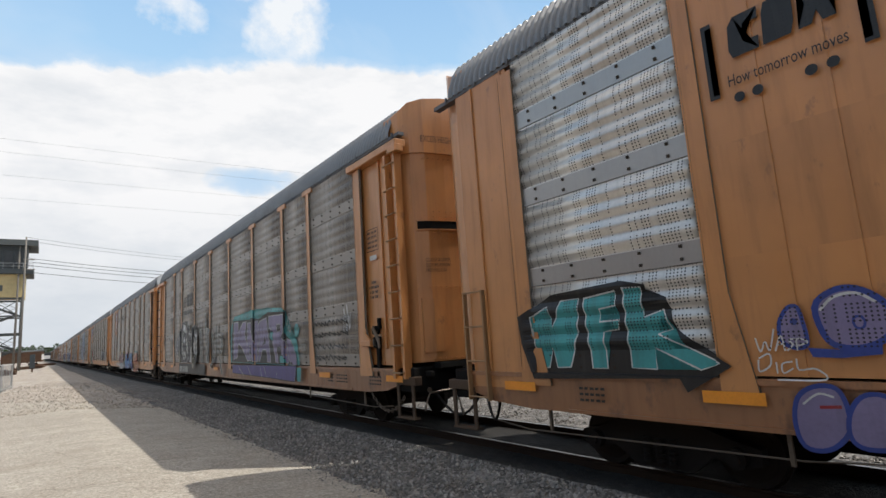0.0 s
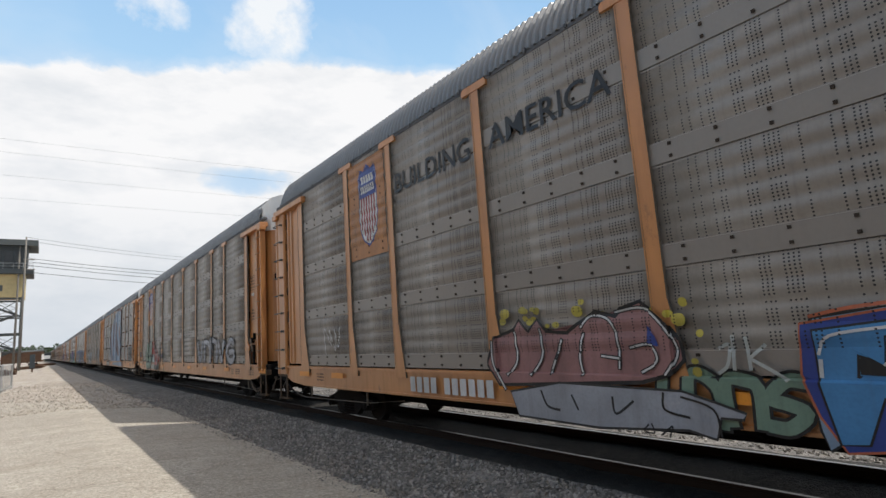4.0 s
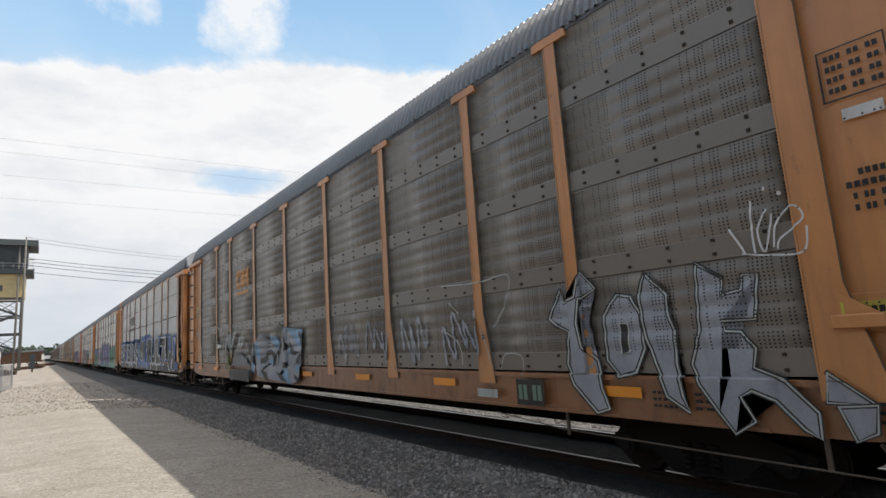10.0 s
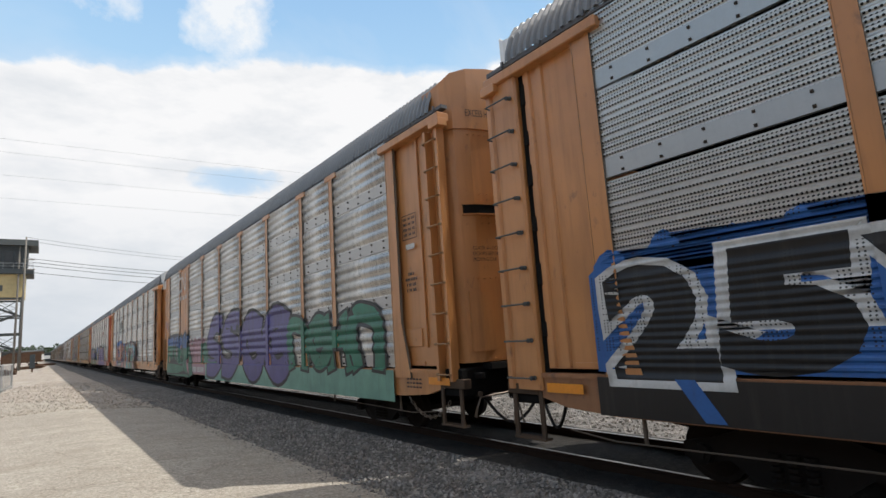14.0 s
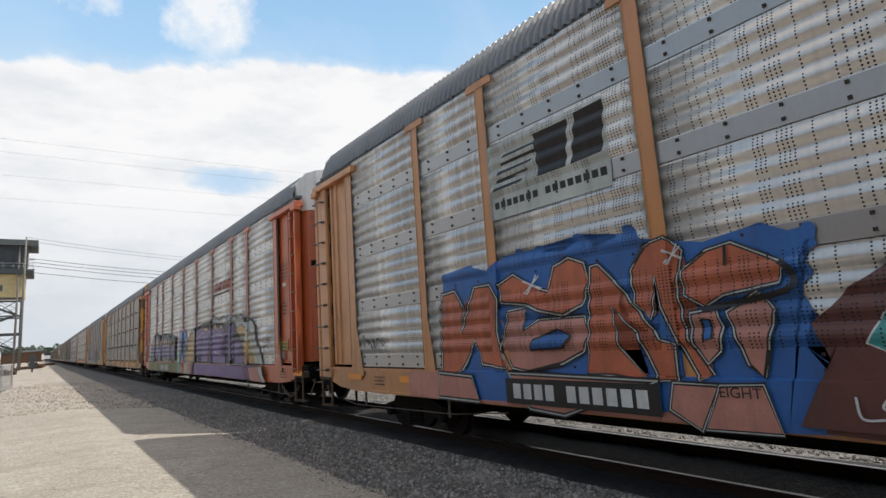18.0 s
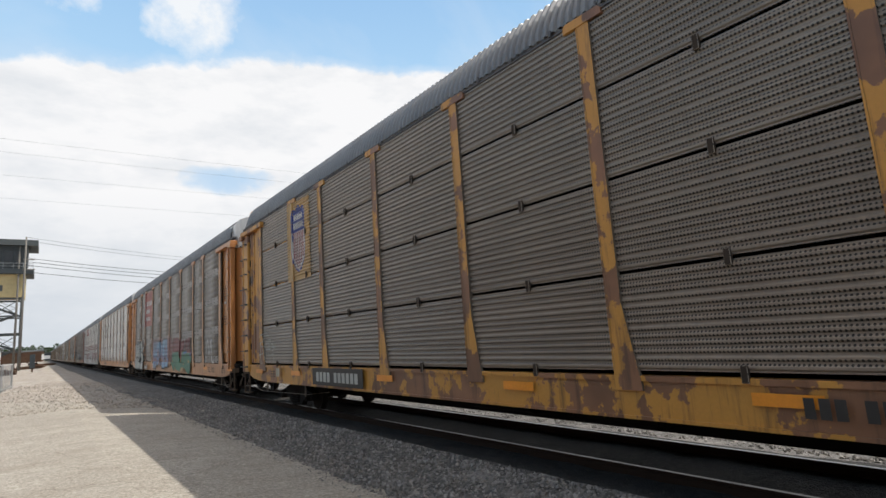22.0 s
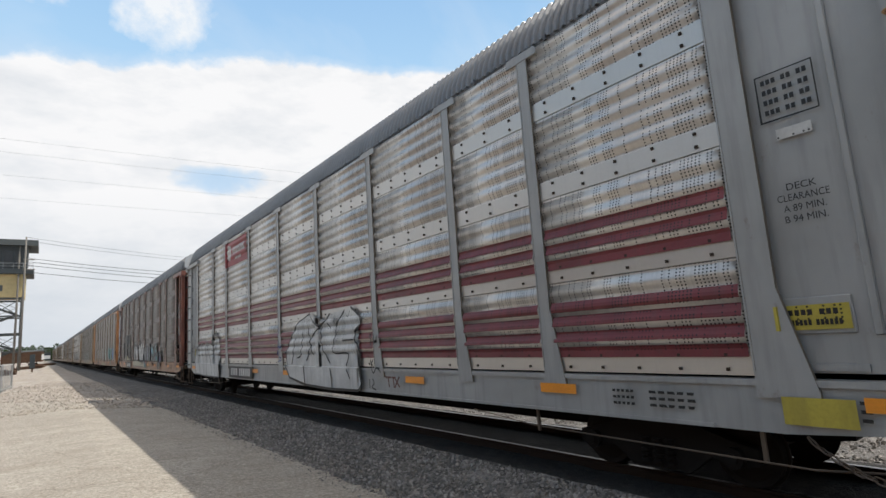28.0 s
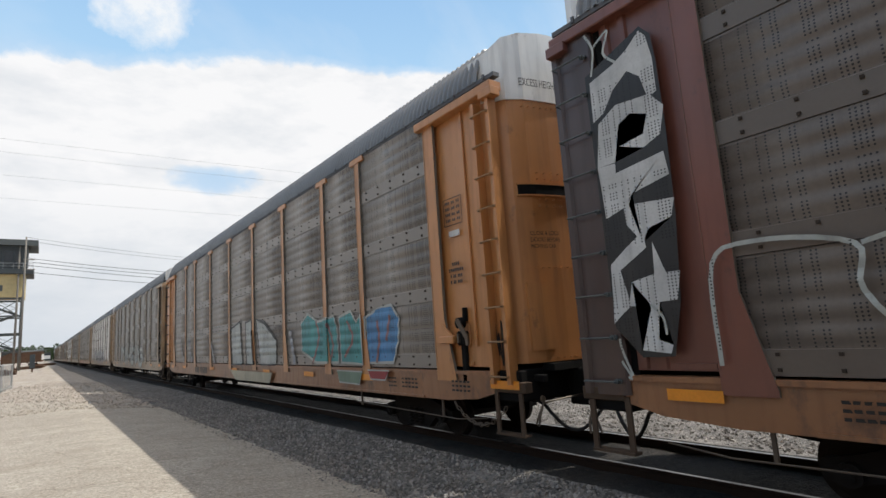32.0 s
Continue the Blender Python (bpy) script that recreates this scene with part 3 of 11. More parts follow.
FAR_PLAN = ((-1.40, 1.3), (-1.40, 0.84), (-1.32, 0.54), (-1.05, 0.38), (-0.6, 0.32), (-0.27, 0.325))


def end_top(x):
    pts = ((0.0, 6.58), (0.55, 6.57), (1.05, 6.5), (1.27, 6.41), (1.40, 6.21), (1.5, 5.9))
    for (a, za), (b, zb) in zip(pts, pts[1:]):
        if abs(x) <= b:
            return za + (zb - za) * (abs(x) - a) / (b - a)
    return 5.9


def end_door_mesh(side, flip, upper):
    """A rounded end door leaf; upper: its top section alone."""
    bm = bmesh.new()
    cut = 5.38
    cols = []
    for x, y in END_PLAN if side > 0 else FAR_PLAN:
        yy = PITCH - y if flip else y
        xx = x * side
        lo, hi = (cut, end_top(x)) if upper else (1.32, cut)
        cols.append([bm.verts.new((xx, yy, z)) for z in (lo, (lo + hi) / 2, hi)])
    for c0, c1 in zip(cols, cols[1:]):
        for i in range(2):
            bm.faces.new((c0[i], c0[i + 1], c1[i + 1], c1[i]))
    bmesh.ops.recalc_face_normals(bm, faces=bm.faces)
    bmesh.ops.solidify(bm, geom=bm.faces[:], thickness=0.03)
    for f in bm.faces:
        f.material_index = 0
    if not upper and side > 0:
        def at(x, out):
            for (xa, ya), (xb, yb) in zip(END_PLAN, END_PLAN[1:]):
                if xa <= x <= xb and xb > xa:
                    y = ya + (yb - ya) * (x - xa) / (xb - xa) - out
                    return PITCH - y if flip else y
            return 0.0

        def patch(x0, x1, z0, z1, out, slot=0):
            """A plate that lies on the door's bent face."""
            n = 8 if x1 - x0 > 0.3 else 2
            xs = [x0 + (x1 - x0) * k / n for k in range(n + 1)]
            for xa, xb in zip(xs, xs[1:]):
                v = [bm.verts.new((xx * side, at(xx, o), z)) for o in (0.0, out) for z in (z0, z1) for xx in (xa, xb)]
                for q in ((0, 1, 3, 2), (4, 6, 7, 5), (0, 4, 5, 1), (2, 3, 7, 6), (0, 2, 6, 4), (1, 5, 7, 3)):
                    bm.faces.new([v[k] for k in q]).material_index = slot
        patch(-1.19, -0.22, 3.84, 4.0, 0.034, 1)
        patch(-1.19 - 0.02, -0.22 + 0.02, 3.82, 3.842, 0.042)
        patch(-1.19 - 0.02, -0.22 + 0.02, 3.998, 4.02, 0.042)
        for z in (3.66, 3.76, 4.08, 4.18):
            for q in range(7):
                patch(-0.9 + q * 0.13, -0.885 + q * 0.13, z, z + 0.015, 0.046)
        patch(-1.2, -0.82, 1.5, 2.5, 0.04)
        for z in (1.36, 2.7, 5.26):
            for k in range(11):
                x = -1.05 + k * 0.11
                patch(x, x + 0.016, z, z + 0.016, 0.046)
        for z in [1.5 + 0.24 * k for k in range(16)]:
            patch(0.08, 0.096, z, z + 0.016, 0.046)
        patch(0.22, 0.245, 1.32, 5.36, 0.045, 1)
        for z in (1.8, 2.86, 4.85):
            patch(0.15, 0.24, z, z + 0.42, 0.075, 1)
    return mesh_of("end_door", bm, M["white"] if upper else M["tan"], M["black"], smooth=False)


def side_door_mesh():
    """The plain steel sheet between the end post and the ladder."""
    bm = bmesh.new()
    box(bm, -HALF + 0.06, -HALF + 0.1, 1.05, 2.36, 1.28, 5.6)
    box(bm, -HALF + 0.02, -HALF + 0.06, 1.52, 1.58, 1.6, 5.5, 0.008)
    box(bm, -HALF + 0.04, -HALF + 0.06, 1.66, 2.2, 1.3, 1.36)
    box(bm, -HALF + 0.035, -HALF + 0.06, 1.7, 2.25, 1.62, 1.95, 0.01)
    me = mesh_of("side_door", bm, M["tan"])
    bm = bmesh.new()
    box(bm, -HALF + 0.03, -HALF + 0.1, PITCH - 2.36, PITCH - 1.29, 1.28, 5.6)
    for y in (1.38, 1.62):
        prism(bm, [(-HALF - 0.005, PITCH - y - 0.04), (-HALF + 0.03, PITCH - y - 0.06), (-HALF + 0.03, PITCH - y + 0.06), (-HALF - 0.005, PITCH - y + 0.04)], "z", 1.3, 5.58)
    box(bm, -HALF + 0.01, -HALF + 0.03, PITCH - 2.2, PITCH - 1.75, 1.3, 1.36)
    return me, mesh_of("side_door", bm, M["tan"])


def stile_mesh():
    bm = bmesh.new()
    prism(bm, [(-0.035, 1.05), (0.035, 1.05), (0.035, 5.4), (-0.035, 5.4)], "x", -HALF - 0.1, -HALF + 0.06)
    return mesh_of("ladder_stile", bm, M["tan"])


def header_mesh():
    bm = bmesh.new()
    box(bm, -HALF - 0.13, -HALF + 0.12, 0.6, 2.7, 5.47, 5.62, 0.015)
    box(bm, -HALF - 0.16, -HALF + 0.04, 0.56, 0.86, 5.36, 5.5, 0.01)
    return mesh_of("header_beam", bm, M["tan"])


def rung_mesh():
    bm = bmesh.new()
    tube(bm, [(-HALF - 0.1, 0.74, 0), (-HALF - 0.14, 0.74, 0), (-HALF - 0.14, 1.09, 0), (-HALF - 0.1, 1.09, 0)], 0.014)
    for y in (0.74, 1.09):
        disc(bm, (-HALF - 0.108, y, 0), "x", 0.024, 0.02, 6)
    return mesh_of("ladder_rung", bm, M["rung"])


def fold_plate_mesh():
    """The trailing end's folded corner plate, which carries the rungs."""
    bm = bmesh.new()
    loop = [(-1.42, 0.555), (-1.53, 0.55), (-1.56, 0.57), (-1.56, 0.65), (-1.525, 0.68), (-1.525, 0.74), (-1.56, 0.76), (-1.565, 1.17), (-1.53, 1.2), (-1.46, 1.2), (-1.46, 1.16), (-1.5, 1.13), (-1.49, 0.61), (-1.42, 0.59)]
    prism(bm, [(x, PITCH - y) for x, y in loop], "z", 1.0, 5.5)
    return mesh_of("ladder_plate", bm, M["tan"])


def stand_off_rung_mesh():
    bm = bmesh.new()
    tube(bm, [(-1.56, PITCH - 0.64, 0), (-1.66, PITCH - 0.65, 0), (-1.66, PITCH - 1.08, 0), (-1.57, PITCH - 1.1, 0)], 0.013)
    for x, y in ((-1.58, 1.1), (-1.62, 1.08)):
        disc(bm, (x, PITCH - y, 0), "x", 0.032, 0.025, 8)
    return mesh_of("ladder_rung", bm, M["rung"])


def shade_strip_mesh():
    """A black strip standing for the shaded joint beside the trailing corner plate, with the hinge blocks on it."""
    bm = bmesh.new()
    box(bm, -HALF + 0.035, -HALF + 0.055, PITCH - 1.295, PITCH - 1.13, 1.2, 5.6)
    for i, z in enumerate((1.7, 2.4, 3.15, 3.8, 4.4, 5.0)):
        box(bm, -HALF - 0.01, -HALF + 0.04, PITCH - 1.335, PITCH - 1.25, z, z + (0.3 if i % 2 else 0.2), 0.008)
    return mesh_of("hinge_slot", bm, M["black"])


def flush_corner_mesh():
    """A plain trailing corner: one bent steel sheet with two upright seams."""
    bm = bmesh.new()
    prism(bm, [(-HALF - 0.02, PITCH - 2.4), (-HALF - 0.02, PITCH - 1.2), (-HALF + 0.04, PITCH - 1.12), (-HALF + 0.12, PITCH - 1.06), (-HALF + 0.12, PITCH - 1.12), (-HALF + 0.02, PITCH - 1.2), (-HALF + 0.02, PITCH - 2.4)], "z", 1.0, 5.78)
    me = mesh_of("corner_sheet", bm, M["tan"])
    bm = bmesh.new()
    box(bm, -0.03, 0.0, -0.02, 0.02, 1.26, 5.7, 0.006)
    return me, mesh_of("seam", bm, M["tan"])


def grab_ladder_mesh():
    """A short three-rung ladder low on the corner."""
    bm = bmesh.new()
    for y in (26.08, 26.52):
        box(bm, -HALF - 0.1, -HALF - 0.02, y - 0.014, y + 0.014, 0.8, 2.45)
    for z in (0.85, 1.38, 1.9, 2.43):
        tube(bm, [(-HALF - 0.09, 26.08, z), (-HALF - 0.09, 26.52, z)], 0.014)
    return mesh_of("grab_ladder", bm, M["rung"])


def back_plate_mesh():
    bm = bmesh.new()
    box(bm, -HALF + 0.05, -HALF + 0.07, 0.72, 1.12, 1.05, 5.4)
    return mesh_of("ladder_plate", bm, M["tan"])


def side_frame_mesh():
    """A cast truck side frame with its two axle boxes and springs."""
    bm = bmesh.new()
    prism(bm, [(-1.12, 0.30), (-0.93, 0.24), (-0.62, 0.32), (-0.36, 0.12), (0.36, 0.12), (0.62, 0.32), (0.93, 0.24), (1.12, 0.30), (1.12, 0.46), (0.85, 0.52), (0.42, 0.66), (-0.42, 0.66), (-0.85, 0.52), (-1.12, 0.46)], "x", -0.07, 0.07)
    for y in (-0.89, 0.89):
        disc(bm, (-0.1, y, 0.36), "x", 0.11, 0.12, 12)
        disc(bm, (-0.17, y, 0.36), "x", 0.06, 0.04, 8)
    for y in (-0.16, 0.0, 0.16):
        for i in range(5):
            disc(bm, (-0.085, y, 0.2 + i * 0.06), "z", 0.06, 0.035, 8)
    return mesh_of("side_frame", bm, M["soot"])


def wheelset_mesh():
    bm = bmesh.new()
    tube(bm, [(-1.0, 0, 0), (1.0, 0, 0)], 0.08, 12)
    for s in (-1, 1):
        tube(bm, [(s * 0.69, 0, 0), (s * 0.72, 0, 0), (s * 0.721, 0, 0), (s * 0.82, 0, 0)], [0.385, 0.385, 0.358, 0.353], 28)
        for k in range(28 // 2):
            a = 2 * math.pi * k / 14
            if k % 7 == 0:
                disc(bm, (s * 0.825, 0.2 * math.cos(a), 0.2 * math.sin(a)), "x", 0.05, 0.02, 8)
        tube(bm, [(s * 0.815, 0, 0), (s * 0.83, 0, 0), (s * 0.86, 0, 0)], [0.3, 0.28, 0.12], 20)
    return mesh_of("wheelset", bm, M["wheel"])


def coupler_mesh(flip):
    bm = bmesh.new()
    s = -1 if flip else 1
    o = PITCH if flip else 0.0
    box(bm, -0.11, 0.11, *sorted((o + s * 0.12, o + s * 1.6)), 0.68, 0.9, 0.02)
    prism(bm, [(-0.17, o + s * 0.3), (-0.2, o + s * 0.05), (-0.1, o - s * 0.1), (0.02, o - s * 0.06), (0.02, o + s * 0.06), (0.17, o + s * 0.08), (0.17, o + s * 0.3)], "z", 0.64, 0.94)
    return mesh_of("coupler", bm, M["soot"])


def under_mesh():
    bm = bmesh.new()
    box(bm, -0.24, 0.24, 1.4, PITCH - 1.4, 0.62, 1.1)
    prism(bm, [(2.2, 1.09), (2.2, 0.5), (3.0, 0.4), (6.0, 0.37), (PITCH - 6.0, 0.37), (PITCH - 3.0, 0.4), (PITCH - 2.2, 0.5), (PITCH - 2.2, 1.09)], "x", -0.34, 0.34)
    box(bm, -HALF + 0.1, HALF - 0.1, 1.2, PITCH - 1.2, 1.08, 1.16)
    for i in range(9):
        y = 2.4 + i * (PITCH - 4.8) / 8
        box(bm, -HALF + 0.1, HALF - 0.1, y - 0.06, y + 0.06, 0.86, 1.09)
    tube(bm, [(-0.7, 3.0, 0.66), (-0.7, PITCH - 3.0, 0.66)], 0.03)
    box(bm, -0.95, -0.45, 12.4, 13.8, 0.5, 0.95, 0.05)
    tube(bm, [(-0.8, 14.6, 0.72), (-0.8, 16.0, 0.72)], 0.2, 12)
    return mesh_of("underframe", bm, M["black"])


def far_wall_mesh():
    bm = bmesh.new()
    box(bm, HALF - 0.06, HALF, 1.0, PITCH - 1.0, 0.8, 5.82)
    return mesh_of("far_side_wall", bm, M["sheet_dark"])


def deck_mesh():
    bm = bmesh.new()
    for z in (2.9, 4.35):
        box(bm, -HALF + 0.12, HALF - 0.1, 1.3, PITCH - 1.3, z, z + 0.05)
    return mesh_of("deck", bm, M["soot"])


def step_mesh():
    """A hanging step below the corner of a car."""
    bm = bmesh.new()
    for y in (0.62, 1.12):
        box(bm, -HALF - 0.02, -HALF + 0.01, y - 0.035, y + 0.035, 0.34, 0.98)
    box(bm, -HALF - 0.04, -HALF + 0.1, 0.58, 1.16, 0.33, 0.36)
    box(bm, -HALF - 0.03, -HALF + 0.12, 0.5, 1.1, 0.93, 1.08, 0.01)
    return mesh_of("corner_step", bm, M["step"])


def end_beam_mesh():
    bm = bmesh.new()
    box(bm, -HALF + 0.02, HALF - 0.02, 0.62, 1.15, 0.8, 1.24, 0.02)
    box(bm, -1.0, 1.0, 0.4, 0.62, 1.2, 1.3)
    box(bm, -0.5, 0.5, 0.2, 0.62, 0.66, 1.2, 0.03)
    box(bm, -1.22, -1.14, 0.42, 0.62, 1.06, 1.16, 0.01)
    return mesh_of("end_beam", bm, M["black"])


def hose_mesh():
    bm = bmesh.new()
    pts = [(-0.35 - 0.5 * t, 0.05 + 1.0 * t, 0.72 - 0.42 * math.sin(math.pi * min(1, t * 1.15)) ) for t in [i / 12 for i in range(13)]]
    tube(bm, pts, 0.026, 7)
    return mesh_of("brake_hose", bm, M["hose"])


def lever_mesh():
    """The cut lever: a bent bar with a handle at the corner of the car."""
    bm = bmesh.new()
    tube(bm, [(-0.1, 0.35, 0.82), (-1.0, 0.4, 0.8), (-1.28, 0.42, 0.78), (-1.36, 0.42, 0.62), (-1.38, 0.44, 0.48)], 0.016)
    tube(bm, [(-1.28, 0.42, 0.78), (-1.3, 0.5, 0.62), (-1.31, 0.56, 0.48)], 0.014)
    disc(bm, (-1.28, 0.42, 0.84), "y", 0.045, 0.03, 8)
    return mesh_of("uncoupling_lever", bm, M["pipe"])


def brake_rod_mesh():
    """A pale pipe slung below the sill beside the truck, with two hangers."""
    bm = bmesh.new()
    tube(bm, [(-HALF + 0.1, 6.9, 0.62), (-HALF + 0.08, 5.6, 0.5), (-HALF + 0.06, 2.2, 0.44), (-HALF + 0.1, 1.5, 0.5)], 0.011, 6)
    for y in (5.5, 2.6):
        box(bm, -HALF + 0.06, -HALF + 0.09, y - 0.02, y + 0.02, 0.44, 0.78)
    return mesh_of("brake_pipe", bm, M["pipe"])


def chain_mesh():
    """A slack chain hung between the sill and the corner step."""
    bm = bmesh.new()
    n = 17
    for i in range(n):
        t0 = (i + 0.5) / n
        c = Vector((-HALF + 0.02, 2.2 - 1.25 * t0, 0.72 - 0.34 * 4 * t0 * (1 - t0) * 0.9))
        way = Vector((0, -1.25, -0.306 * 4 * (1 - 2 * t0))).normalized() * 0.055
        wide = (Vector((0.03, 0, 0)) if i % 2 else Vector((0, 0.3, 0.95)).normalized() * 0.03)
        tube(bm, [c - way, c - way * 0.5 + wide, c + way * 0.5 + wide, c + way, c + way * 0.5 - wide, c - way * 0.5 - wide, c - way], 0.009, 5)
    return mesh_of("chain", bm, M["pipe"])


def hand_brake_mesh():
    """A lever hand brake: oily housing, pale pierced lever, chain guard below."""
    bm = bmesh.new()
    box(bm, -HALF - 0.06, -HALF + 0.06, 1.72, 1.95, 1.62, 1.85, 0.03)
    disc(bm, (-HALF - 0.03, 1.84, 1.98), "x", 0.09, 0.1, 12)
    box(bm, -HALF - 0.01, -HALF + 0.06, 1.78, 1.9, 1.05, 1.64, 0.015)
    box(bm, -HALF - 0.02, -HALF + 0.06, 1.74, 1.8, 2.0, 2.22, 0.01)
    prism(bm, [(1.9, 2.02), (1.83, 2.06), (1.62, 1.78), (1.6, 1.62), (1.65, 1.62), (1.68, 1.74)], "x", -HALF - 0.1, -HALF - 0.07, slot=1)
    box(bm, -HALF - 0.09, -HALF - 0.05, 1.83, 1.88, 1.66, 1.82, 0.008, slot=1)
    return mesh_of("hand_brake", bm, M["black"], M["pipe"])


def brake_bracket_mesh():
    bm = bmesh.new()
    box(bm, -HALF - 0.1, -HALF + 0.02, 1.98, 2.36, 1.66, 1.78, 0.012)
    prism(bm, [(2.02, 1.78), (2.3, 1.78), (2.3, 1.98)], "x", -HALF - 0.07, -HALF - 0.04)
    return mesh_of("brake_bracket", bm, M["tan"])


MESH = {}
for kind in ("ribbed", "soft", "slats", "punched"):
    for i, (a, b) in enumerate(zip(POSTS, POSTS[1:])):
        w = round(b - a - POST_W + 0.02, 2)
        MESH.setdefault((kind, w), panel_mesh(w, kind, 0.038 if kind == "ribbed" else 0.018))
MESH.update(post=post_mesh(POST_W, 0.15), end_post=post_mesh(0.3, 0.22), cap=cap_mesh(), sill=sill_mesh(), roof=roof_mesh(), eave=eave_mesh(),
            stile=stile_mesh(), header=header_mesh(), rung=rung_mesh(), plate=back_plate_mesh(), frame=side_frame_mesh(),
            wheels=wheelset_mesh(), under=under_mesh(), far=far_wall_mesh(), deck=deck_mesh(), step=step_mesh(), beam=end_beam_mesh(), hose=hose_mesh(),
            lever=lever_mesh(), brake=hand_brake_mesh(), rod=brake_rod_mesh(), chain=chain_mesh(), bracket=brake_bracket_mesh())
for f in (False, True):
    MESH["coupler", f] = coupler_mesh(f)
    for s in (1, -1):
        for u in (False, True):
            MESH["end", s, f, u] = end_door_mesh(s, f, u)
MIRROR = Matrix.Translation((0, PITCH, 0)) @ Matrix.Diagonal((1, -1, 1, 1))
for k in ("header", "step", "beam", "hose", "lever", "rod", "chain"):
    me = MESH[k].copy()
    me.transform(MIRROR)
    me.flip_normals()
    MESH[k, "rear"] = me
MESH["side_door"], MESH["side_door", "rear"] = side_door_mesh()
MESH["corner"], MESH["seam"] = flush_corner_mesh()
MESH["grab"] = grab_ladder_mesh()
MESH["plate", "rear"], MESH["rung", "rear"], MESH["slot"] = fold_plate_mesh(), stand_off_rung_mesh(), shade_strip_mesh()
AXLES = {-0.89: [], 0.89: []}


def autorack(label, panels, paint, sill, ends, slats=False, upper="white", roof="roof", flat_bays=(), ladder=None, brake=True, flush=False):
    """One covered car carrier. flat_bays: bays closed by plain steel instead of punched sheets."""
    car = thing("autorack_car", label, "railcar", group="train of autorack cars")
    kind = "punched" if panels == "sheet_slats_silver" else "slats" if slats else "ribbed" if "silver" in panels else "soft"
    for b, (y0, y1) in enumerate(zip(POSTS, POSTS[1:])):
        w = round(y1 - y0 - POST_W + 0.02, 2)
        for r in range(4):
            if b in flat_bays:
                bm = bmesh.new()
                prism(bm, [(0.02, 0)] + [(0.02, w), (-0.02, w)] + [(x, yy + d) for yy in (2 * w / 3, w / 3) for x, d in ((-0.02, 0.02), (-0.032, 0.02), (-0.032, -0.02), (-0.02, -0.02))] + [(-0.02, 0)], "z", 0, ROW)
                part("plain_panel", bm, M[paint], car, "", pose(-HALF, y0 + POST_W / 2 - 0.01, BASE + r * ROW))
            else:
                piece("side_panel", MESH[kind, w], car, pose(-HALF, y0 + POST_W / 2 - 0.01, BASE + r * ROW), M[panels])
    for i, y in enumerate(POSTS):
        end = i in (0, len(POSTS) - 1)
        if not end:
            post = piece("side_post", MESH["post"], car, pose(-HALF, y, 0), M[paint])
            piece("post_cap", MESH["cap"], post, None, M[paint])
        else:
            piece("end_post", MESH["end_post"], car, pose(-HALF, y + (-0.06 if i == 0 else 0.06), 0), M[paint])
    piece("side_sill", MESH["sill"], car, None, M[sill])
    piece("roof", MESH["roof"], car, None, M[roof], "grey corrugated metal roof")
    piece("eave_rail", MESH["eave"], car)
    piece("underframe", MESH["under"], car)
    piece("far_side_wall", MESH["far"], car)
    piece("deck", MESH["deck"], car)
    for rear in (False, True):
        g = (lambda k: MESH[k, "rear"]) if rear else (lambda k: MESH[k])
        if rear and flush:
            corner = piece("corner_sheet", MESH["corner"], car, None, M[paint])
            for y in (1.6, 2.3):
                piece("seam", MESH["seam"], corner, pose(-HALF - 0.02, PITCH - y, 0), M[paint])
            piece("grab_ladder", MESH["grab"], car)
        else:
            piece("side_door", g("side_door"), car, None, M[paint])
            piece("header_beam", g("header"), car, None, M[paint])
            lad = piece("ladder_plate", g("plate"), car, None, M[ladder if rear and ladder else paint])
            if rear:
                piece("hinge_slot", MESH["slot"], car)
            else:
                for y in (0.74, 1.09):
                    piece("ladder_stile", g("stile"), lad, pose(0, y, 0), M[paint])
            for i in range(9):
                piece("ladder_rung", g("rung"), lad, pose(0, 0, 1.16 + i * 0.5), M["steel_grey" if rear else "rung"])
        for s in (1, -1):
            piece("end_door", MESH["end", s, rear, False], car, None, M[ends])
            piece("end_door_top", MESH["end", s, rear, True], car, None, M[upper])
        piece("corner_step", g("step"), car)
        piece("end_beam", g("beam"), car)
        piece("coupler", MESH["coupler", rear], car)
        piece("brake_hose", g("hose"), car)
        piece("uncoupling_lever", g("lever"), car)
        piece("brake_pipe", g("rod"), car)
        if not rear:
            piece("safety_chain", g("chain"), car)
        truck = piece("truck", MESH["frame"], car, pose(-1.0, PITCH - 3.95 if rear else 3.95, 0))
        piece("side_frame", MESH["frame"], truck, pose(2.0, 0, 0, 0, 0, 180))
        for dy in AXLES:
            AXLES[dy].append(piece("wheelset", MESH["wheels"], truck, pose(1.0, dy, 0.356)))
    if brake:
        piece("hand_brake", MESH["brake"], car)
        piece("brake_bracket", MESH["bracket"], car, None, M[paint])
    return car


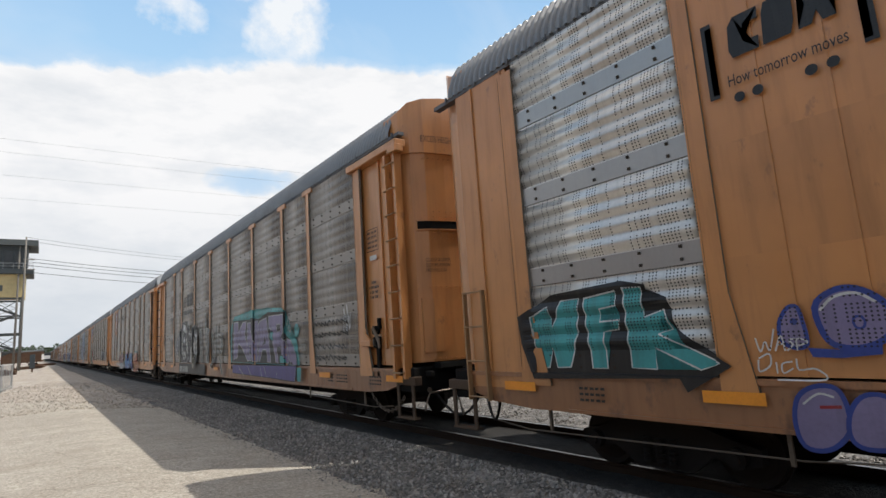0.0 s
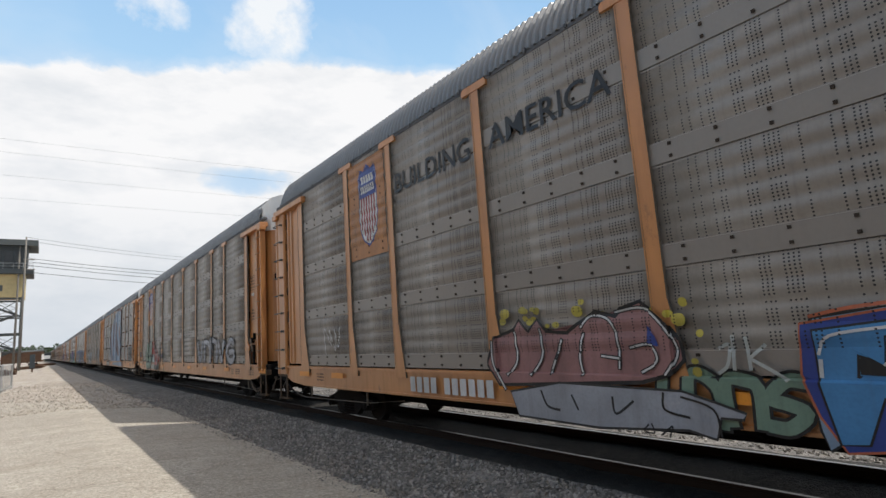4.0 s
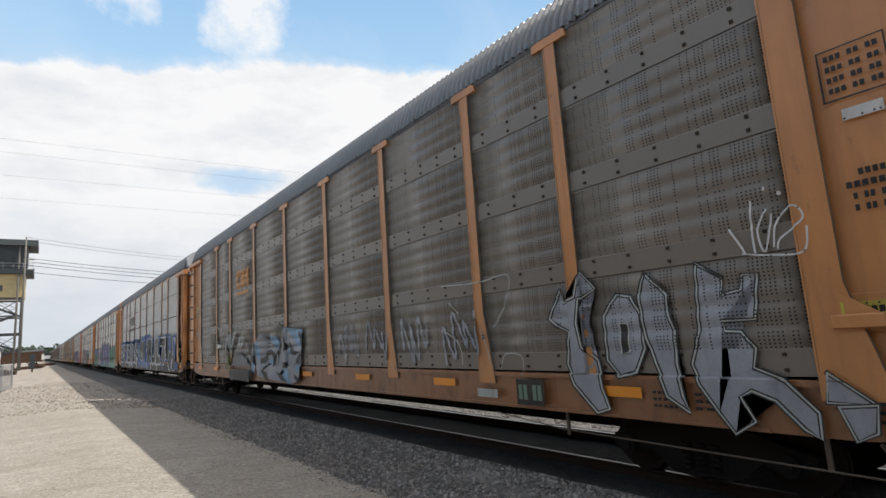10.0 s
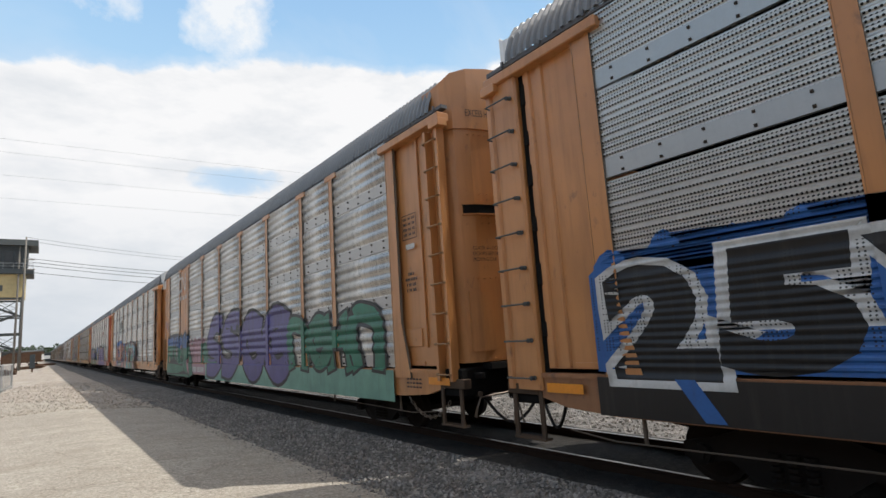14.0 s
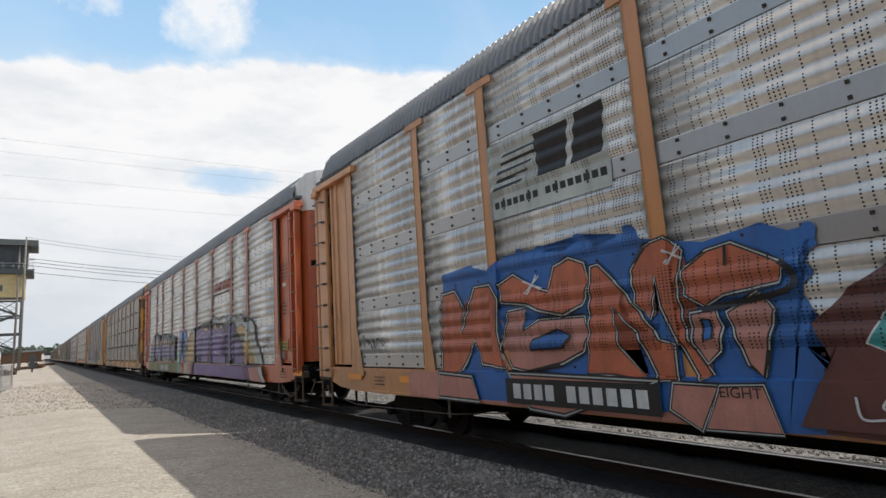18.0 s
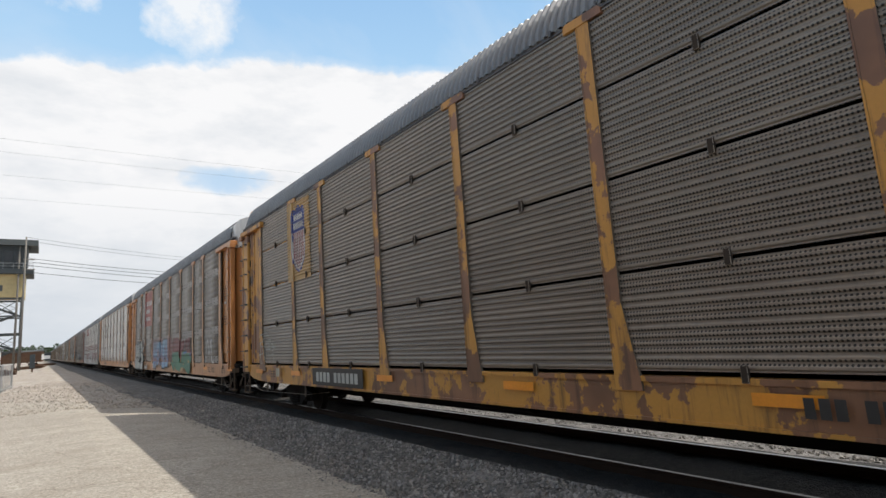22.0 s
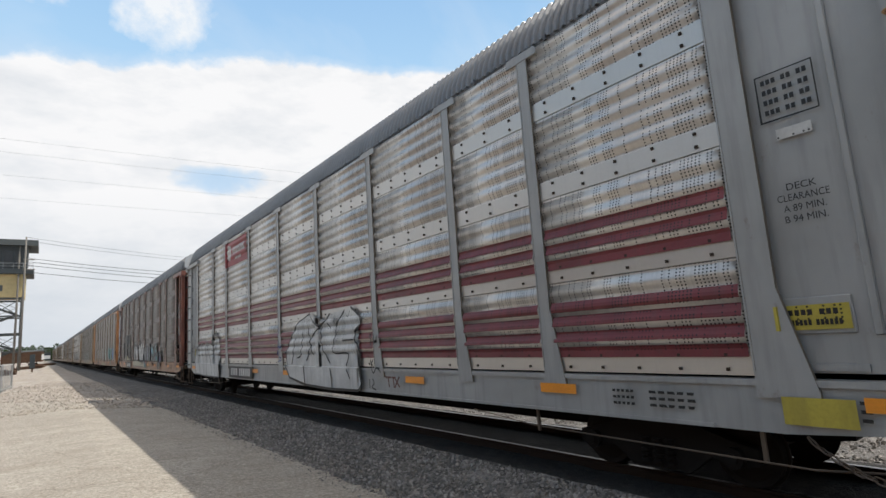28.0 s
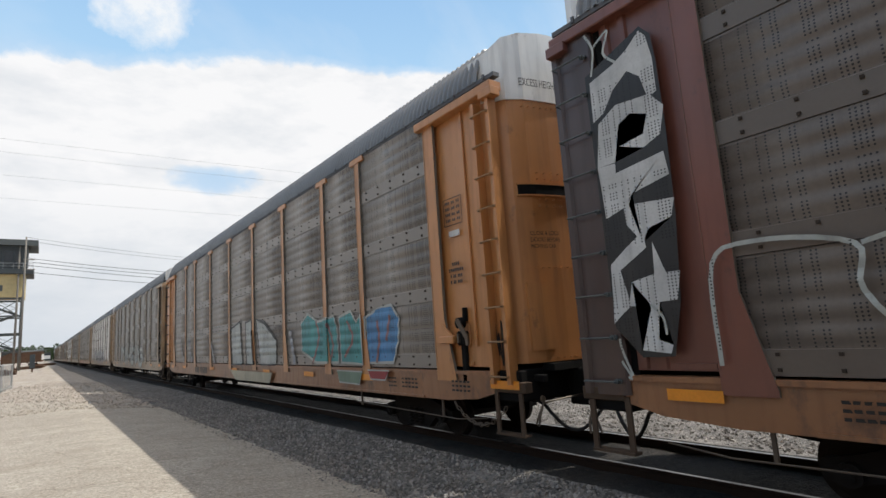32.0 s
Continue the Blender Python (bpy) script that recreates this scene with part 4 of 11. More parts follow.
# ---- the train ----
# Where each car's leading coupler stands when travel() is 0.
STARTS = [-211.37 + PITCH * k for k in range(27)]
LOOKS = [
    dict(label="weathered tan autorack car with silver punched sides and paint tags", panels="sheet_silver_banded", paint="tan", sill="tan_rusty", ends="tan", flat_bays=(6, 7), upper="tan", flush=True),
    dict(label="tan-posted autorack car with grey punched sides and sprayed lettering", panels="sheet_grey", paint="tan", sill="tan_rusty", ends="tan", upper="tan"),
    dict(label="tan-posted autorack car with grey sides, shield emblem and murals", panels="sheet_grey", paint="tan", sill="tan", ends="tan"),
    dict(label="tan autorack car with dark sides, shield emblem, green letters", panels="sheet_dark", paint="tan", sill="tan", ends="tan"),
    dict(label="tan autorack car with slat sides and huge blue letters", panels="sheet_slats", paint="tan", sill="tan", ends="tan", slats=True),
    dict(label="tan autorack car with dark sides and grey sprayed letters", panels="sheet_dark", paint="tan", sill="tan_rusty", ends="tan"),
    dict(label="tan-posted autorack car with silver slat sides and black block letters", panels="sheet_slats_silver", paint="tan", sill="tan_rusty", ends="tan", slats=True),
    dict(label="tan autorack car with silver sides and purple and green sprayed letters", panels="sheet_silver_banded", paint="tan", sill="tan", ends="tan", flat_bays=(7,), upper="tan", brake=False, flush=True),
    dict(label="tan autorack car with silver sides, orange and teal letters", panels="sheet_silver_banded", paint="tan", sill="tan", ends="tan"),
    dict(label="orange-red autorack car with silver sides and a purple sprayed mural", panels="sheet_silver", paint="orange", sill="orange", ends="orange", brake=False),
    dict(label="chipped yellow and rusty autorack car with dark punched slat sides", panels="sheet_slats_dark", paint="yellow", sill="yellow", ends="yellow", slats=True, upper="yellow", brake=False),
    dict(label="tan autorack car with dark sides, red panel, blue letters", panels="sheet_dark", paint="tan", sill="tan", ends="tan", brake=False),
    dict(label="tan autorack car with pale silver sides", panels="sheet_silver", paint="tan", sill="tan", ends="tan"),
    dict(label="pale grey autorack car with silver sides and dark red stripes", panels="sheet_silver", paint="grey", sill="grey", ends="grey", brake=False),
    dict(label="oxide brown autorack car with dark sides and white letters", panels="sheet_brown", paint="brown", sill="tan_rusty", ends="brown", ladder="umber"),
    dict(label="tan autorack car with grey sides and pale blue sprayed letters", panels="sheet_grey", paint="tan", sill="tan_rusty", ends="tan"),
]
# The cars farther back, in a greyer tan.
MORE = [
    dict(label="tan-posted autorack car with grey punched sides", panels="sheet_grey", paint="tan_greyed", sill="tan_rusty", ends="tan_greyed"),
    dict(label="tan-posted autorack car with dark grey punched sides", panels="sheet_dark", paint="tan_greyed", sill="tan_greyed", ends="tan_greyed"),
    dict(label="tan-posted autorack car with silver punched sides", panels="sheet_silver", paint="tan_greyed", sill="tan_greyed", ends="tan_greyed"),
]
CARS = []
for n in range(27):
    look_of = LOOKS[n] if n < len(LOOKS) else MORE[n % 3]
    CARS.append((autorack(**look_of), STARTS[n]))


# ---- paint on the sides ----
def panel_depth(zl, slats, deep=0.038):
    """How far the sheet stands out at height zl inside its row."""
    if slats:
        k = (zl - 0.045) % 0.083
        return 0.012 + 0.018 * max(0.0, min(1.0, k / 0.02, (0.064 - k) / 0.02)) if 0.045 < zl < ROW - 0.05 else 0.014
    if zl < 0.25:
        return 0.014
    return 0.004 + deep * wave((zl - 0.262) / 0.212 % 1.0) if 0.262 < zl < 1.11 else 0.004


def rib_cuts(z0, z1, slats):
    cuts = []
    for r in range(4):
        z = 0.045 if slats else 0.262
        while z < ROW - (0.05 if slats else 0.1):
            cuts += [BASE + r * ROW + z + d for d in ((0.0, 0.02, 0.044, 0.064) if slats else [0.212 * q / 6 for q in range(6)])]
            z += 0.083 if slats else 0.212
    return [c for c in cuts if z0 < c < z1 and c > BASE]


def drape(bm, slats, layer, deep=0.038, flats=(), flush=False):
    """Lay a flat drawing, in y and z, on the side of a car: over posts, sheets and sill."""
    if not bm.verts:
        return
    ys, zs = [v.co.y for v in bm.verts], [v.co.z for v in bm.verts]
    y0, y1, z0, z1 = min(ys), max(ys), min(zs), max(zs)
    bmesh.ops.triangulate(bm, faces=bm.faces[:])
    cuts = [((0, c, 0), (0, 1, 0)) for p in POSTS for e in (-POST_W / 2, POST_W / 2) for c in (p + e - 0.004, p + e + 0.004) if y0 < c < y1]
    cuts += [((0, c, 0), (0, 1, 0)) for e in (POSTS[0] - 0.2, POSTS[-1] + 0.2) for c in (e - 0.004, e + 0.004) if y0 < c < y1]
    cuts += [((0, 0, c), (0, 0, 1)) for c in [1.222, 1.240] if z0 < c < z1]
    if y1 > POSTS[0] and y0 < POSTS[-1]:
        cuts += [((0, 0, c), (0, 0, 1)) for c in rib_cuts(z0, z1, slats)]
    for co, no in cuts:
        bmesh.ops.bisect_plane(bm, geom=bm.verts[:] + bm.edges[:] + bm.faces[:], dist=1e-5, plane_co=co, plane_no=no)
    lift = 0.003 + 0.0008 * layer
    for v in bm.verts:
        y, z = v.co.y, v.co.z
        if z < 1.23:
            d = 0.045
        elif any(abs(y - p) < POST_W / 2 + 0.001 for p in POSTS[1:-1]):
            d = 0.056
        elif y < POSTS[0] - 0.2:
            d = -0.035
        elif y > POSTS[-1] + 0.2:
            d = 0.022 if flush else -0.004
        elif y < POSTS[0] + 0.09 or y > POSTS[-1] - 0.09:
            d = 0.056
        else:
            d = 0.034 if any(POSTS[b] < y < POSTS[b + 1] for b in flats) else panel_depth((z - BASE) % ROW, slats, deep)
        v.co.x = -HALF - d - lift - v.co.x


def ribbon(bm, pts, width, lift=0.0):
    """A flat band along a line of (y, z) points, each a hair above the one before."""
    n = len(pts)
    left, right = [], []
    for i, (y, z) in enumerate(pts):
        a, b = pts[max(i - 1, 0)], pts[min(i + 1, n - 1)]
        dy, dz = b[0] - a[0], b[1] - a[1]
        d = math.hypot(dy, dz) or 1.0
        w = (width[i] if isinstance(width, (list, tuple)) else width) / 2
        ey = ez = 0.0
        if i in (0, n - 1):
            s = -1 if i == 0 else 1
            ey, ez = s * dy / d * w * 0.8, s * dz / d * w * 0.8
        left.append(bm.verts.new((lift + 0.00004 * i, y + ey - dz / d * w, z + ez + dy / d * w)))
        right.append(bm.verts.new((lift + 0.00004 * i, y + ey + dz / d * w, z + ez - dy / d * w)))
    for i in range(n - 1):
        bm.faces.new((left[i], left[i + 1], right[i + 1], right[i]))


def curve_of(pts, steps=5, closed=False):
    """A smooth line through points."""
    out, n = [], len(pts)
    for i in range(n if closed else n - 1):
        if closed:
            p0, p1, p2, p3 = (pts[(i + k - 1) % n] for k in range(4))
        else:
            p0, p1, p2, p3 = pts[max(i - 1, 0)], pts[i], pts[i + 1], pts[min(i + 2, n - 1)]
        for s in range(steps):
            t = s / steps
            out.append(tuple(0.5 * (2 * b + (c - a) * t + (2 * a - 5 * b + 4 * c - d) * t * t + (3 * b - a - 3 * c + d) * t ** 3) for a, b, c, d in zip(p0, p1, p2, p3)))
    if not closed:
        out.append(tuple(pts[-1]))
    return out


def shape(bm, pts, lift=0.0):
    bm.faces.new([bm.verts.new((lift, y, z)) for y, z in pts])


def glyph_mesh(ch, offset=0.0):
    cu = bpy.data.curves.new("glyph", "FONT")
    cu.body, cu.size, cu.resolution_u, cu.offset = ch, 1.0, 3, offset
    ob = bpy.data.objects.new("glyph", cu)
    me = bpy.data.meshes.new_from_object(ob)
    bpy.data.objects.remove(ob)
    bpy.data.curves.remove(cu)
    return me


class Mural:
    """All that is painted on one car. y runs from left to right as one reads, that is, downwards."""

    def __init__(self, car, look_of):
        self.car, self.slats, self.layer = car, look_of["panels"].startswith("sheet_slats"), 0
        self.shift = 0.0
        self.deep = 0.038 if look_of["panels"] in DEEP else 0.018
        self.flush = "flush" in look_of
        self.flats = look_of["flat_bays"] if "flat_bays" in look_of else ()

    def put(self, name, bm, mat, label="", layer=None):
        self.layer += 1
        for v in bm.verts:
            v.co.y += self.shift
        drape(bm, self.slats, layer if layer is not None else self.layer, self.deep, self.flats, self.flush)
        part(name, bm, PAINT[mat], self.car, label)

    def field(self, yl, yr, z0, z1, mat, wave=0.0, seed=0, name="sprayed_field"):
        """A painted area; wave: how far its upper edge billows."""
        bm = bmesh.new()
        n = max(2, int((yl - yr) / 0.12))
        top = []
        for i in range(n + 1):
            y = yl + (yr - yl) * i / n
            top.append((y, z1 + wave * (abs(math.sin(i * 0.55 + seed)) + 0.5 * noise.noise(Vector((y * 1.7, seed, 0))) - 0.5)))
        if wave:
            shape(bm, [(yl, z0), (yr, z0)] + top[::-1])
        else:
            shape(bm, [(yl, z0), (yr, z0), (yr, z1), (yl, z1)])
        self.put(name, bm, mat)

    def poly(self, pts, mat, name="sprayed_shape"):
        bm = bmesh.new()
        shape(bm, pts)
        self.put(name, bm, mat)

    def line(self, pts, width, mat, smooth=True, name="sprayed_line"):
        bm = bmesh.new()
        ribbon(bm, curve_of(pts) if smooth else pts, width)
        self.put(name, bm, mat)

    def form(self, pts, mat, edge=None, width=0.05, smooth=False):
        """A closed sprayed form with its outline."""
        pts = curve_of(pts, 4, True) if smooth else pts
        self.poly(pts, mat, "sprayed_form")
        if edge:
            self.line(pts + pts[:2], width, edge, False, "form_outline")

    def disc(self, y, z, ry, rz, mat, name="sprayed_spot", rough=0.0, seed=1):
        pts = []
        for i in range(26):
            a = 2 * math.pi * i / 26
            k = 1 + rough * noise.noise(Vector((math.cos(a) * 2, math.sin(a) * 2, seed)))
            pts.append((y + ry * k * math.cos(a), z + rz * k * math.sin(a)))
        self.poly(pts, mat, name)

    def text(self, body, yl, yr, z0, z1, mat, name="lettering", fat=0.0, slope=0.0):
        """Plain painted words, set to fill a box."""
        me = glyph_mesh(body, fat)
        bm = bmesh.new()
        bm.from_mesh(me)
        xs, vs = [v.co.x for v in bm.verts], [v.co.y for v in bm.verts]
        a, b, c, d = min(xs), max(xs), min(vs), max(vs)
        for v in bm.verts:
            u, h = (v.co.x - a) / (b - a), (v.co.y - c) / (d - c)
            v.co = (0, yl + (yr - yl) * u, z0 + (z1 - z0) * h + slope * u)
        self.put(name, bm, mat)
        bpy.data.meshes.remove(me)

    def letters(self, body, yl, yr, z0, z1, fill, outline, fat=0.03, edge=0.07, seed=1, jitter=0.06, tops=None):
        """Chunky sprayed letters, each pressed into its own cell, with an outline behind the fill."""
        rng = random.Random(seed)
        widths = [0.7 if c in "I1'" else 1.15 if c in "MWNO" else 1.0 for c in body]
        total, at = sum(widths), 0.0
        spots = []
        for c, w in zip(body, widths):
            spots.append((c, yl + (yr - yl) * at / total, yl + (yr - yl) * (at + w) / total, rng.uniform(-jitter, jitter), rng.uniform(-jitter, jitter), rng.uniform(-1, 1) * jitter))
            at += w
        for which, mat, off, name in ((0, outline, fat + edge, "letter_outline"), (1, fill, fat, "sprayed_letter")):
            if mat is None:
                continue
            self.layer += 1
            lay = self.layer
            for i, (c, a, b, j0, j1, sh) in enumerate(spots):
                if c == " ":
                    continue
                base = glyph_mesh(c, fat)
                xs, vs = [v.co.x for v in base.vertices], [v.co.y for v in base.vertices]
                x0, x1, v0, v1 = min(xs), max(xs), min(vs), max(vs)
                me = base if off == fat else glyph_mesh(c, off)
                bm = bmesh.new()
                bm.from_mesh(me)
                top = z1 if tops is None else z1 + tops * i / max(1, len(spots) - 1)
                for v in bm.verts:
                    u, h = (v.co.x - x0) / (x1 - x0), (v.co.y - v0) / (v1 - v0)
                    v.co = (0.0003 * i, a + (b - a) * (0.03 + 0.94 * u) - sh * (h - 0.5) * 2, z0 + j0 + (top + j1 - z0 - j0) * h)
                self.put(name, bm, mat, "", lay)
                bpy.data.meshes.remove(base)
                if me is not base:
                    bpy.data.meshes.remove(me)
            self.layer = lay

    def strokes(self, count, yl, yr, z0, z1, fill, outline, width=0.16, edge=0.07, seed=1, round_=False):
        """Sprayed forms that cannot be read: interlocking bars, hooks and arches with an outline."""
        rng = random.Random(seed)
        cell = (yr - yl) / count
        lines = []
        h = z1 - z0
        for i in range(count):
            a, b = yl + cell * (i + 0.12), yl + cell * (i + 0.88)
            m = (a + b) / 2
            t = z1 - rng.uniform(0, 0.14) * h
            o = z0 + rng.uniform(0, 0.08) * h
            q = o + (t - o) * rng.uniform(0.4, 0.6)
            lean = rng.uniform(-0.25, 0.25) * cell
            kind = rng.randrange(6)
            if kind == 0:
                lines.append([(a, o), (a + lean, q), (a, t), (m, t), (b, q + 0.2 * h), (b, o)])
            elif kind == 1:
                lines.append([(b, t), (m, t), (a, q + 0.1 * h), (m, q), (b, q - 0.15 * h), (m, o), (a, o)])
            elif kind == 2:
                lines += [[(a, o), (a + lean, t)], [(a, q), (b, t)], [(a, q), (b, o)]]
            elif kind == 3:
                lines += [[(a, o), (a + lean, t)], [(b, o), (b + lean, t)], [(a, q), (b, q)]]
            elif kind == 4:
                lines += [[(a, t), (m, o), (b, t)]]
            else:
                lines += [[(b, t - 0.1 * h), (m, t), (a, q), (m, o), (b, o + 0.12 * h), (b, q), (m, q)]]
        if outline:
            bm = bmesh.new()
            for j, l in enumerate(lines):
                ribbon(bm, curve_of(l, 4) if len(l) > 2 else l, width + 2 * edge, 0.0003 * j)
            self.put("letter_outline", bm, outline)
        if fill:
            bm = bmesh.new()
            for j, l in enumerate(lines):
                ribbon(bm, curve_of(l, 4) if len(l) > 2 else l, width, 0.0025 + 0.0003 * j)
            self.put("sprayed_letter", bm, fill)

    def scribble(self, yl, yr, z0, z1, mat, seed=1, loops=6, width=0.03):
        """A quick tag that cannot be read: one looping line."""
        rng = random.Random(seed)
        pts = []
        for i in range(loops):
            y = yl + (yr - yl) * (i + 0.5) / loops
            pts += [(y + rng.uniform(-0.5, 0.5) * (yr - yl) / loops, z0 + (z1 - z0) * rng.uniform(0.0, 0.35)), (y, z0 + (z1 - z0) * rng.uniform(0.65, 1.0))]
        self.line(pts, width, mat, True, "sprayed_tag")

    def bars(self, yl, yr, z0, z1, mat, gaps, name="number_bar"):
        """A line of writing kept as plain bars; gaps: lengths of its groups of characters."""
        bm = bmesh.new()
        total = sum(gaps) + 0.8 * (len(gaps) - 1)
        w = (yr - yl) / total
        at = yl
        self.layer += 1
        for g in gaps:
            for _ in range(g):
                if z1 - z0 > 0.15 and bm.verts:
                    self.put(name, bm, mat, "", self.layer)
                    self.layer -= 1
                    bm = bmesh.new()
                shape(bm, [(at + w * 0.12, z0), (at + w * 0.85, z0), (at + w * 0.85, z1), (at + w * 0.12, z1)])
                at += w
            at += 0.8 * w
        self.put(name, bm, mat)

    def plate(self, yl, yr, z0, z1, mat, name="painted_plate"):
        bm = bmesh.new()
        shape(bm, [(yl, z0), (yr, z0), (yr, z1), (yl, z1)])
        self.put(name, bm, mat)

    def shield(self, yl, yr, z0, z1):
        """A striped shield emblem with a plain blue chief."""
        w, h = yr - yl, z1 - z0
        def outline(k, up=0.0):
            half = [(0.0, 0.0), (0.22, 0.05), (0.42, 0.16), (0.5, 0.36), (0.47, 0.55), (0.46, 0.72), (0.5, 0.86), (0.38, 0.96), (0.2, 0.93), (0.0, 1.0)]
            pts = half + [(-a, b) for a, b in half[-2:0:-1]]
            return [(yl + w / 2 + a * w * k, z0 + h / 2 + (b - 0.5) * h * k) for a, b in pts]
        self.poly(outline(1.0), "navy", "emblem_rim")
        self.poly(outline(0.94), "white", "emblem_field")
        bm = bmesh.new()
        for i in range(6):
            y = yl + w * (0.13 + 0.135 * i)
            cut = 0.5 - abs((y + 0.034 * w - yl) / w - 0.5)
            lo = z0 + h * (0.30 - 0.55 * min(cut, 0.47)) if cut < 0.47 else z0 + h * 0.045
            shape(bm, [(y, lo), (y + w * 0.068, lo), (y + w * 0.068, z0 + h * 0.6), (y, z0 + h * 0.6)])
        self.put("emblem_stripes", bm, "crimson")
        self.poly([(yl + w * 0.06, z0 + h * 0.6), (yl + w * 0.94, z0 + h * 0.6), (yl + w * 0.95, z0 + h * 0.84), (yl + w * 0.86, z0 + h * 0.93), (yl + w * 0.7, z0 + h * 0.91), (yl + w * 0.5, z0 + h * 0.965), (yl + w * 0.3, z0 + h * 0.91), (yl + w * 0.14, z0 + h * 0.93), (yl + w * 0.05, z0 + h * 0.84)], "navy", "emblem_chief")
        self.bars(yl + w * 0.16, yr - w * 0.16, z0 + h * 0.77, z0 + h * 0.86, "white", (5,), "emblem_bar")
        self.bars(yl + w * 0.13, yr - w * 0.13, z0 + h * 0.65, z0 + h * 0.74, "white", (7,), "emblem_bar")

    def horse_mark(self, yl, yr, z0, z1, mat, back=None):
        """A slanted line-and-block emblem over a row of bars."""
        w, h = yr - yl, z1 - z0
        if back:
            self.plate(yl - w * 0.02, yr + w * 0.02, z0 - 0.05, z1 + 0.05, back)
        bm = bmesh.new()
        for i in range(5):
            b = z0 + h * (0.36 + 0.11 * i)
            shape(bm, [(yl + w * 0.03 * i, b), (yl + w * (0.3 + 0.05 * i), b + 0.02), (yl + w * (0.32 + 0.05 * i), b + h * 0.06), (yl + w * (0.02 + 0.03 * i), b + h * 0.05)])
        shape(bm, [(yl + w * a, z0 + h * b) for a, b in ((0.46, 0.36), (0.7, 0.36), (0.74, 0.95), (0.44, 0.95))])
        shape(bm, [(yl + w * a, z0 + h * b) for a, b in ((0.74, 0.36), (0.98, 0.38), (1.02, 1.0), (0.8, 0.98))])
        self.put("emblem", bm, mat)
        self.bars(yl, yr, z0, z0 + h * 0.2, mat, (7, 8), "emblem_bar")

    def blocks(self, yl, yr, z0, z1, mat):
        """Three heavy slanted blocks in a row, as a plain emblem."""
        w, h = (yr - yl), z1 - z0
        for a, b, form in ((0.0, 0.31, ((0.12, 0), (1, 0), (1, 0.3), (0.5, 0.3), (0.5, 0.72), (1, 0.72), (1, 1), (0.2, 1), (0, 0.8), (0, 0.2))),
                           (0.35, 0.64, ((0, 0), (0.9, 0), (1, 0.25), (1, 0.55), (0.95, 1), (0.1, 1), (0, 0.75), (0, 0.45))),
                           (0.68, 1.0, ((0, 0), (0.35, 0), (0.5, 0.28), (0.65, 0), (1, 0), (0.78, 0.5), (1, 1), (0.65, 1), (0.5, 0.74), (0.35, 1), (0, 1), (0.22, 0.5)))):
            self.poly([(yl + w * (a + (b - a) * u) + w * 0.03 * v, z0 + h * v) for u, v in form], mat, "emblem_block")

    def bracket_mark(self, yl, yr, z0, z1, mat):
        """Three heavy blocks between thin corner brackets, with four dots."""
        w, h = yr - yl, z1 - z0
        for s, e in ((yl, 1), (yr, -1)):
            t = 0.028 * w * e
            self.poly([(s, z0 + 0.12 * h), (s + 2.6 * t, z0 + 0.12 * h), (s + 2.6 * t, z0 + 0.16 * h), (s + t, z0 + 0.16 * h), (s + t, z1 - 0.05 * h), (s + 2.6 * t, z1 - 0.05 * h), (s + 2.6 * t, z1), (s, z1)], mat, "emblem_bracket")
        self.blocks(yl + 0.17 * w, yl + 0.82 * w, z0 + 0.5 * h, z0 + 0.95 * h, mat)
        for k in (0.2, 0.32, 0.64, 0.76):
            self.disc(yl + w * k, z0 + 0.06 * h, 0.036 * abs(w), 0.036 * abs(w), mat, "emblem_dot")


def spray_set():
    tones = dict(black=(0.012, 0.012, 0.013), white=(0.66, 0.66, 0.64), navy=(0.03, 0.06, 0.28), crimson=(0.34, 0.03, 0.04), blue=(0.03, 0.14, 0.42),
                 green=(0.03, 0.2, 0.12), teal=(0.06, 0.34, 0.34), mint=(0.2, 0.42, 0.32), pale=(0.5, 0.52, 0.48), silver=(0.36, 0.37, 0.4), grey=(0.2, 0.2, 0.205),
                 lilac=(0.24, 0.2, 0.34), purple=(0.11, 0.09, 0.28), pink=(0.5, 0.26, 0.3), rose=(0.34, 0.17, 0.16), orange=(0.55, 0.15, 0.07), salmon=(0.55, 0.24, 0.18),
                 yellow=(0.55, 0.45, 0.07), gold=(0.55, 0.34, 0.12), brown=(0.13, 0.045, 0.035), sky=(0.2, 0.36, 0.52), steel=(0.25, 0.34, 0.45), azure=(0.07, 0.26, 0.52), red=(0.42, 0.06, 0.045),
                 olive=(0.15, 0.16, 0.04), plum=(0.16, 0.05, 0.13), maroon=(0.2, 0.035, 0.04), sage=(0.2, 0.3, 0.22), mark_orange=(0.62, 0.25, 0.03), brick=(0.36, 0.075, 0.05), tan=TAN,
                 soot=(0.03, 0.03, 0.03), cream=(0.55, 0.5, 0.36), violet=(0.2, 0.12, 0.3), sand=(0.34, 0.31, 0.24))
    return {k: spray("spray_" + k, dim(v, 0.8)) for k, v in tones.items()}


PAINT = spray_set()
DEEP = ("sheet_silver", "sheet_silver_banded")


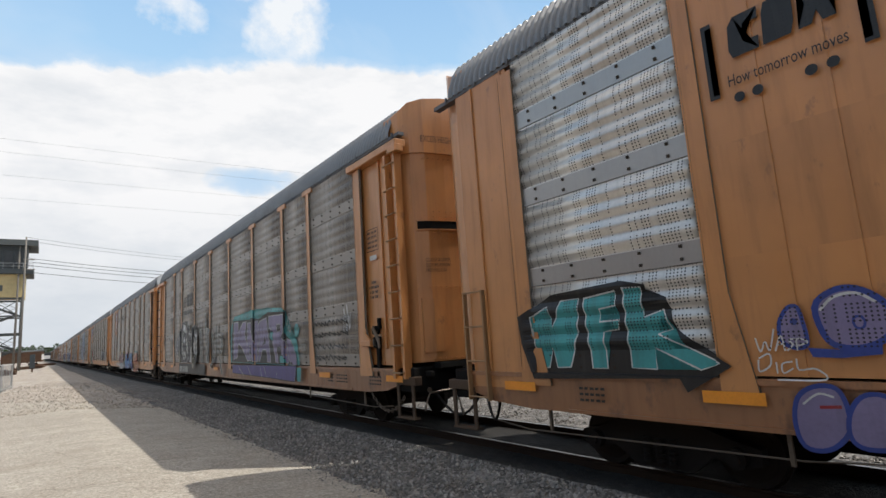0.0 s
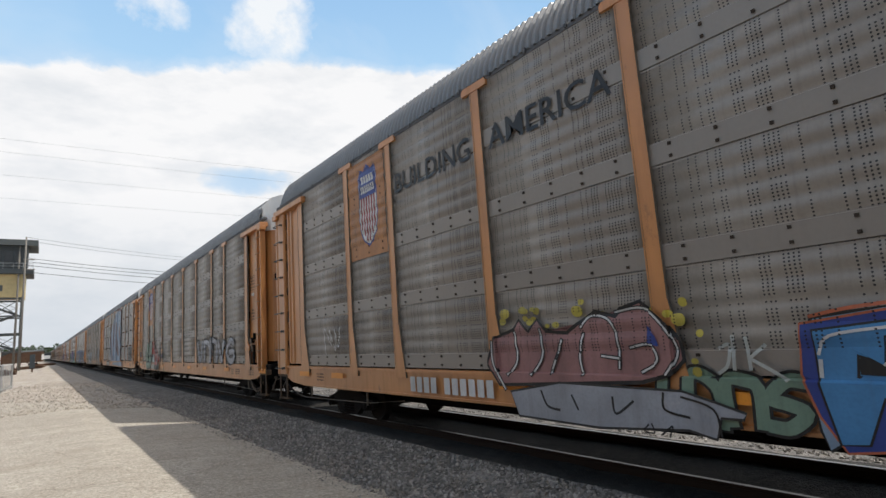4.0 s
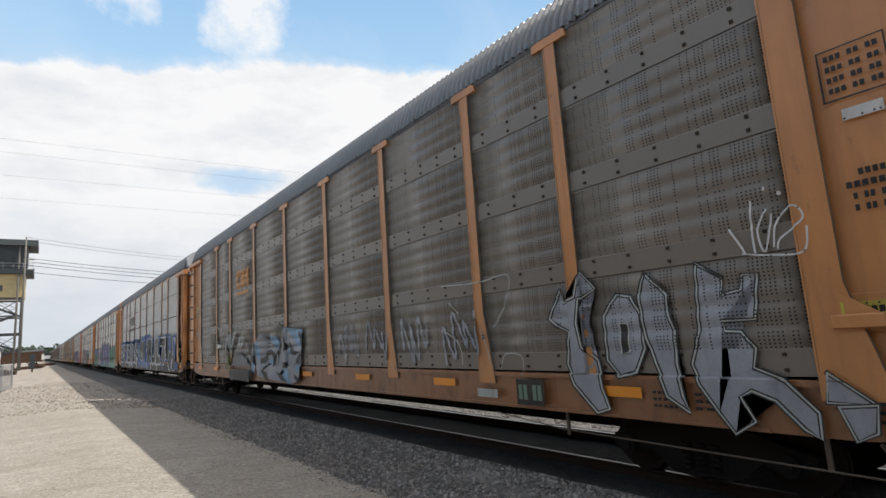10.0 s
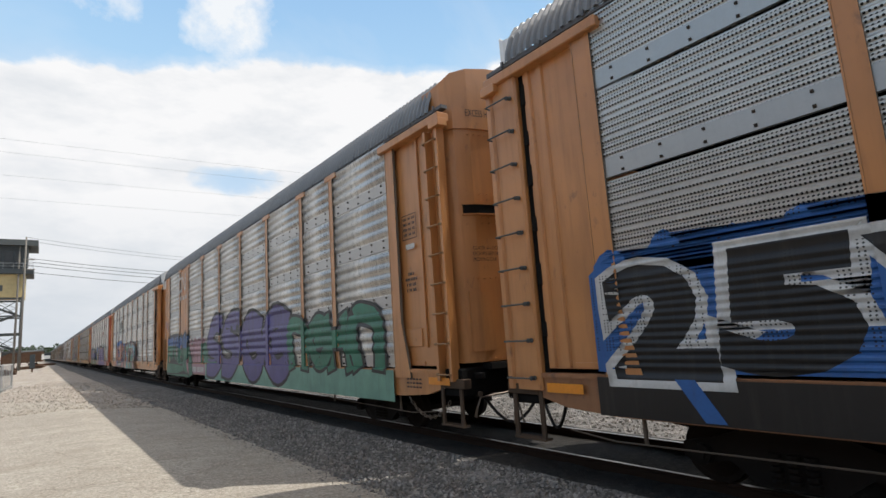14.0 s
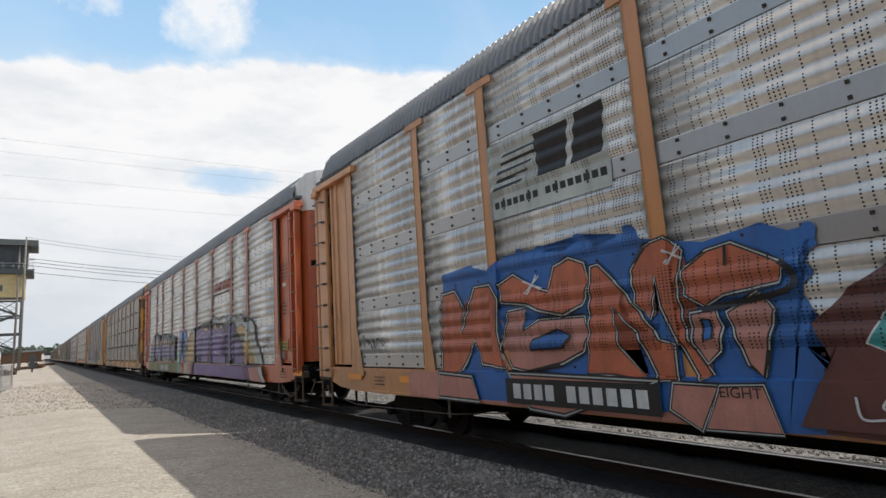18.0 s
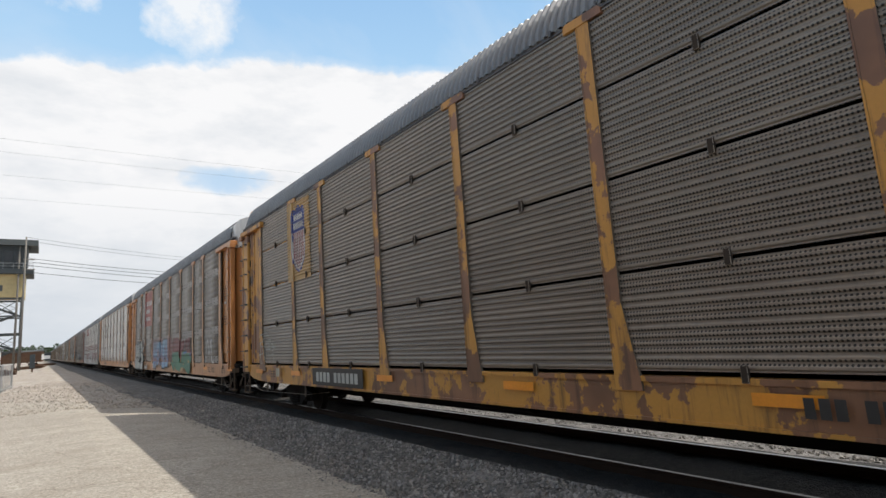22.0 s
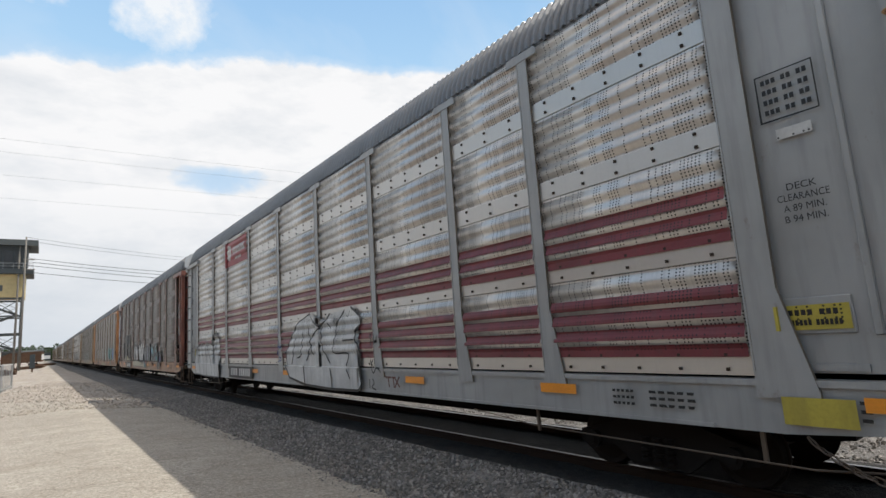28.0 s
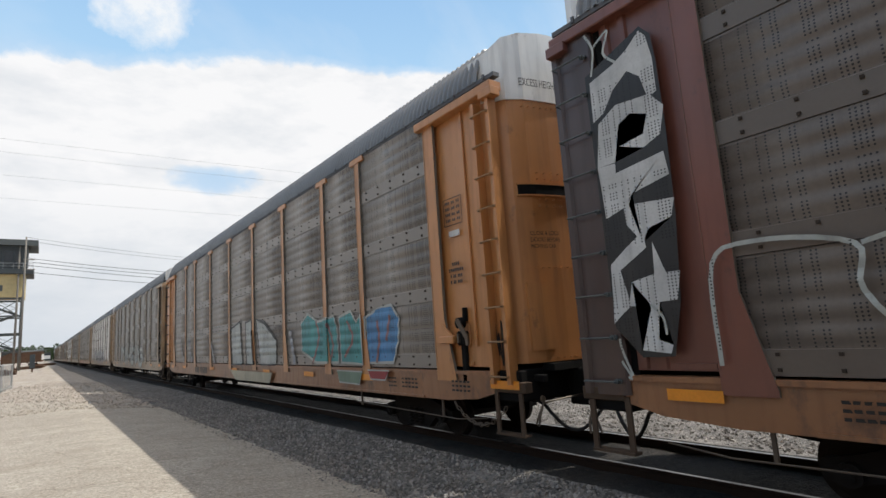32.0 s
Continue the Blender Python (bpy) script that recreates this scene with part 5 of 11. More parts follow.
# ---- what is painted on each car ----
def wrap_end(car, body, z0, z1, u0, u1, mat, rear=False):
    """Words on the rounded end of a car, from u0 to u1 metres round its corner."""
    plan = [Vector((x, y)) for x, y in END_PLAN]
    def at(u):
        for a, b in zip(plan, plan[1:]):
            d = (b - a).length
            if u <= d:
                return a + (b - a) * u / d
            u -= d
        return plan[-1]
    me = glyph_mesh(body)
    bm = bmesh.new()
    bm.from_mesh(me)
    xs, vs = [v.co.x for v in bm.verts], [v.co.y for v in bm.verts]
    for v in bm.verts:
        u, h = (v.co.x - min(xs)) / (max(xs) - min(xs)), (v.co.y - min(vs)) / (max(vs) - min(vs))
        s = u0 + (u1 - u0) * u
        p, q = at(s), at(s + 0.02)
        n = Vector((q.y - p.y, -(q.x - p.x)))
        n = -n.normalized() if n.length else Vector((0, -1))
        if n.dot(Vector((-1, -1))) < 0:
            n = -n
        p = p + n * 0.05
        v.co = (p.x, p.y, z0 + (z1 - z0) * h)
    part("lettering", bm, M["decal_black"], car)
    bpy.data.meshes.remove(me)


def common(c, n, mu):
    """What every car carries: reflectors on the sill, small notices, the height warning on its end."""
    rng = random.Random(40 + n)
    for y in (1.3, 4.6, 8.4, 11.0, 14.2, 17.4, 22.9, 25.6):
        y += rng.uniform(-0.5, 0.5)
        bm = bmesh.new()
        shape(bm, [(y + 0.3, 0.98), (y - 0.3, 0.98), (y - 0.3, 1.1), (y + 0.3, 1.1)])
        drape(bm, False, 6)
        part("reflector", bm, M["reflector"], c)
    for y, w in ((24.2, 0.4), (3.4, 0.55), (4.0, 0.3), (1.9, 0.5)):
        bm = bmesh.new()
        for r in range(3):
            for k in range(5):
                a = y + w * (0.5 - k / 5)
                shape(bm, [(a, 0.9 + 0.07 * r), (a - w / 5 * rng.uniform(0.5, 0.9), 0.9 + 0.07 * r), (a - w / 5 * 0.7, 0.93 + 0.07 * r), (a, 0.93 + 0.07 * r)])
        drape(bm, False, 5)
        part("notice", bm, M["decal_black"], c)
    ink = "white" if n == 14 else "black"
    y0 = 1.92
    mu.line([(y0 + 0.24, 3.62), (y0 - 0.24, 3.62), (y0 - 0.24, 4.08), (y0 + 0.24, 4.08), (y0 + 0.24, 3.62)], 0.018, ink, False, "notice_frame")
    for r in range(4):
        mu.bars(y0 + 0.2, y0 - 0.2, 3.68 + 0.1 * r, 3.73 + 0.1 * r, ink, (3, 2, 2), "notice_bar")
    mu.plate(y0 + 0.13, y0 - 0.16, 3.42, 3.52, "white", "notice_plate")
    if n in (13,):
        for i, words in enumerate(("DECK", "CLEARANCE", "A 89 MIN.", "B 94 MIN.")):
            w = 0.12 if i == 0 else 0.21 if i == 1 else 0.17
            mu.text(words, y0 + w, y0 - w, 2.93 - 0.1 * i, 2.995 - 0.1 * i, ink)
    else:
        for i, w in enumerate((0.1, 0.2, 0.16, 0.16)):
            mu.bars(y0 + w, y0 - w, 2.93 - 0.1 * i, 2.985 - 0.1 * i, ink, (4,) if i == 0 else (7,) if i == 1 else (1, 2, 3), "notice_bar")
    wrap_end(c, "EXCESS HEIGHT CAR", 5.6, 5.73, 0.9, 1.84, "black")
    if n < 16:
        for i, words in enumerate(("CLOSE & LOCK", "DOORS BEFORE", "MOVING CAR")):
            wrap_end(c, words, 3.2 - 0.1 * i, 3.265 - 0.1 * i, 0.86, 1.36 if i < 2 else 1.28, "black")
    if n in (4, 5, 6, 9, 13):
        mu.plate(2.28, 1.72, 1.66, 1.88, "yellow", "height_placard")
        mu.bars(2.2, 1.8, 1.79, 1.84, "black", (4, 3), "notice_bar")
        mu.bars(2.22, 1.78, 1.7, 1.75, "black", (6, 6), "notice_bar")


# How far the paint of each car lies behind its place on the drawing.
SHIFTS = (0.07, 0.36, -0.05, 0.38, -0.1, -0.02, 0.11, -0.02, -0.08, 0.18, 0.42, 0.02, -0.04, 0.03, -0.05, 0.12, 0.12, 0.09)
MU = []
for n, (c, y) in enumerate(CARS):
    look_of = LOOKS[n] if n < len(LOOKS) else MORE[n % 3]
    mu = Mural(c, look_of)
    mu.shift = SHIFTS[n] if n < len(SHIFTS) else 0.0
    MU.append(mu)
    if n < 18:
        keep, mu.shift = mu.shift, 0.0
        common(c, n, mu)
        mu.shift = keep

m = MU[0]
m.bracket_mark(22.25, 20.85, 3.88, 4.8, "black")
m.text("How tomorrow moves", 22.05, 21.05, 4.06, 4.18, "black")

m = MU[1]
m.field(20.7, 15.6, 0.76, 1.2, "soot")
m.scribble(2.95, 2.5, 1.85, 2.7, "white", 16, 3)
for i in range(4):
    m.scribble(4.6, 2.7, 1.36 + 0.27 * i, 1.5 + 0.27 * i, "soot", 20 + i, 9)
m.horse_mark(20.0, 18.1, 3.45, 4.4, "soot")
m.plate(20.68, 17.4, 0.76, 1.16, "black")
m.bars(20.55, 18.75, 0.82, 1.08, "pale", (4, 6))

m = MU[2]
m.plate(22.46, 20.9, 3.5, 5.62, "tan")
m.shield(22.0, 21.2, 3.72, 5.5)
m.text("BUILDING", 20.5, 18.2, 4.56, 4.95, "black", fat=0.01)
m.text("AMERICA", 17.75, 15.5, 4.56, 4.95, "black", fat=0.01)
m.bars(20.3, 18.0, 0.84, 1.1, "white", (4, 6))
m.strokes(4, 15.4, 13.9, 0.78, 1.25, "sage", "black", 0.12, 0.03, 32)
m.scribble(24.1, 23.0, 1.5, 2.2, "white", 37, 4)
m.scribble(4.2, 3.4, 2.85, 3.05, "soot", 38, 3)

m = MU[3]
m.plate(22.5, 20.86, 3.44, 5.62, "tan")
m.shield(22.05, 20.95, 3.72, 5.5)
m.bars(20.8, 18.3, 0.84, 1.1, "white", (4, 6))
m.strokes(5, 9.0, 3.4, 1.3, 2.1, "silver", "black", 0.2, 0.05, 47)

m = MU[4]
m.plate(20.68, 18.1, 3.55, 4.6, "pale")
m.bracket_mark(20.3, 18.5, 3.66, 4.55, "black")
m.text("How tomorrow moves", 20.05, 18.75, 3.86, 3.96, "black")
m.plate(21.2, 18.6, 0.76, 1.2, "black")
m.bars(21.0, 18.85, 0.85, 1.1, "white", (4, 6))
m.text("ARTIK", 22.1, 20.95, 3.45, 3.95, "soot", "sprayed_tag")
m.text("TUNE", 8.75, 7.9, 3.78, 4.12, "soot", "sprayed_tag")
m.text("PHU2", 6.5, 5.7, 3.65, 4.2, "brown", "sprayed_tag")
m.scribble(26.2, 25.5, 3.0, 4.9, "violet", 52, 5, 0.05)
m.scribble(26.1, 25.45, 2.2, 2.8, "navy", 53, 4, 0.05)
m.strokes(4, 5.0, 2.6, 1.35, 2.3, "soot", "pale", 0.14, 0.04, 55)

m = MU[5]
m.blocks(19.95, 18.55, 3.8, 4.42, "mark_orange")
m.plate(19.95, 18.55, 3.57, 3.67, "mark_orange", "emblem_bar")
for i in range(4):
    m.scribble(12.0 - 1.3 * i, 10.9 - 1.3 * i, 1.3, 2.2, "silver", 66 + i, 4, 0.05)
m.bars(20.4, 18.2, 0.82, 1.08, "pale", (4, 6))
m.plate(25.95, 25.45, 3.1, 3.6, "yellow", "yellow_notice")
m.bars(25.9, 25.5, 3.42, 3.5, "black", (1, 3), "notice_bar")
m.bars(25.9, 25.5, 3.28, 3.36, "black", (7,), "notice_bar")
m.bars(25.9, 25.5, 3.14, 3.22, "black", (4, 3), "notice_bar")
m.scribble(25.95, 25.4, 2.3, 2.55, "sky", 67, 4, 0.05)

m = MU[6]
m.field(25.4, 2.4, 0.76, 1.2, "black")
m.field(25.4, 2.5, 1.26, 2.55, "blue", 0.42, 3)
m.letters("25YEARS", 25.2, 16.1, 1.2, 2.45, "black", "white", 0.06, 0.055, 71, 0.05)
m.letters("ULT", 10.2, 5.3, 1.15, 2.55, "black", "white", 0.06, 0.055, 73, 0.05)
for i in range(11):
    a = 24.4 - i * 2.0
    m.poly([(a, 1.2), (a - 0.22, 1.2), (a - 0.5, 0.78), (a - 0.28, 0.78)], "white" if i % 3 else "blue")
m.horse_mark(20.3, 18.35, 3.42, 4.5, "black")
m.bars(20.3, 18.2, 0.86, 1.1, "pale", (4, 6))

m = MU[7]
m.field(25.6, 20.3, 0.6, 1.2, "green")
m.field(20.9, 17.2, 0.78, 1.2, "pink")
m.field(20.7, 17.4, 1.26, 2.2, "pink", 0.2, 4)
m.bars(22.45, 20.95, 4.2, 4.38, "white", (3, 2, 2), "web_address_bar")
m.field(17.3, 2.6, 0.62, 1.2, "mint")
m.field(18.0, 15.6, 1.26, 2.0, "green", 0.2, 5)
m.strokes(4, 17.0, 8.0, 1.0, 2.75, "purple", "black", 0.66, 0.1, 85)
m.strokes(4, 8.0, 3.0, 1.3, 2.4, "green", "black", 0.4, 0.08, 86)
m.bars(19.6, 17.5, 0.86, 1.08, "white", (4, 6))
m.scribble(26.1, 25.4, 2.9, 3.4, "violet", 87, 5)

m = MU[8]
m.field(23.2, 16.8, 0.76, 1.2, "salmon")
m.horse_mark(20.6, 18.55, 3.5, 4.55, "black", "pale")
m.bars(20.7, 18.4, 0.84, 1.08, "pale", (4, 6))
m.scribble(25.0, 24.0, 1.6, 1.9, "soot", 95, 5)

m = MU[9]
m.field(24.8, 15.2, 0.76, 1.2, "olive")
m.field(12.6, 4.2, 0.76, 1.2, "violet")
m.disc(15.05, 2.04, 0.98, 0.84, "pink", rough=0.25)
m.disc(15.0, 2.05, 0.8, 0.7, "sky", rough=0.15, seed=2)
m.disc(14.95, 2.08, 0.6, 0.54, "blue", rough=0.15, seed=3)
m.letters("HD", 15.5, 14.45, 1.62, 2.4, "black", None, 0.09, 0.03, 105, 0.03)
m.text("HALFDEADS", 3.68, 2.78, 1.88, 2.06, "black", "sprayed_tag")
m.text("RTD", 3.38, 3.05, 1.6, 1.8, "black", "sprayed_tag")
bm = bmesh.new()
for i, a in enumerate((9.15, 8.55, 7.95, 7.4)):
    shape(bm, [(a, 3.95), (a - 0.42, 3.97), (a - 0.55, 4.28), (a - 0.12, 4.27)])
m.put("emblem", bm, "brick")
m.line([(9.3, 3.85), (7.0, 3.85)], 0.05, "black", False, "emblem_bar")
m.bars(20.7, 18.4, 0.84, 1.08, "pale", (4, 6))
m.scribble(2.2, 1.75, 1.35, 1.7, "white", 106, 4)

m = MU[10]
m.plate(22.46, 20.9, 3.46, 5.62, "gold")
m.shield(22.1, 21.2, 3.66, 5.5)
m.plate(20.9, 18.3, 0.8, 1.2, "black")
m.bars(20.7, 18.5, 0.88, 1.1, "pale", (4, 6))
m.strokes(5, 4.6, 2.7, 1.4, 2.25, "pale", None, 0.12, 0.03, 113)
m.scribble(26.2, 25.5, 3.4, 4.6, "black", 114, 4, 0.04)
m.bars(10.2, 9.4, 0.9, 1.08, "soot", (3, 3))

m = MU[11]
m.plate(20.68, 18.1, 3.44, 5.6, "brick")
m.bars(20.5, 18.4, 4.72, 5.0, "white", (8,), "emblem_bar")
m.bars(20.5, 19.0, 4.25, 4.5, "white", (7,), "emblem_bar")
m.bars(20.5, 18.8, 3.78, 4.03, "white", (7,), "emblem_bar")
m.field(17.8, 11.8, 1.26, 2.4, "rose", 0.3, 4)
m.letters("NOVEL", 17.4, 12.6, 0.95, 2.4, "sky", "black", 0.08, 0.045, 121, 0.09)
m.strokes(5, 17.3, 12.6, 1.1, 2.0, "lilac", None, 0.1, 0.03, 122)
m.line([(4.6, 1.3), (4.3, 2.2), (4.0, 1.6), (3.7, 2.2), (3.6, 1.35), (3.3, 1.3)], 0.1, "white")
m.scribble(25.95, 25.5, 1.9, 2.4, "white", 128, 4)
m.bars(25.9, 25.5, 2.72, 2.84, "black", (3, 5))

m = MU[12]
m.horse_mark(20.4, 18.6, 3.6, 4.5, "grey")
m.strokes(3, 25.0, 24.2, 1.35, 1.75, None, "crimson", 0.0, 0.02, 131)
m.bars(20.3, 18.2, 0.84, 1.08, "soot", (4, 6))

m = MU[13]
for z in (2.98, 2.77, 2.56, 2.0, 1.82, 1.62, 1.43):
    for a, b in zip(POSTS, POSTS[1:]):
        m.plate(b - 0.12 - m.shift, a + 0.12 - m.shift, z, z + 0.13, "maroon", "stripe")
        m.layer -= 1
m.plate(20.66, 18.12, 4.7, 5.6, "crimson")
m.disc(20.2, 5.2, 0.26, 0.28, "white", "emblem_spot", 0.3)
m.bars(19.8, 18.4, 5.1, 5.36, "white", (9,), "emblem_bar")
m.bars(19.5, 18.8, 4.88, 4.97, "white", (5, 6), "emblem_bar")
m.plate(20.2, 17.6, 0.78, 1.16, "black")
m.bars(20.0, 17.8, 0.86, 1.1, "white", (4, 6))
m.plate(2.3, 1.74, 0.84, 1.08, "yellow", "height_placard")

m = MU[14]
m.horse_mark(20.35, 18.3, 3.65, 4.7, "soot")
m.plate(21.5, 18.9, 0.76, 1.2, "black")
m.bars(21.0, 19.2, 0.84, 1.1, "white", (4, 6))

m = MU[15]
m.scribble(1.0, 0.7, 1.3, 2.0, "black", 164, 4)
m.bars(20.3, 18.2, 0.84, 1.08, "soot", (4, 6))
for n, tone in ((16, "pale"), (17, "silver")):
    MU[n].strokes(6, 20.0, 8.0, 1.0, 2.2, tone, "soot", 0.3, 0.06, 170 + n)
for mu in MU:
    mu.shift = 0.0

m = MU[0]
m.form([(25.35, 1.99), (24.71, 2.24), (23.63, 2.31), (23.32, 2.23), (23.37, 1.98), (23.08, 2.07), (23.01, 1.72), (22.48, 1.34), (22.97, 1.07), (23.04, 1.21), (25.14, 1.15), (25.31, 1.62)], "black")
m.form([(25.11, 1.97), (24.8, 2.09), (24.73, 1.82), (24.58, 2.15), (24.28, 2.16), (24.33, 1.75), (24.5, 1.31), (24.72, 1.3), (24.78, 1.55), (24.86, 1.3), (25.03, 1.3)], "teal", "white", 0.02)
m.form([(24.2, 2.15), (23.73, 2.2), (23.73, 2.03), (23.97, 2), (23.97, 1.85), (23.69, 1.86), (23.73, 1.75), (23.95, 1.73), (23.94, 1.3), (24.16, 1.3)], "teal", "white", 0.019)
m.form([(23.62, 2.22), (23.38, 2.21), (23.39, 1.96), (23.37, 1.87), (23.14, 1.94), (23.06, 1.72), (23.23, 1.68), (22.59, 1.37), (22.81, 1.3), (23.3, 1.53), (23.3, 1.3), (23.61, 1.31)], "teal", "white", 0.017)
m.form([(21.71, 1.85), (21.57, 1.98), (21.4, 1.99), (21.24, 1.88), (21.17, 1.72), (21.27, 1.56), (21.47, 1.5), (21.65, 1.57)], "lilac", "navy", 0.051, smooth=True)
m.line([(21.67, 1.83), (21.56, 1.93), (21.4, 1.95), (21.28, 1.87)], 0.023, "white")
m.disc(21.41, 1.71, 0.05, 0.06, "navy", rough=0.12)
m.disc(21.41, 1.71, 0.03, 0.04, "lilac", rough=0.12)
m.form([(22.01, 1.73), (21.93, 1.86), (21.85, 1.87), (21.82, 1.75), (21.81, 1.54), (21.92, 1.51), (22.01, 1.58)], "lilac", "navy", 0.035, smooth=True)
m.disc(21.89, 1.74, 0.03, 0.03, "navy", rough=0.12)
m.form([(21.95, 1.08), (21.81, 1.18), (21.65, 1.17), (21.59, 1.01), (21.61, 0.81), (21.77, 0.66), (21.95, 0.67), (22, 0.87)], "lilac", "navy", 0.04, smooth=True)
m.line([(21.91, 1.03), (21.79, 1.12), (21.68, 1.1)], 0.017, "white")
m.line([(21.78, 1.01), (21.64, 1.02)], 0.027, "crimson", False)
m.form([(21.58, 0.97), (21.48, 1.11), (21.34, 1.13), (21.2, 1.03), (21.25, 0.76), (21.49, 0.7), (21.6, 0.78)], "lilac", "navy", 0.038, smooth=True)
m.form([(21.81, 1.51), (21.45, 1.48), (21.28, 1.53), (21.29, 1.45), (21.57, 1.42), (21.78, 1.43)], "navy")
m.line([(22.23, 1.6), (22.2, 1.48), (22.15, 1.57), (22.12, 1.49), (22.06, 1.68)], 0.015, "white")
m.line([(22.07, 1.49), (22.01, 1.62), (21.99, 1.49)], 0.015, "white")
m.line([(22.05, 1.54), (21.99, 1.55)], 0.014, "white")
m.line([(21.9, 1.59), (21.95, 1.58), (21.92, 1.54), (21.97, 1.49)], 0.014, "white")
m.line([(21.89, 1.49), (21.88, 1.59), (21.8, 1.56), (21.88, 1.53)], 0.014, "white")
m.line([(22.22, 1.42), (22.13, 1.46), (22.13, 1.36), (22.23, 1.3), (22.23, 1.4)], 0.015, "white")
m.line([(22.08, 1.38), (22.08, 1.29)], 0.015, "white")
m.line([(21.95, 1.39), (22.03, 1.37), (22.03, 1.29), (21.95, 1.33)], 0.014, "white")
m.line([(21.91, 1.41), (21.9, 1.32), (21.77, 1.33), (21.71, 1.24), (22.08, 1.23)], 0.014, "white")

m = MU[1]
m.form([(22.09, 1.94), (21.85, 2.36), (21.58, 2.45), (21.31, 2.19), (21.32, 1.79), (21.6, 1.57), (21.99, 1.63)], "grey")
m.line([(21.79, 2.17), (21.6, 2.24), (21.53, 2.09), (21.72, 1.98), (21.32, 2.1)], 0.028, "white")
m.line([(21.97, 1.82), (21.82, 1.87), (21.89, 1.72), (21.65, 1.8), (21.58, 1.68), (21.39, 1.91)], 0.029, "white")

m = MU[2]
m.disc(17.01, 2.05, 0.06, 0.05, "yellow", rough=0.12)
m.disc(17.28, 2.08, 0.07, 0.05, "yellow", rough=0.12)
m.disc(15.26, 1.77, 0.05, 0.06, "yellow", rough=0.12)
m.disc(17.08, 1.93, 0.06, 0.05, "yellow", rough=0.12)
m.disc(17.22, 2.06, 0.06, 0.04, "yellow", rough=0.12)
m.disc(15.25, 1.76, 0.06, 0.06, "yellow", rough=0.12)
m.disc(15.5, 1.92, 0.04, 0.04, "yellow", rough=0.12)
m.disc(15.93, 1.82, 0.08, 0.06, "yellow", rough=0.12)
m.disc(15.32, 1.93, 0.06, 0.05, "yellow", rough=0.12)
m.disc(15.81, 1.87, 0.04, 0.03, "yellow", rough=0.12)
m.disc(16.31, 2.0, 0.09, 0.07, "yellow", rough=0.12)
m.disc(15.37, 1.83, 0.04, 0.04, "yellow", rough=0.12)
m.disc(15.28, 1.82, 0.06, 0.05, "yellow", rough=0.12)
m.disc(15.4, 1.84, 0.04, 0.04, "yellow", rough=0.12)
m.disc(15.99, 1.9, 0.04, 0.03, "yellow", rough=0.12)
m.disc(16.82, 1.84, 0.04, 0.03, "yellow", rough=0.12)
m.disc(17.69, 1.94, 0.07, 0.05, "yellow", rough=0.12)
m.disc(16.16, 1.9, 0.05, 0.04, "yellow", rough=0.12)
m.disc(15.08, 1.89, 0.05, 0.04, "yellow", rough=0.12)
m.disc(17.14, 1.91, 0.07, 0.05, "yellow", rough=0.12)
m.disc(16.67, 1.85, 0.06, 0.04, "yellow", rough=0.12)
m.disc(16.11, 1.79, 0.04, 0.04, "yellow", rough=0.12)
m.disc(17.62, 2.05, 0.1, 0.07, "yellow", rough=0.12)
m.disc(15.94, 1.94, 0.05, 0.04, "yellow", rough=0.12)
m.disc(17.22, 1.96, 0.05, 0.04, "yellow", rough=0.12)
m.disc(15.76, 1.77, 0.08, 0.07, "yellow", rough=0.12)
m.disc(16.23, 2.11, 0.05, 0.04, "yellow", rough=0.12)
m.disc(14.9, 2.0, 0.05, 0.05, "yellow", rough=0.12)
m.disc(14.97, 1.82, 0.08, 0.07, "yellow", rough=0.12)
m.disc(14.76, 1.67, 0.04, 0.04, "yellow", rough=0.12)
m.disc(14.85, 1.39, 0.04, 0.03, "yellow", rough=0.12)
m.disc(14.84, 1.28, 0.05, 0.05, "yellow", rough=0.12)
m.disc(17.06, 2.08, 0.05, 0.03, "yellow", rough=0.12)
m.form([(18.03, 1.34), (17.85, 1.72), (17.45, 1.82), (17.35, 1.95), (17.17, 1.78), (17, 1.94), (16.84, 1.77), (16.5, 1.74), (16.29, 1.85), (16.02, 1.98), (15.74, 1.9), (15.68, 1.98), (15.4, 2.05), (15.16, 1.83), (14.98, 1.61), (14.96, 1.4), (15.12, 1.25), (15.47, 1.16), (17.8, 1.05)], "rose", "black", 0.045)
m.line([(16.26, 1.8), (16.09, 1.93), (15.83, 1.86), (15.74, 1.58), (15.76, 1.31)], 0.051, "black")
m.line([(16.26, 1.8), (16.09, 1.93), (15.83, 1.86), (15.74, 1.58), (15.76, 1.31)], 0.023, "white")
m.line([(15.74, 1.95), (15.36, 1.97), (15.12, 1.74), (15.02, 1.48), (15.17, 1.25)], 0.048, "black")
m.line([(15.74, 1.95), (15.36, 1.97), (15.12, 1.74), (15.02, 1.48), (15.17, 1.25)], 0.022, "white")
m.line([(17.9, 1.66), (17.89, 1.34), (17.68, 1)], 0.064, "black")
m.line([(17.9, 1.66), (17.89, 1.34), (17.68, 1)], 0.029, "white")
m.line([(17.44, 1.78), (17.42, 1.4), (17.61, 1.2)], 0.061, "black")
m.line([(17.44, 1.78), (17.42, 1.4), (17.61, 1.2)], 0.028, "white")
m.line([(16.95, 1.8), (16.94, 1.45), (17.15, 1.21)], 0.059, "black")
m.line([(16.95, 1.8), (16.94, 1.45), (17.15, 1.21)], 0.027, "white")
m.line([(16.58, 1.65), (16.8, 1.24)], 0.059, "black")
m.line([(16.58, 1.65), (16.8, 1.24)], 0.027, "white")
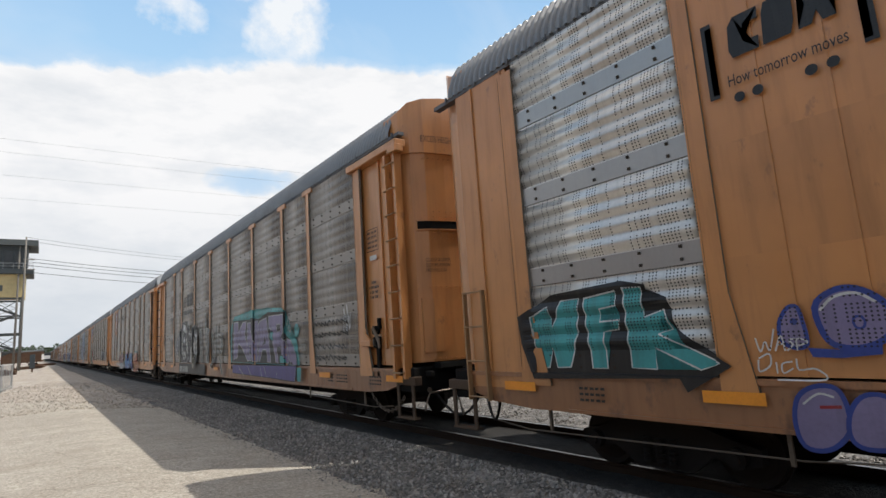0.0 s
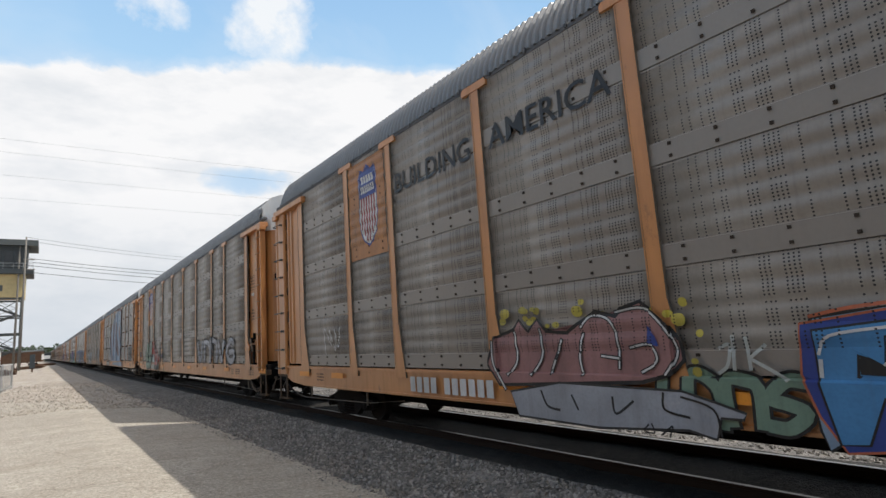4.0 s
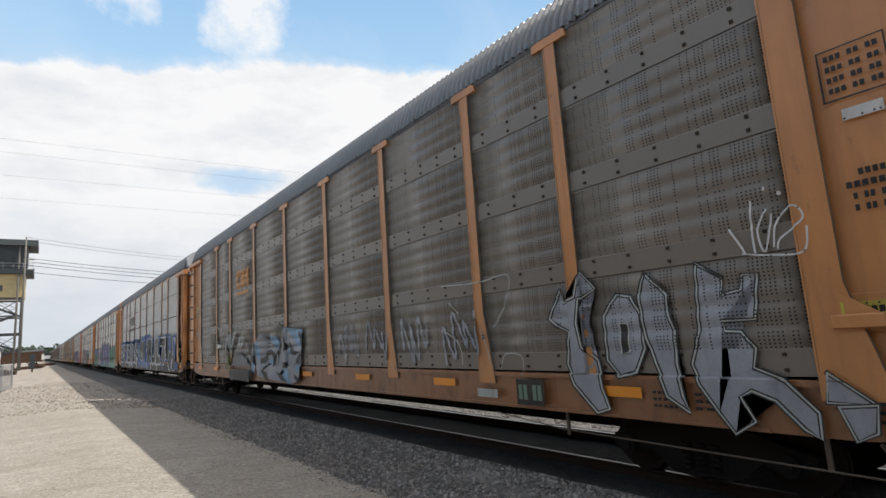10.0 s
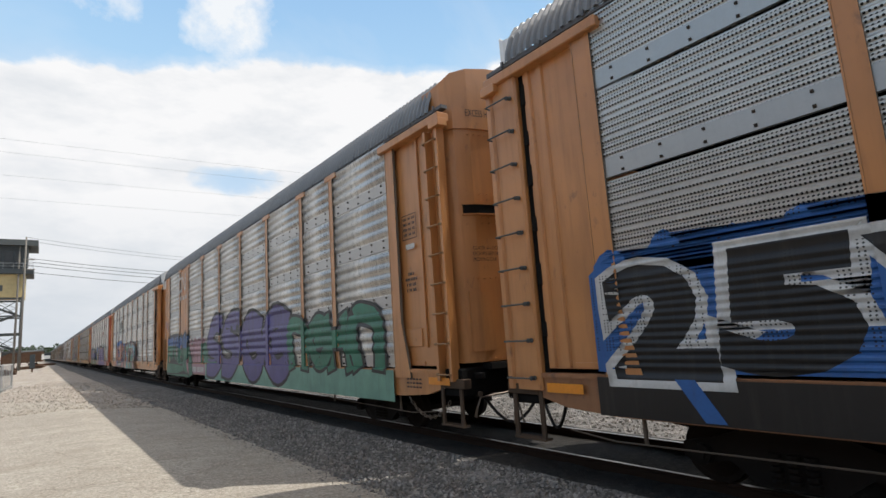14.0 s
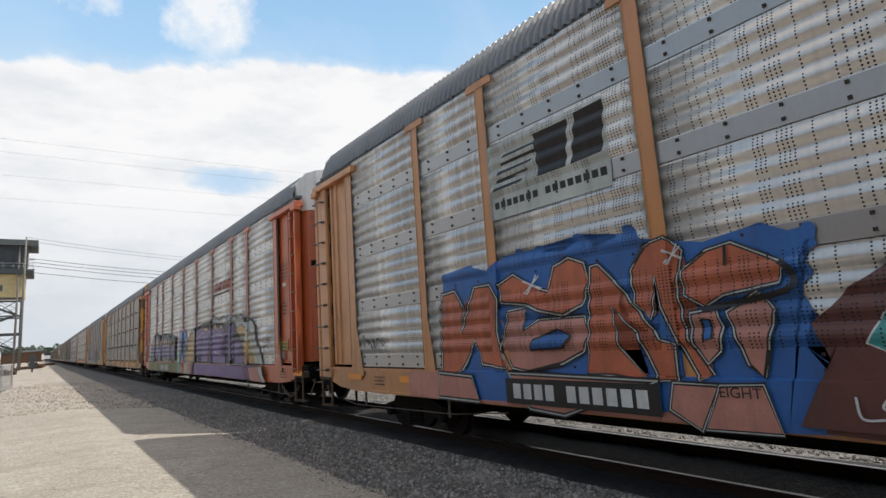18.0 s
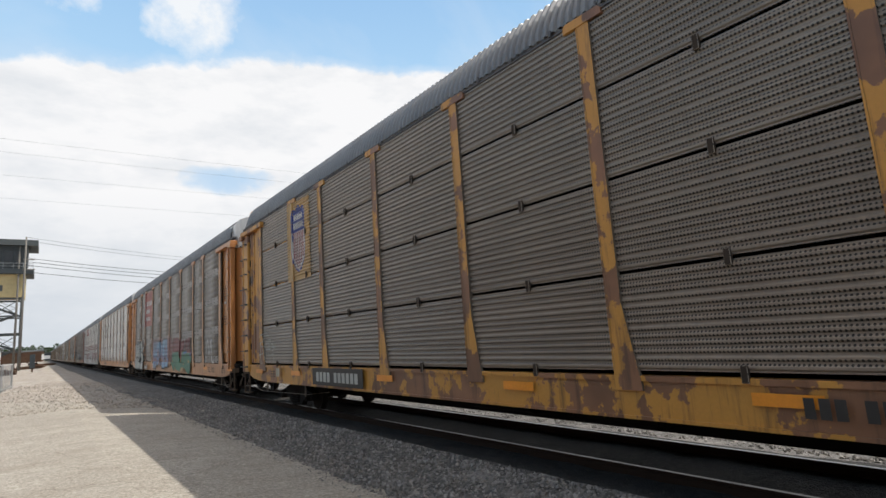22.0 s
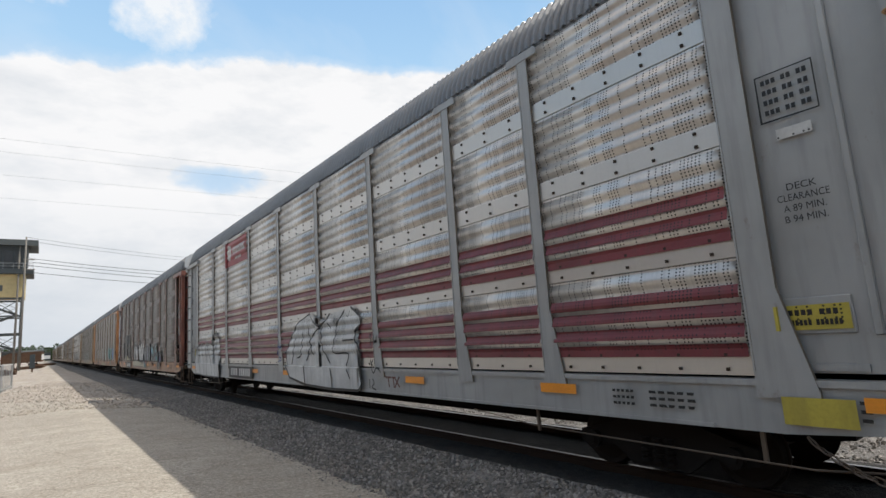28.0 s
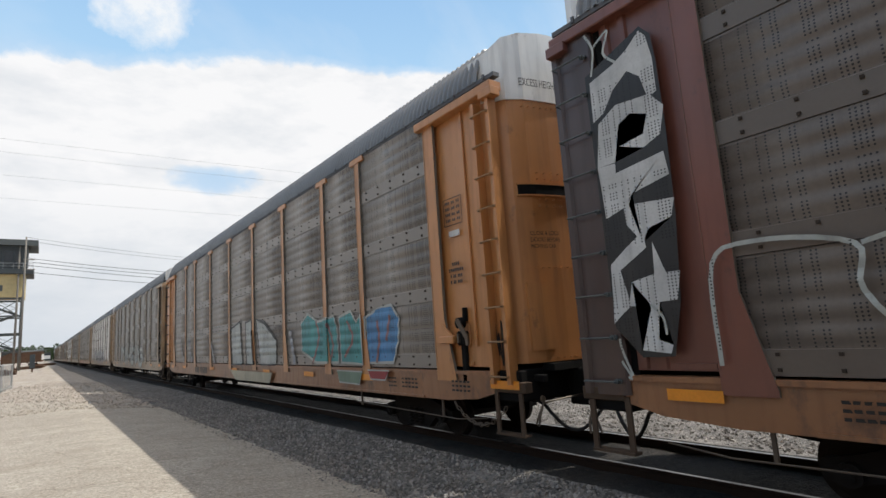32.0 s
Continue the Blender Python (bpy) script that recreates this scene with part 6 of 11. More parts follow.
m.line([(16.23, 1.72), (16.31, 1.45), (16.28, 1.23)], 0.055, "black")
m.line([(16.23, 1.72), (16.31, 1.45), (16.28, 1.23)], 0.025, "white")
m.line([(15.98, 1.45), (15.75, 1.42)], 0.051, "black")
m.line([(15.98, 1.45), (15.75, 1.42)], 0.023, "white")
m.line([(15.58, 1.54), (15.32, 1.57), (15.24, 1.4), (15.46, 1.27)], 0.048, "black")
m.line([(15.58, 1.54), (15.32, 1.57), (15.24, 1.4), (15.46, 1.27)], 0.022, "white")
m.form([(15.34, 1.78), (15.23, 1.66), (15.2, 1.55), (15.36, 1.58)], "navy")
m.form([(17.56, 0.97), (16.65, 1.12), (15.01, 1.09), (14.65, 0.99), (14.39, 0.91), (14.42, 0.85), (14.63, 0.85), (14.7, 0.64), (14.98, 0.7), (16.09, 0.62), (17.43, 0.65)], "silver", "soot", 0.027)
m.line([(16.98, 1), (16.89, 0.82), (16.69, 0.78)], 0.031, "black")
m.line([(16.47, 0.97), (16.39, 0.81)], 0.029, "black")
m.line([(15.87, 0.98), (15.84, 0.8), (15.6, 0.95)], 0.028, "black")
m.line([(15.22, 1.06), (15.22, 0.89), (14.96, 0.83)], 0.026, "black")
m.line([(15.02, 1.03), (14.7, 0.93), (14.65, 0.68)], 0.023, "black")
m.line([(14.57, 1.52), (14.47, 1.55), (14.51, 1.36), (14.6, 1.28)], 0.034, "pale")
m.line([(14.43, 1.63), (14.45, 1.32)], 0.034, "pale")
m.line([(14.31, 1.61), (14.3, 1.32)], 0.033, "pale")
m.line([(14.3, 1.42), (14.15, 1.54)], 0.033, "pale")
m.line([(14.3, 1.42), (14.15, 1.33), (14, 1.23)], 0.033, "pale")
m.form([(13.75, 1.77), (13.48, 1.8), (13.18, 1.83), (13.25, 1.37), (13.45, 1.44), (13.47, 1.27), (13.3, 1.24), (13.31, 0.99), (13.73, 0.96), (13.8, 1.16)], "sky", "black", 0.03)
m.line([(13.75, 1.78), (13.48, 1.83), (13.18, 1.86)], 0.03, "orange")
m.line([(13.7, 1.54), (13.65, 1.64), (13.54, 1.69), (13.39, 1.7)], 0.047, "white")
m.line([(13.72, 1.4), (13.73, 1.27)], 0.032, "white")
m.form([(13.46, 1.42), (13.24, 1.45), (13.27, 1.28), (13.45, 1.29)], "black")
m.form([(13.8, 0.99), (13.5, 0.98), (13.46, 0.86), (13.74, 0.66), (13.79, 0.82)], "steel", "black", 0.022)
m.line([(15.43, 0.72), (15.49, 0.65), (15.37, 0.64), (15.39, 0.73)], 0.017, "black")
m.line([(15.28, 0.63), (15.15, 0.73), (15.19, 0.62)], 0.017, "black")

m = MU[5]
m.form([(5.55, 1.93), (5.32, 2.28), (5.28, 2.12), (5.07, 2.18), (4.97, 2.48), (4.76, 2.25), (5.01, 2.15), (5.08, 1.85), (5.03, 1.55), (4.83, 1.4), (4.79, 1.07), (4.71, 0.84), (4.89, 0.78), (5.21, 1.1), (5.3, 1.35), (5.24, 1.75), (5.42, 1.84)], "silver", "soot", 0.068)
m.line([(5.55, 1.93), (5.32, 2.28), (5.28, 2.12), (5.07, 2.18), (4.97, 2.48), (4.76, 2.25), (5.01, 2.15), (5.08, 1.85), (5.03, 1.55), (4.83, 1.4), (4.79, 1.07), (4.71, 0.84), (4.89, 0.78), (5.21, 1.1), (5.3, 1.35), (5.24, 1.75), (5.42, 1.84), (5.55, 1.93)], 0.024, "pale", False)
m.form([(4.68, 1.92), (4.47, 2.15), (4.29, 2.11), (4.18, 1.89), (4.18, 1.53), (4.32, 1.26), (4.54, 1.21), (4.69, 1.4)], "silver", "soot", 0.063)
m.line([(4.68, 1.92), (4.47, 2.15), (4.29, 2.11), (4.18, 1.89), (4.18, 1.53), (4.32, 1.26), (4.54, 1.21), (4.69, 1.4), (4.68, 1.92)], 0.023, "pale", False)
m.form([(4.18, 2.12), (4.08, 2.35), (3.84, 2.09), (3.86, 1.92), (3.8, 1.7), (3.82, 1.36), (3.78, 1.03), (3.72, 0.87), (3.96, 1.02), (4.06, 1.36), (4.16, 1.71)], "silver", "soot", 0.058)
m.line([(4.18, 2.12), (4.08, 2.35), (3.84, 2.09), (3.86, 1.92), (3.8, 1.7), (3.82, 1.36), (3.78, 1.03), (3.72, 0.87), (3.96, 1.02), (4.06, 1.36), (4.16, 1.71), (4.18, 2.12)], 0.021, "pale", False)
m.form([(3.48, 2.38), (3.23, 2.21), (3.26, 2.03), (3.06, 2.07), (3.04, 2.21), (2.9, 2.2), (2.97, 1.78), (3.29, 1.78), (3.27, 1.68), (3.12, 1.67), (3.01, 1.51), (3.05, 1.33), (2.79, 1.22), (2.56, 0.96), (2.57, 0.74), (2.69, 0.81), (2.89, 1.04), (3.09, 1.12), (3.2, 1.06), (3.09, 0.84), (3.29, 0.71), (3.42, 0.89), (3.59, 1.16), (3.65, 1.36), (3.53, 1.69)], "silver", "soot", 0.051)
m.line([(3.48, 2.38), (3.23, 2.21), (3.26, 2.03), (3.06, 2.07), (3.04, 2.21), (2.9, 2.2), (2.97, 1.78), (3.29, 1.78), (3.27, 1.68), (3.12, 1.67), (3.01, 1.51), (3.05, 1.33), (2.79, 1.22), (2.56, 0.96), (2.57, 0.74), (2.69, 0.81), (2.89, 1.04), (3.09, 1.12), (3.2, 1.06), (3.09, 0.84), (3.29, 0.71), (3.42, 0.89), (3.59, 1.16), (3.65, 1.36), (3.53, 1.69), (3.48, 2.38)], 0.018, "pale", False)
m.form([(2.45, 1.3), (2.14, 1.05), (2.49, 1.05)], "silver", "soot", 0.044)
m.line([(2.45, 1.3), (2.14, 1.05), (2.49, 1.05), (2.45, 1.3)], 0.017, "pale", False)
m.form([(2.41, 1.02), (2.14, 1.05), (2.17, 0.83), (2.32, 0.75)], "silver", "soot", 0.044)
m.line([(2.41, 1.02), (2.14, 1.05), (2.17, 0.83), (2.32, 0.75), (2.41, 1.02)], 0.016, "pale", False)
m.form([(4.46, 1.82), (4.35, 1.81), (4.37, 1.49), (4.48, 1.47)], "soot", "pale", 0.019)
m.line([(3.09, 2.66), (3, 2.48), (2.97, 2.4)], 0.02, "white")
m.line([(2.86, 2.89), (2.88, 2.62), (2.88, 2.4)], 0.019, "white")
m.line([(2.73, 2.78), (2.83, 2.61), (2.79, 2.39), (2.69, 2.73)], 0.018, "white")
m.line([(2.71, 2.43), (2.66, 2.65), (2.5, 2.77), (2.43, 2.64), (2.64, 2.5), (2.68, 2.41)], 0.017, "white")
m.line([(2.99, 2.4), (2.69, 2.35), (2.46, 2.35), (2.41, 2.56)], 0.017, "white")
m.disc(2.72, 2.98, 0.01, 0.02, "white", rough=0.12)
m.disc(2.6, 2.91, 0.02, 0.02, "white", rough=0.12)
m.line([(7.87, 2.61), (6.92, 2.57), (6.24, 2.6), (6.38, 2.15), (6.63, 1.88)], 0.018, "pale")
m.line([(7.68, 2.32), (7.48, 2.14)], 0.02, "pale")
m.line([(7.84, 1.86), (7.49, 1.65), (7.42, 1.33)], 0.019, "pale")
m.line([(6.91, 1.88), (6.75, 1.31)], 0.018, "pale")
m.line([(6.53, 1.28), (6.42, 1.48), (6.1, 1.45), (6.09, 1.2)], 0.017, "pale")
m.plate(7.07, 6.62, 0.86, 0.98, "pale")
m.plate(6.22, 5.71, 0.8, 1.14, "soot")
m.bars(6.19, 5.74, 0.87, 1.07, "sage", (2, 2))
m.form([(18.11, 1.62), (17.76, 1.94), (17.1, 2.2), (16.49, 1.82), (15.89, 1.79), (15.65, 1.52), (15.44, 2.09), (15.13, 2.3), (14.76, 2.13), (14.05, 1.69), (14.17, 0.86), (14.73, 0.77), (17.47, 0.89), (17.7, 1.24)], "silver")
m.form([(17.79, 1.99), (17.36, 1.76), (17.15, 1.35), (17.67, 1.45)], "sky")
m.form([(16.4, 2.09), (15.85, 2.04), (15.53, 1.81), (15.73, 1.57), (15.98, 1.79), (16.22, 1.85)], "sky")
m.form([(15.06, 2.25), (13.97, 2.17), (14.05, 1.69), (14.34, 1.77), (14.7, 2.05)], "sky")
m.form([(14.98, 1.78), (14.61, 1.58), (14.85, 1.51)], "sky")
m.form([(16.56, 1.33), (16.23, 1.44), (16.04, 1.33), (16.25, 1.24)], "sky")
m.form([(14.39, 1.24), (14.11, 1.26), (14.14, 1.09), (14.38, 1.1)], "sky")
m.form([(15.66, 0.87), (15.2, 1.06), (15.38, 1.15), (14.92, 1.16), (14.76, 0.75), (15.06, 0.78)], "sky")
m.form([(18.03, 1.62), (17.7, 1.24), (17.78, 0.95), (18.09, 1.12)], "sky")
m.form([(15.25, 1.6), (15.12, 1.86), (14.82, 1.73), (15.04, 1.66)], "black")
m.form([(14.89, 1.92), (14.48, 1.61), (14.09, 1.59), (14.53, 1.51), (14.74, 1.54)], "black")
m.form([(14.2, 2.13), (14.07, 2.08), (13.96, 1.91), (14, 1.69), (14.12, 1.92)], "black")
m.form([(14.39, 1.34), (14.23, 1.53), (14.02, 1.53), (14.18, 1.37), (14.25, 1.26)], "black")
m.form([(15.39, 1.32), (14.98, 1.33), (14.93, 1.18), (15.3, 1.17)], "black")
m.form([(17.18, 1.1), (16.66, 1.03), (16.42, 0.77), (16.74, 0.79)], "black")
m.form([(15.85, 1.07), (15.4, 0.99), (14.96, 0.79), (15.46, 0.84)], "black")
m.form([(14.48, 1.03), (14.16, 0.93), (14.18, 0.83), (14.47, 0.9)], "black")
m.form([(18.18, 1.65), (17.81, 1.5), (17.67, 1.19), (17.95, 1.34)], "black")
m.line([(17.18, 1.35), (16.77, 1.41), (16.52, 1.58), (16.21, 1.6), (16.05, 1.44), (16.05, 1.27)], 0.156, "black")
m.line([(15.56, 2.4), (15.4, 2.13), (15.4, 1.88), (15.74, 1.56)], 0.12, "black")
m.line([(15.38, 2.27), (15.18, 1.98), (15.09, 1.77)], 0.069, "black")
m.line([(15.77, 1.23), (15.75, 1.48), (15.9, 1.71), (16.28, 1.81), (16.47, 1.79)], 0.087, "black")
m.line([(15.77, 1.23), (15.75, 1.48), (15.9, 1.71), (16.28, 1.81), (16.47, 1.79)], 0.052, "pale")
m.line([(17.17, 1.4), (17.24, 1.75), (17.07, 2.19), (16.77, 1.88), (16.49, 1.82), (16.68, 1.67), (16.94, 1.7)], 0.053, "black")
m.line([(17.17, 1.4), (17.24, 1.75), (17.07, 2.19), (16.77, 1.88), (16.49, 1.82), (16.68, 1.67), (16.94, 1.7)], 0.024, "white")
m.line([(14.91, 1.07), (14.32, 1.5)], 0.053, "pale", False)
m.line([(15.23, 2.19), (15.23, 1.59)], 0.046, "pale", False)

m = MU[7]
m.form([(25.19, 2.54), (24.13, 2.65), (22.95, 2.64), (22.62, 2.44), (22.01, 2.62), (21.68, 2.52), (21.08, 2.74), (20.92, 2.54), (20.46, 2.53), (20.31, 2.36), (20.37, 2.09), (20.17, 1.92), (19.65, 1.17), (19.48, 0.71), (20.16, 0.62), (20.57, 0.72), (22.78, 0.68), (25.41, 0.6)], "black")
m.form([(25.24, 2.1), (23.97, 2.05), (24.17, 1.52), (24.38, 1.33), (24.45, 1.58), (24.76, 1.59), (24.84, 1.3), (25.34, 1.26)], "green")
m.form([(23.75, 2.05), (23.42, 2.04), (23.49, 1.79), (23.36, 1.56), (23.3, 1.4), (23.63, 1.34), (23.8, 1.63)], "green")
m.form([(23.22, 2), (22.78, 1.97), (22.8, 1.55), (22.91, 1.24), (23.16, 1.26), (23.36, 1.56)], "green")
m.form([(22.58, 1.94), (22.17, 1.91), (22.21, 1.81), (21.77, 1.82), (21.61, 1.63), (21.62, 1.4), (21.89, 1.4), (22.1, 1.54), (22.07, 1.3), (21.64, 1.26), (21.59, 1.2), (22.52, 1.15), (22.56, 1.55)], "green")
m.form([(21.64, 1.93), (20.8, 1.89), (20.38, 1.98), (20.11, 1.66), (19.7, 1.07), (19.56, 0.73), (20.16, 0.65), (20.33, 1.07), (20.53, 1.48), (20.96, 1.32), (20.65, 0.78), (21.12, 0.82), (21.27, 1.1), (21.26, 1.57), (21.37, 1.01), (21.57, 1), (21.57, 1.71)], "green")
m.form([(25.34, 1.19), (22.52, 1.12), (21.66, 1.08), (21.3, 0.89), (22.77, 0.73), (23.92, 0.7), (25.4, 0.73)], "green")
m.form([(25.21, 2.44), (24.66, 2.42), (24.2, 2.5), (23.88, 2.41), (23.97, 2.05), (25.24, 2.1)], "blue")
m.form([(23.66, 2.44), (23.32, 2.49), (23.31, 2.24), (23.42, 2.04), (23.75, 2.05)], "blue")
m.form([(23.08, 2.49), (22.89, 2.54), (22.81, 2.35), (22.79, 2.08), (22.8, 1.98), (23.18, 2)], "blue")
m.form([(22.54, 2.27), (22.28, 2.48), (22.04, 2.4), (21.75, 2.38), (21.74, 2.05), (22.14, 2.08), (22.18, 1.91), (22.58, 1.94)], "blue")
m.form([(21.58, 2.41), (21.12, 2.62), (21.11, 2.3), (21.06, 2.12), (20.96, 2.26), (20.94, 2.43), (20.46, 2.43), (20.49, 2.19), (20.77, 2.09), (20.8, 1.89), (21.64, 1.93)], "blue")
m.form([(23.16, 1.89), (23.05, 2.07), (22.99, 1.77), (23.03, 1.45), (23.18, 1.4)], "pink", "black", 0.032)
m.form([(20.85, 1.24), (20.54, 1.43), (20.33, 1.07), (20.22, 0.7), (20.62, 0.9)], "pink", "black", 0.037)
m.form([(22.22, 1.99), (21.97, 2.04), (21.89, 1.99), (22.15, 1.81)], "pink", "black", 0.023)
m.form([(22.17, 1.45), (21.97, 1.59), (21.94, 1.44)], "pink", "black", 0.023)
m.line([(21.16, 2.56), (21.15, 2.35), (21.27, 2.1)], 0.023, "pale")
m.line([(21.57, 2.17), (21.4, 2.25), (21.37, 1.93)], 0.023, "pale")
m.line([(20.93, 2.32), (20.56, 2.38), (20.54, 2.23), (20.76, 2.11)], 0.02, "pale")
m.line([(22.35, 2.43), (22.21, 2.39), (22.28, 2.25), (22.52, 2.17)], 0.025, "pale")
m.line([(21.97, 2.26), (21.75, 2.31)], 0.023, "pale")
m.line([(20.33, 1.82), (20.34, 1.67)], 0.019, "pale")
m.line([(20.15, 1.4), (20.03, 1.08), (19.73, 1.06)], 0.017, "pale")
m.line([(21.51, 1.62), (21.36, 1.29), (21.34, 1.08)], 0.022, "pale")
m.line([(23.07, 2.45), (22.9, 2.46)], 0.027, "pale")
m.line([(23.6, 2.38), (23.37, 2.42)], 0.028, "pale")
m.line([(24.16, 2.4), (23.93, 2.35)], 0.03, "pale")
m.line([(20.77, 0.93), (20.76, 0.73)], 0.019, "pale")
m.line([(19.59, 0.95), (19.57, 0.74)], 0.016, "pale")
m.line([(24.86, 1.14), (24.76, 0.83)], 0.032, "pale")
m.line([(23.04, 1.11), (22.94, 0.77)], 0.026, "pale")
m.line([(22.64, 1.76), (22.51, 1.2)], 0.025, "pale")
m.line([(21.77, 2), (21.68, 1.63), (21.84, 1.35)], 0.023, "pale")
m.line([(21.15, 1.91), (21.29, 1.62)], 0.035, "black")
m.line([(21.26, 1.14), (20.6, 1.52)], 0.032, "black")
m.line([(21.55, 1.92), (21.47, 1.71), (21.32, 1.4)], 0.035, "black")
m.line([(22.53, 1.1), (22.44, 0.76)], 0.04, "black")
m.line([(24.13, 1.1), (23.66, 0.72)], 0.045, "black")
m.line([(20.07, 1.22), (19.86, 0.96)], 0.027, "black")
m.line([(20.71, 1.92), (20.58, 1.13)], 0.032, "black")
m.line([(19.87, 1.56), (19.79, 1.82), (19.7, 1.59)], 0.021, "black")
m.line([(19.83, 1.65), (19.72, 1.68)], 0.021, "black")
m.line([(19.69, 1.42), (19.63, 1.6), (19.59, 1.4), (19.52, 1.63)], 0.02, "black")
m.line([(19.5, 1.37), (19.48, 1.57), (19.36, 1.5), (19.39, 1.4), (19.5, 1.36)], 0.019, "black")
m.line([(19.99, 1.78), (19.95, 1.7)], 0.021, "black")
m.line([(19.92, 1.79), (19.88, 1.67)], 0.021, "black")
m.line([(19.55, 1.74), (19.5, 1.78), (19.46, 1.74), (19.52, 1.69), (19.55, 1.73)], 0.019, "black")
m.line([(19.6, 1.34), (19.39, 1.31)], 0.019, "black")
m.line([(19.47, 2.29), (19.39, 2.14), (19.4, 1.96)], 0.073, "soot")
m.line([(20.06, 2.67), (19.98, 2.5), (20.04, 2.25)], 0.059, "grey")
m.disc(19.5, 2.21, 0.05, 0.06, "sky", rough=0.12)
m.disc(19.56, 2.04, 0.06, 0.08, "sage", rough=0.12)

m = MU[8]
m.form([(21.93, 2.8), (21.27, 2.86), (20.8, 2.73), (20.41, 2.89), (20, 2.89), (19.27, 2.77), (18.95, 2.95), (18.76, 2.74), (18.4, 2.85), (18.23, 2.91), (18.15, 2.75), (17.46, 2.59), (17.21, 2.63), (16.9, 2.68), (16.67, 2.56), (16.49, 2.58), (16.46, 2.39), (16.61, 2.33), (16.52, 2.17), (16.66, 2.01), (16.58, 1.86), (16.67, 1.51), (16.43, 1.3), (16.17, 1.24), (16.23, 0.8), (16.91, 0.76), (17.88, 0.86), (22.16, 0.79)], "blue")
m.disc(20.08, 2.9, 0.07, 0.05, "blue", rough=0.12)
m.disc(19.7, 2.87, 0.08, 0.06, "blue", rough=0.12)
m.disc(19.02, 2.91, 0.08, 0.06, "blue", rough=0.12)
m.disc(21.22, 2.82, 0.08, 0.05, "blue", rough=0.12)
m.disc(21.6, 2.74, 0.11, 0.06, "blue", rough=0.12)
m.disc(18.3, 2.88, 0.08, 0.06, "blue", rough=0.12)
m.disc(16.51, 2.53, 0.06, 0.08, "blue", rough=0.12)
m.form([(16.61, 1.72), (16.43, 1.85), (16.29, 2), (16.14, 2.08), (15.97, 2.03), (16.09, 1.25), (16.5, 1.4)], "brown")
m.form([(16.27, 1.79), (16.03, 1.81), (16.09, 1.37), (16.22, 1.4)], "teal", "black", 0.016)
m.form([(16.57, 0.96), (16.4, 1.11), (16.13, 1.12), (16.19, 0.77), (16.62, 0.79)], "brown")
m.form([(21.97, 2.47), (21.63, 2.5), (21.4, 2.22), (21.49, 1.84), (21.13, 2.51), (20.73, 2.51), (20.58, 2.28), (20.63, 1.81), (20.53, 1.28), (21.06, 1.33), (21.16, 1.7), (21.45, 1.33), (21.68, 1.14), (22.11, 1.19)], "orange", "black", 0.076)
m.line([(21.97, 2.47), (21.63, 2.5), (21.4, 2.22), (21.49, 1.84), (21.13, 2.51), (20.73, 2.51), (20.58, 2.28), (20.63, 1.81), (20.53, 1.28), (21.06, 1.33), (21.16, 1.7), (21.45, 1.33), (21.68, 1.14), (22.11, 1.19), (21.97, 2.47)], 0.023, "pale", False)
m.form([(20.38, 2.09), (20.01, 2.12), (20.13, 1.79), (19.81, 1.94), (19.05, 1.94), (18.96, 1.74), (19.11, 1.5), (19.46, 1.35), (20.09, 1.23), (20.4, 1.28), (20.58, 1.57)], "salmon", "black", 0.065)
m.line([(20.38, 2.09), (20.01, 2.12), (20.13, 1.79), (19.81, 1.94), (19.05, 1.94), (18.96, 1.74), (19.11, 1.5), (19.46, 1.35), (20.09, 1.23), (20.4, 1.28), (20.58, 1.57), (20.38, 2.09)], 0.02, "pale", False)
m.form([(20.55, 2.49), (20.24, 2.6), (19.9, 2.39), (19.6, 2.3), (19.47, 2.61), (19.21, 2.69), (18.97, 2.59), (18.92, 2.33), (19.04, 2.07), (19.38, 1.96), (19.79, 2.05), (20.05, 2.15), (20.5, 2.21)], "orange", "black", 0.065)
m.line([(20.55, 2.49), (20.24, 2.6), (19.9, 2.39), (19.6, 2.3), (19.47, 2.61), (19.21, 2.69), (18.97, 2.59), (18.92, 2.33), (19.04, 2.07), (19.38, 1.96), (19.79, 2.05), (20.05, 2.15), (20.5, 2.21), (20.55, 2.49)], 0.02, "pale", False)
m.form([(18.88, 2.53), (18.76, 2.54), (18.48, 2.24), (18.05, 1.62), (17.87, 1.57), (17.88, 1.19), (18.12, 1.18), (18.34, 1.71), (18.63, 2.01), (18.58, 1.54), (18.24, 1.18), (19.08, 1.25), (18.99, 1.74)], "orange", "black", 0.056)
m.line([(18.88, 2.53), (18.76, 2.54), (18.48, 2.24), (18.05, 1.62), (17.87, 1.57), (17.88, 1.19), (18.12, 1.18), (18.34, 1.71), (18.63, 2.01), (18.58, 1.54), (18.24, 1.18), (19.08, 1.25), (18.99, 1.74), (18.88, 2.53)], 0.018, "pale", False)
m.form([(18.32, 2.41), (18.13, 2.66), (17.85, 2.71), (17.68, 2.54), (17.79, 2.16), (17.73, 1.61), (17.51, 1.26), (17.66, 1.2), (17.83, 1.57), (17.98, 1.96), (18.01, 2.3), (18.12, 1.84), (18.3, 2.03)], "orange", "black", 0.052)
m.line([(18.32, 2.41), (18.13, 2.66), (17.85, 2.71), (17.68, 2.54), (17.79, 2.16), (17.73, 1.61), (17.51, 1.26), (17.66, 1.2), (17.83, 1.57), (17.98, 1.96), (18.01, 2.3), (18.12, 1.84), (18.3, 2.03), (18.32, 2.41)], 0.016, "pale", False)
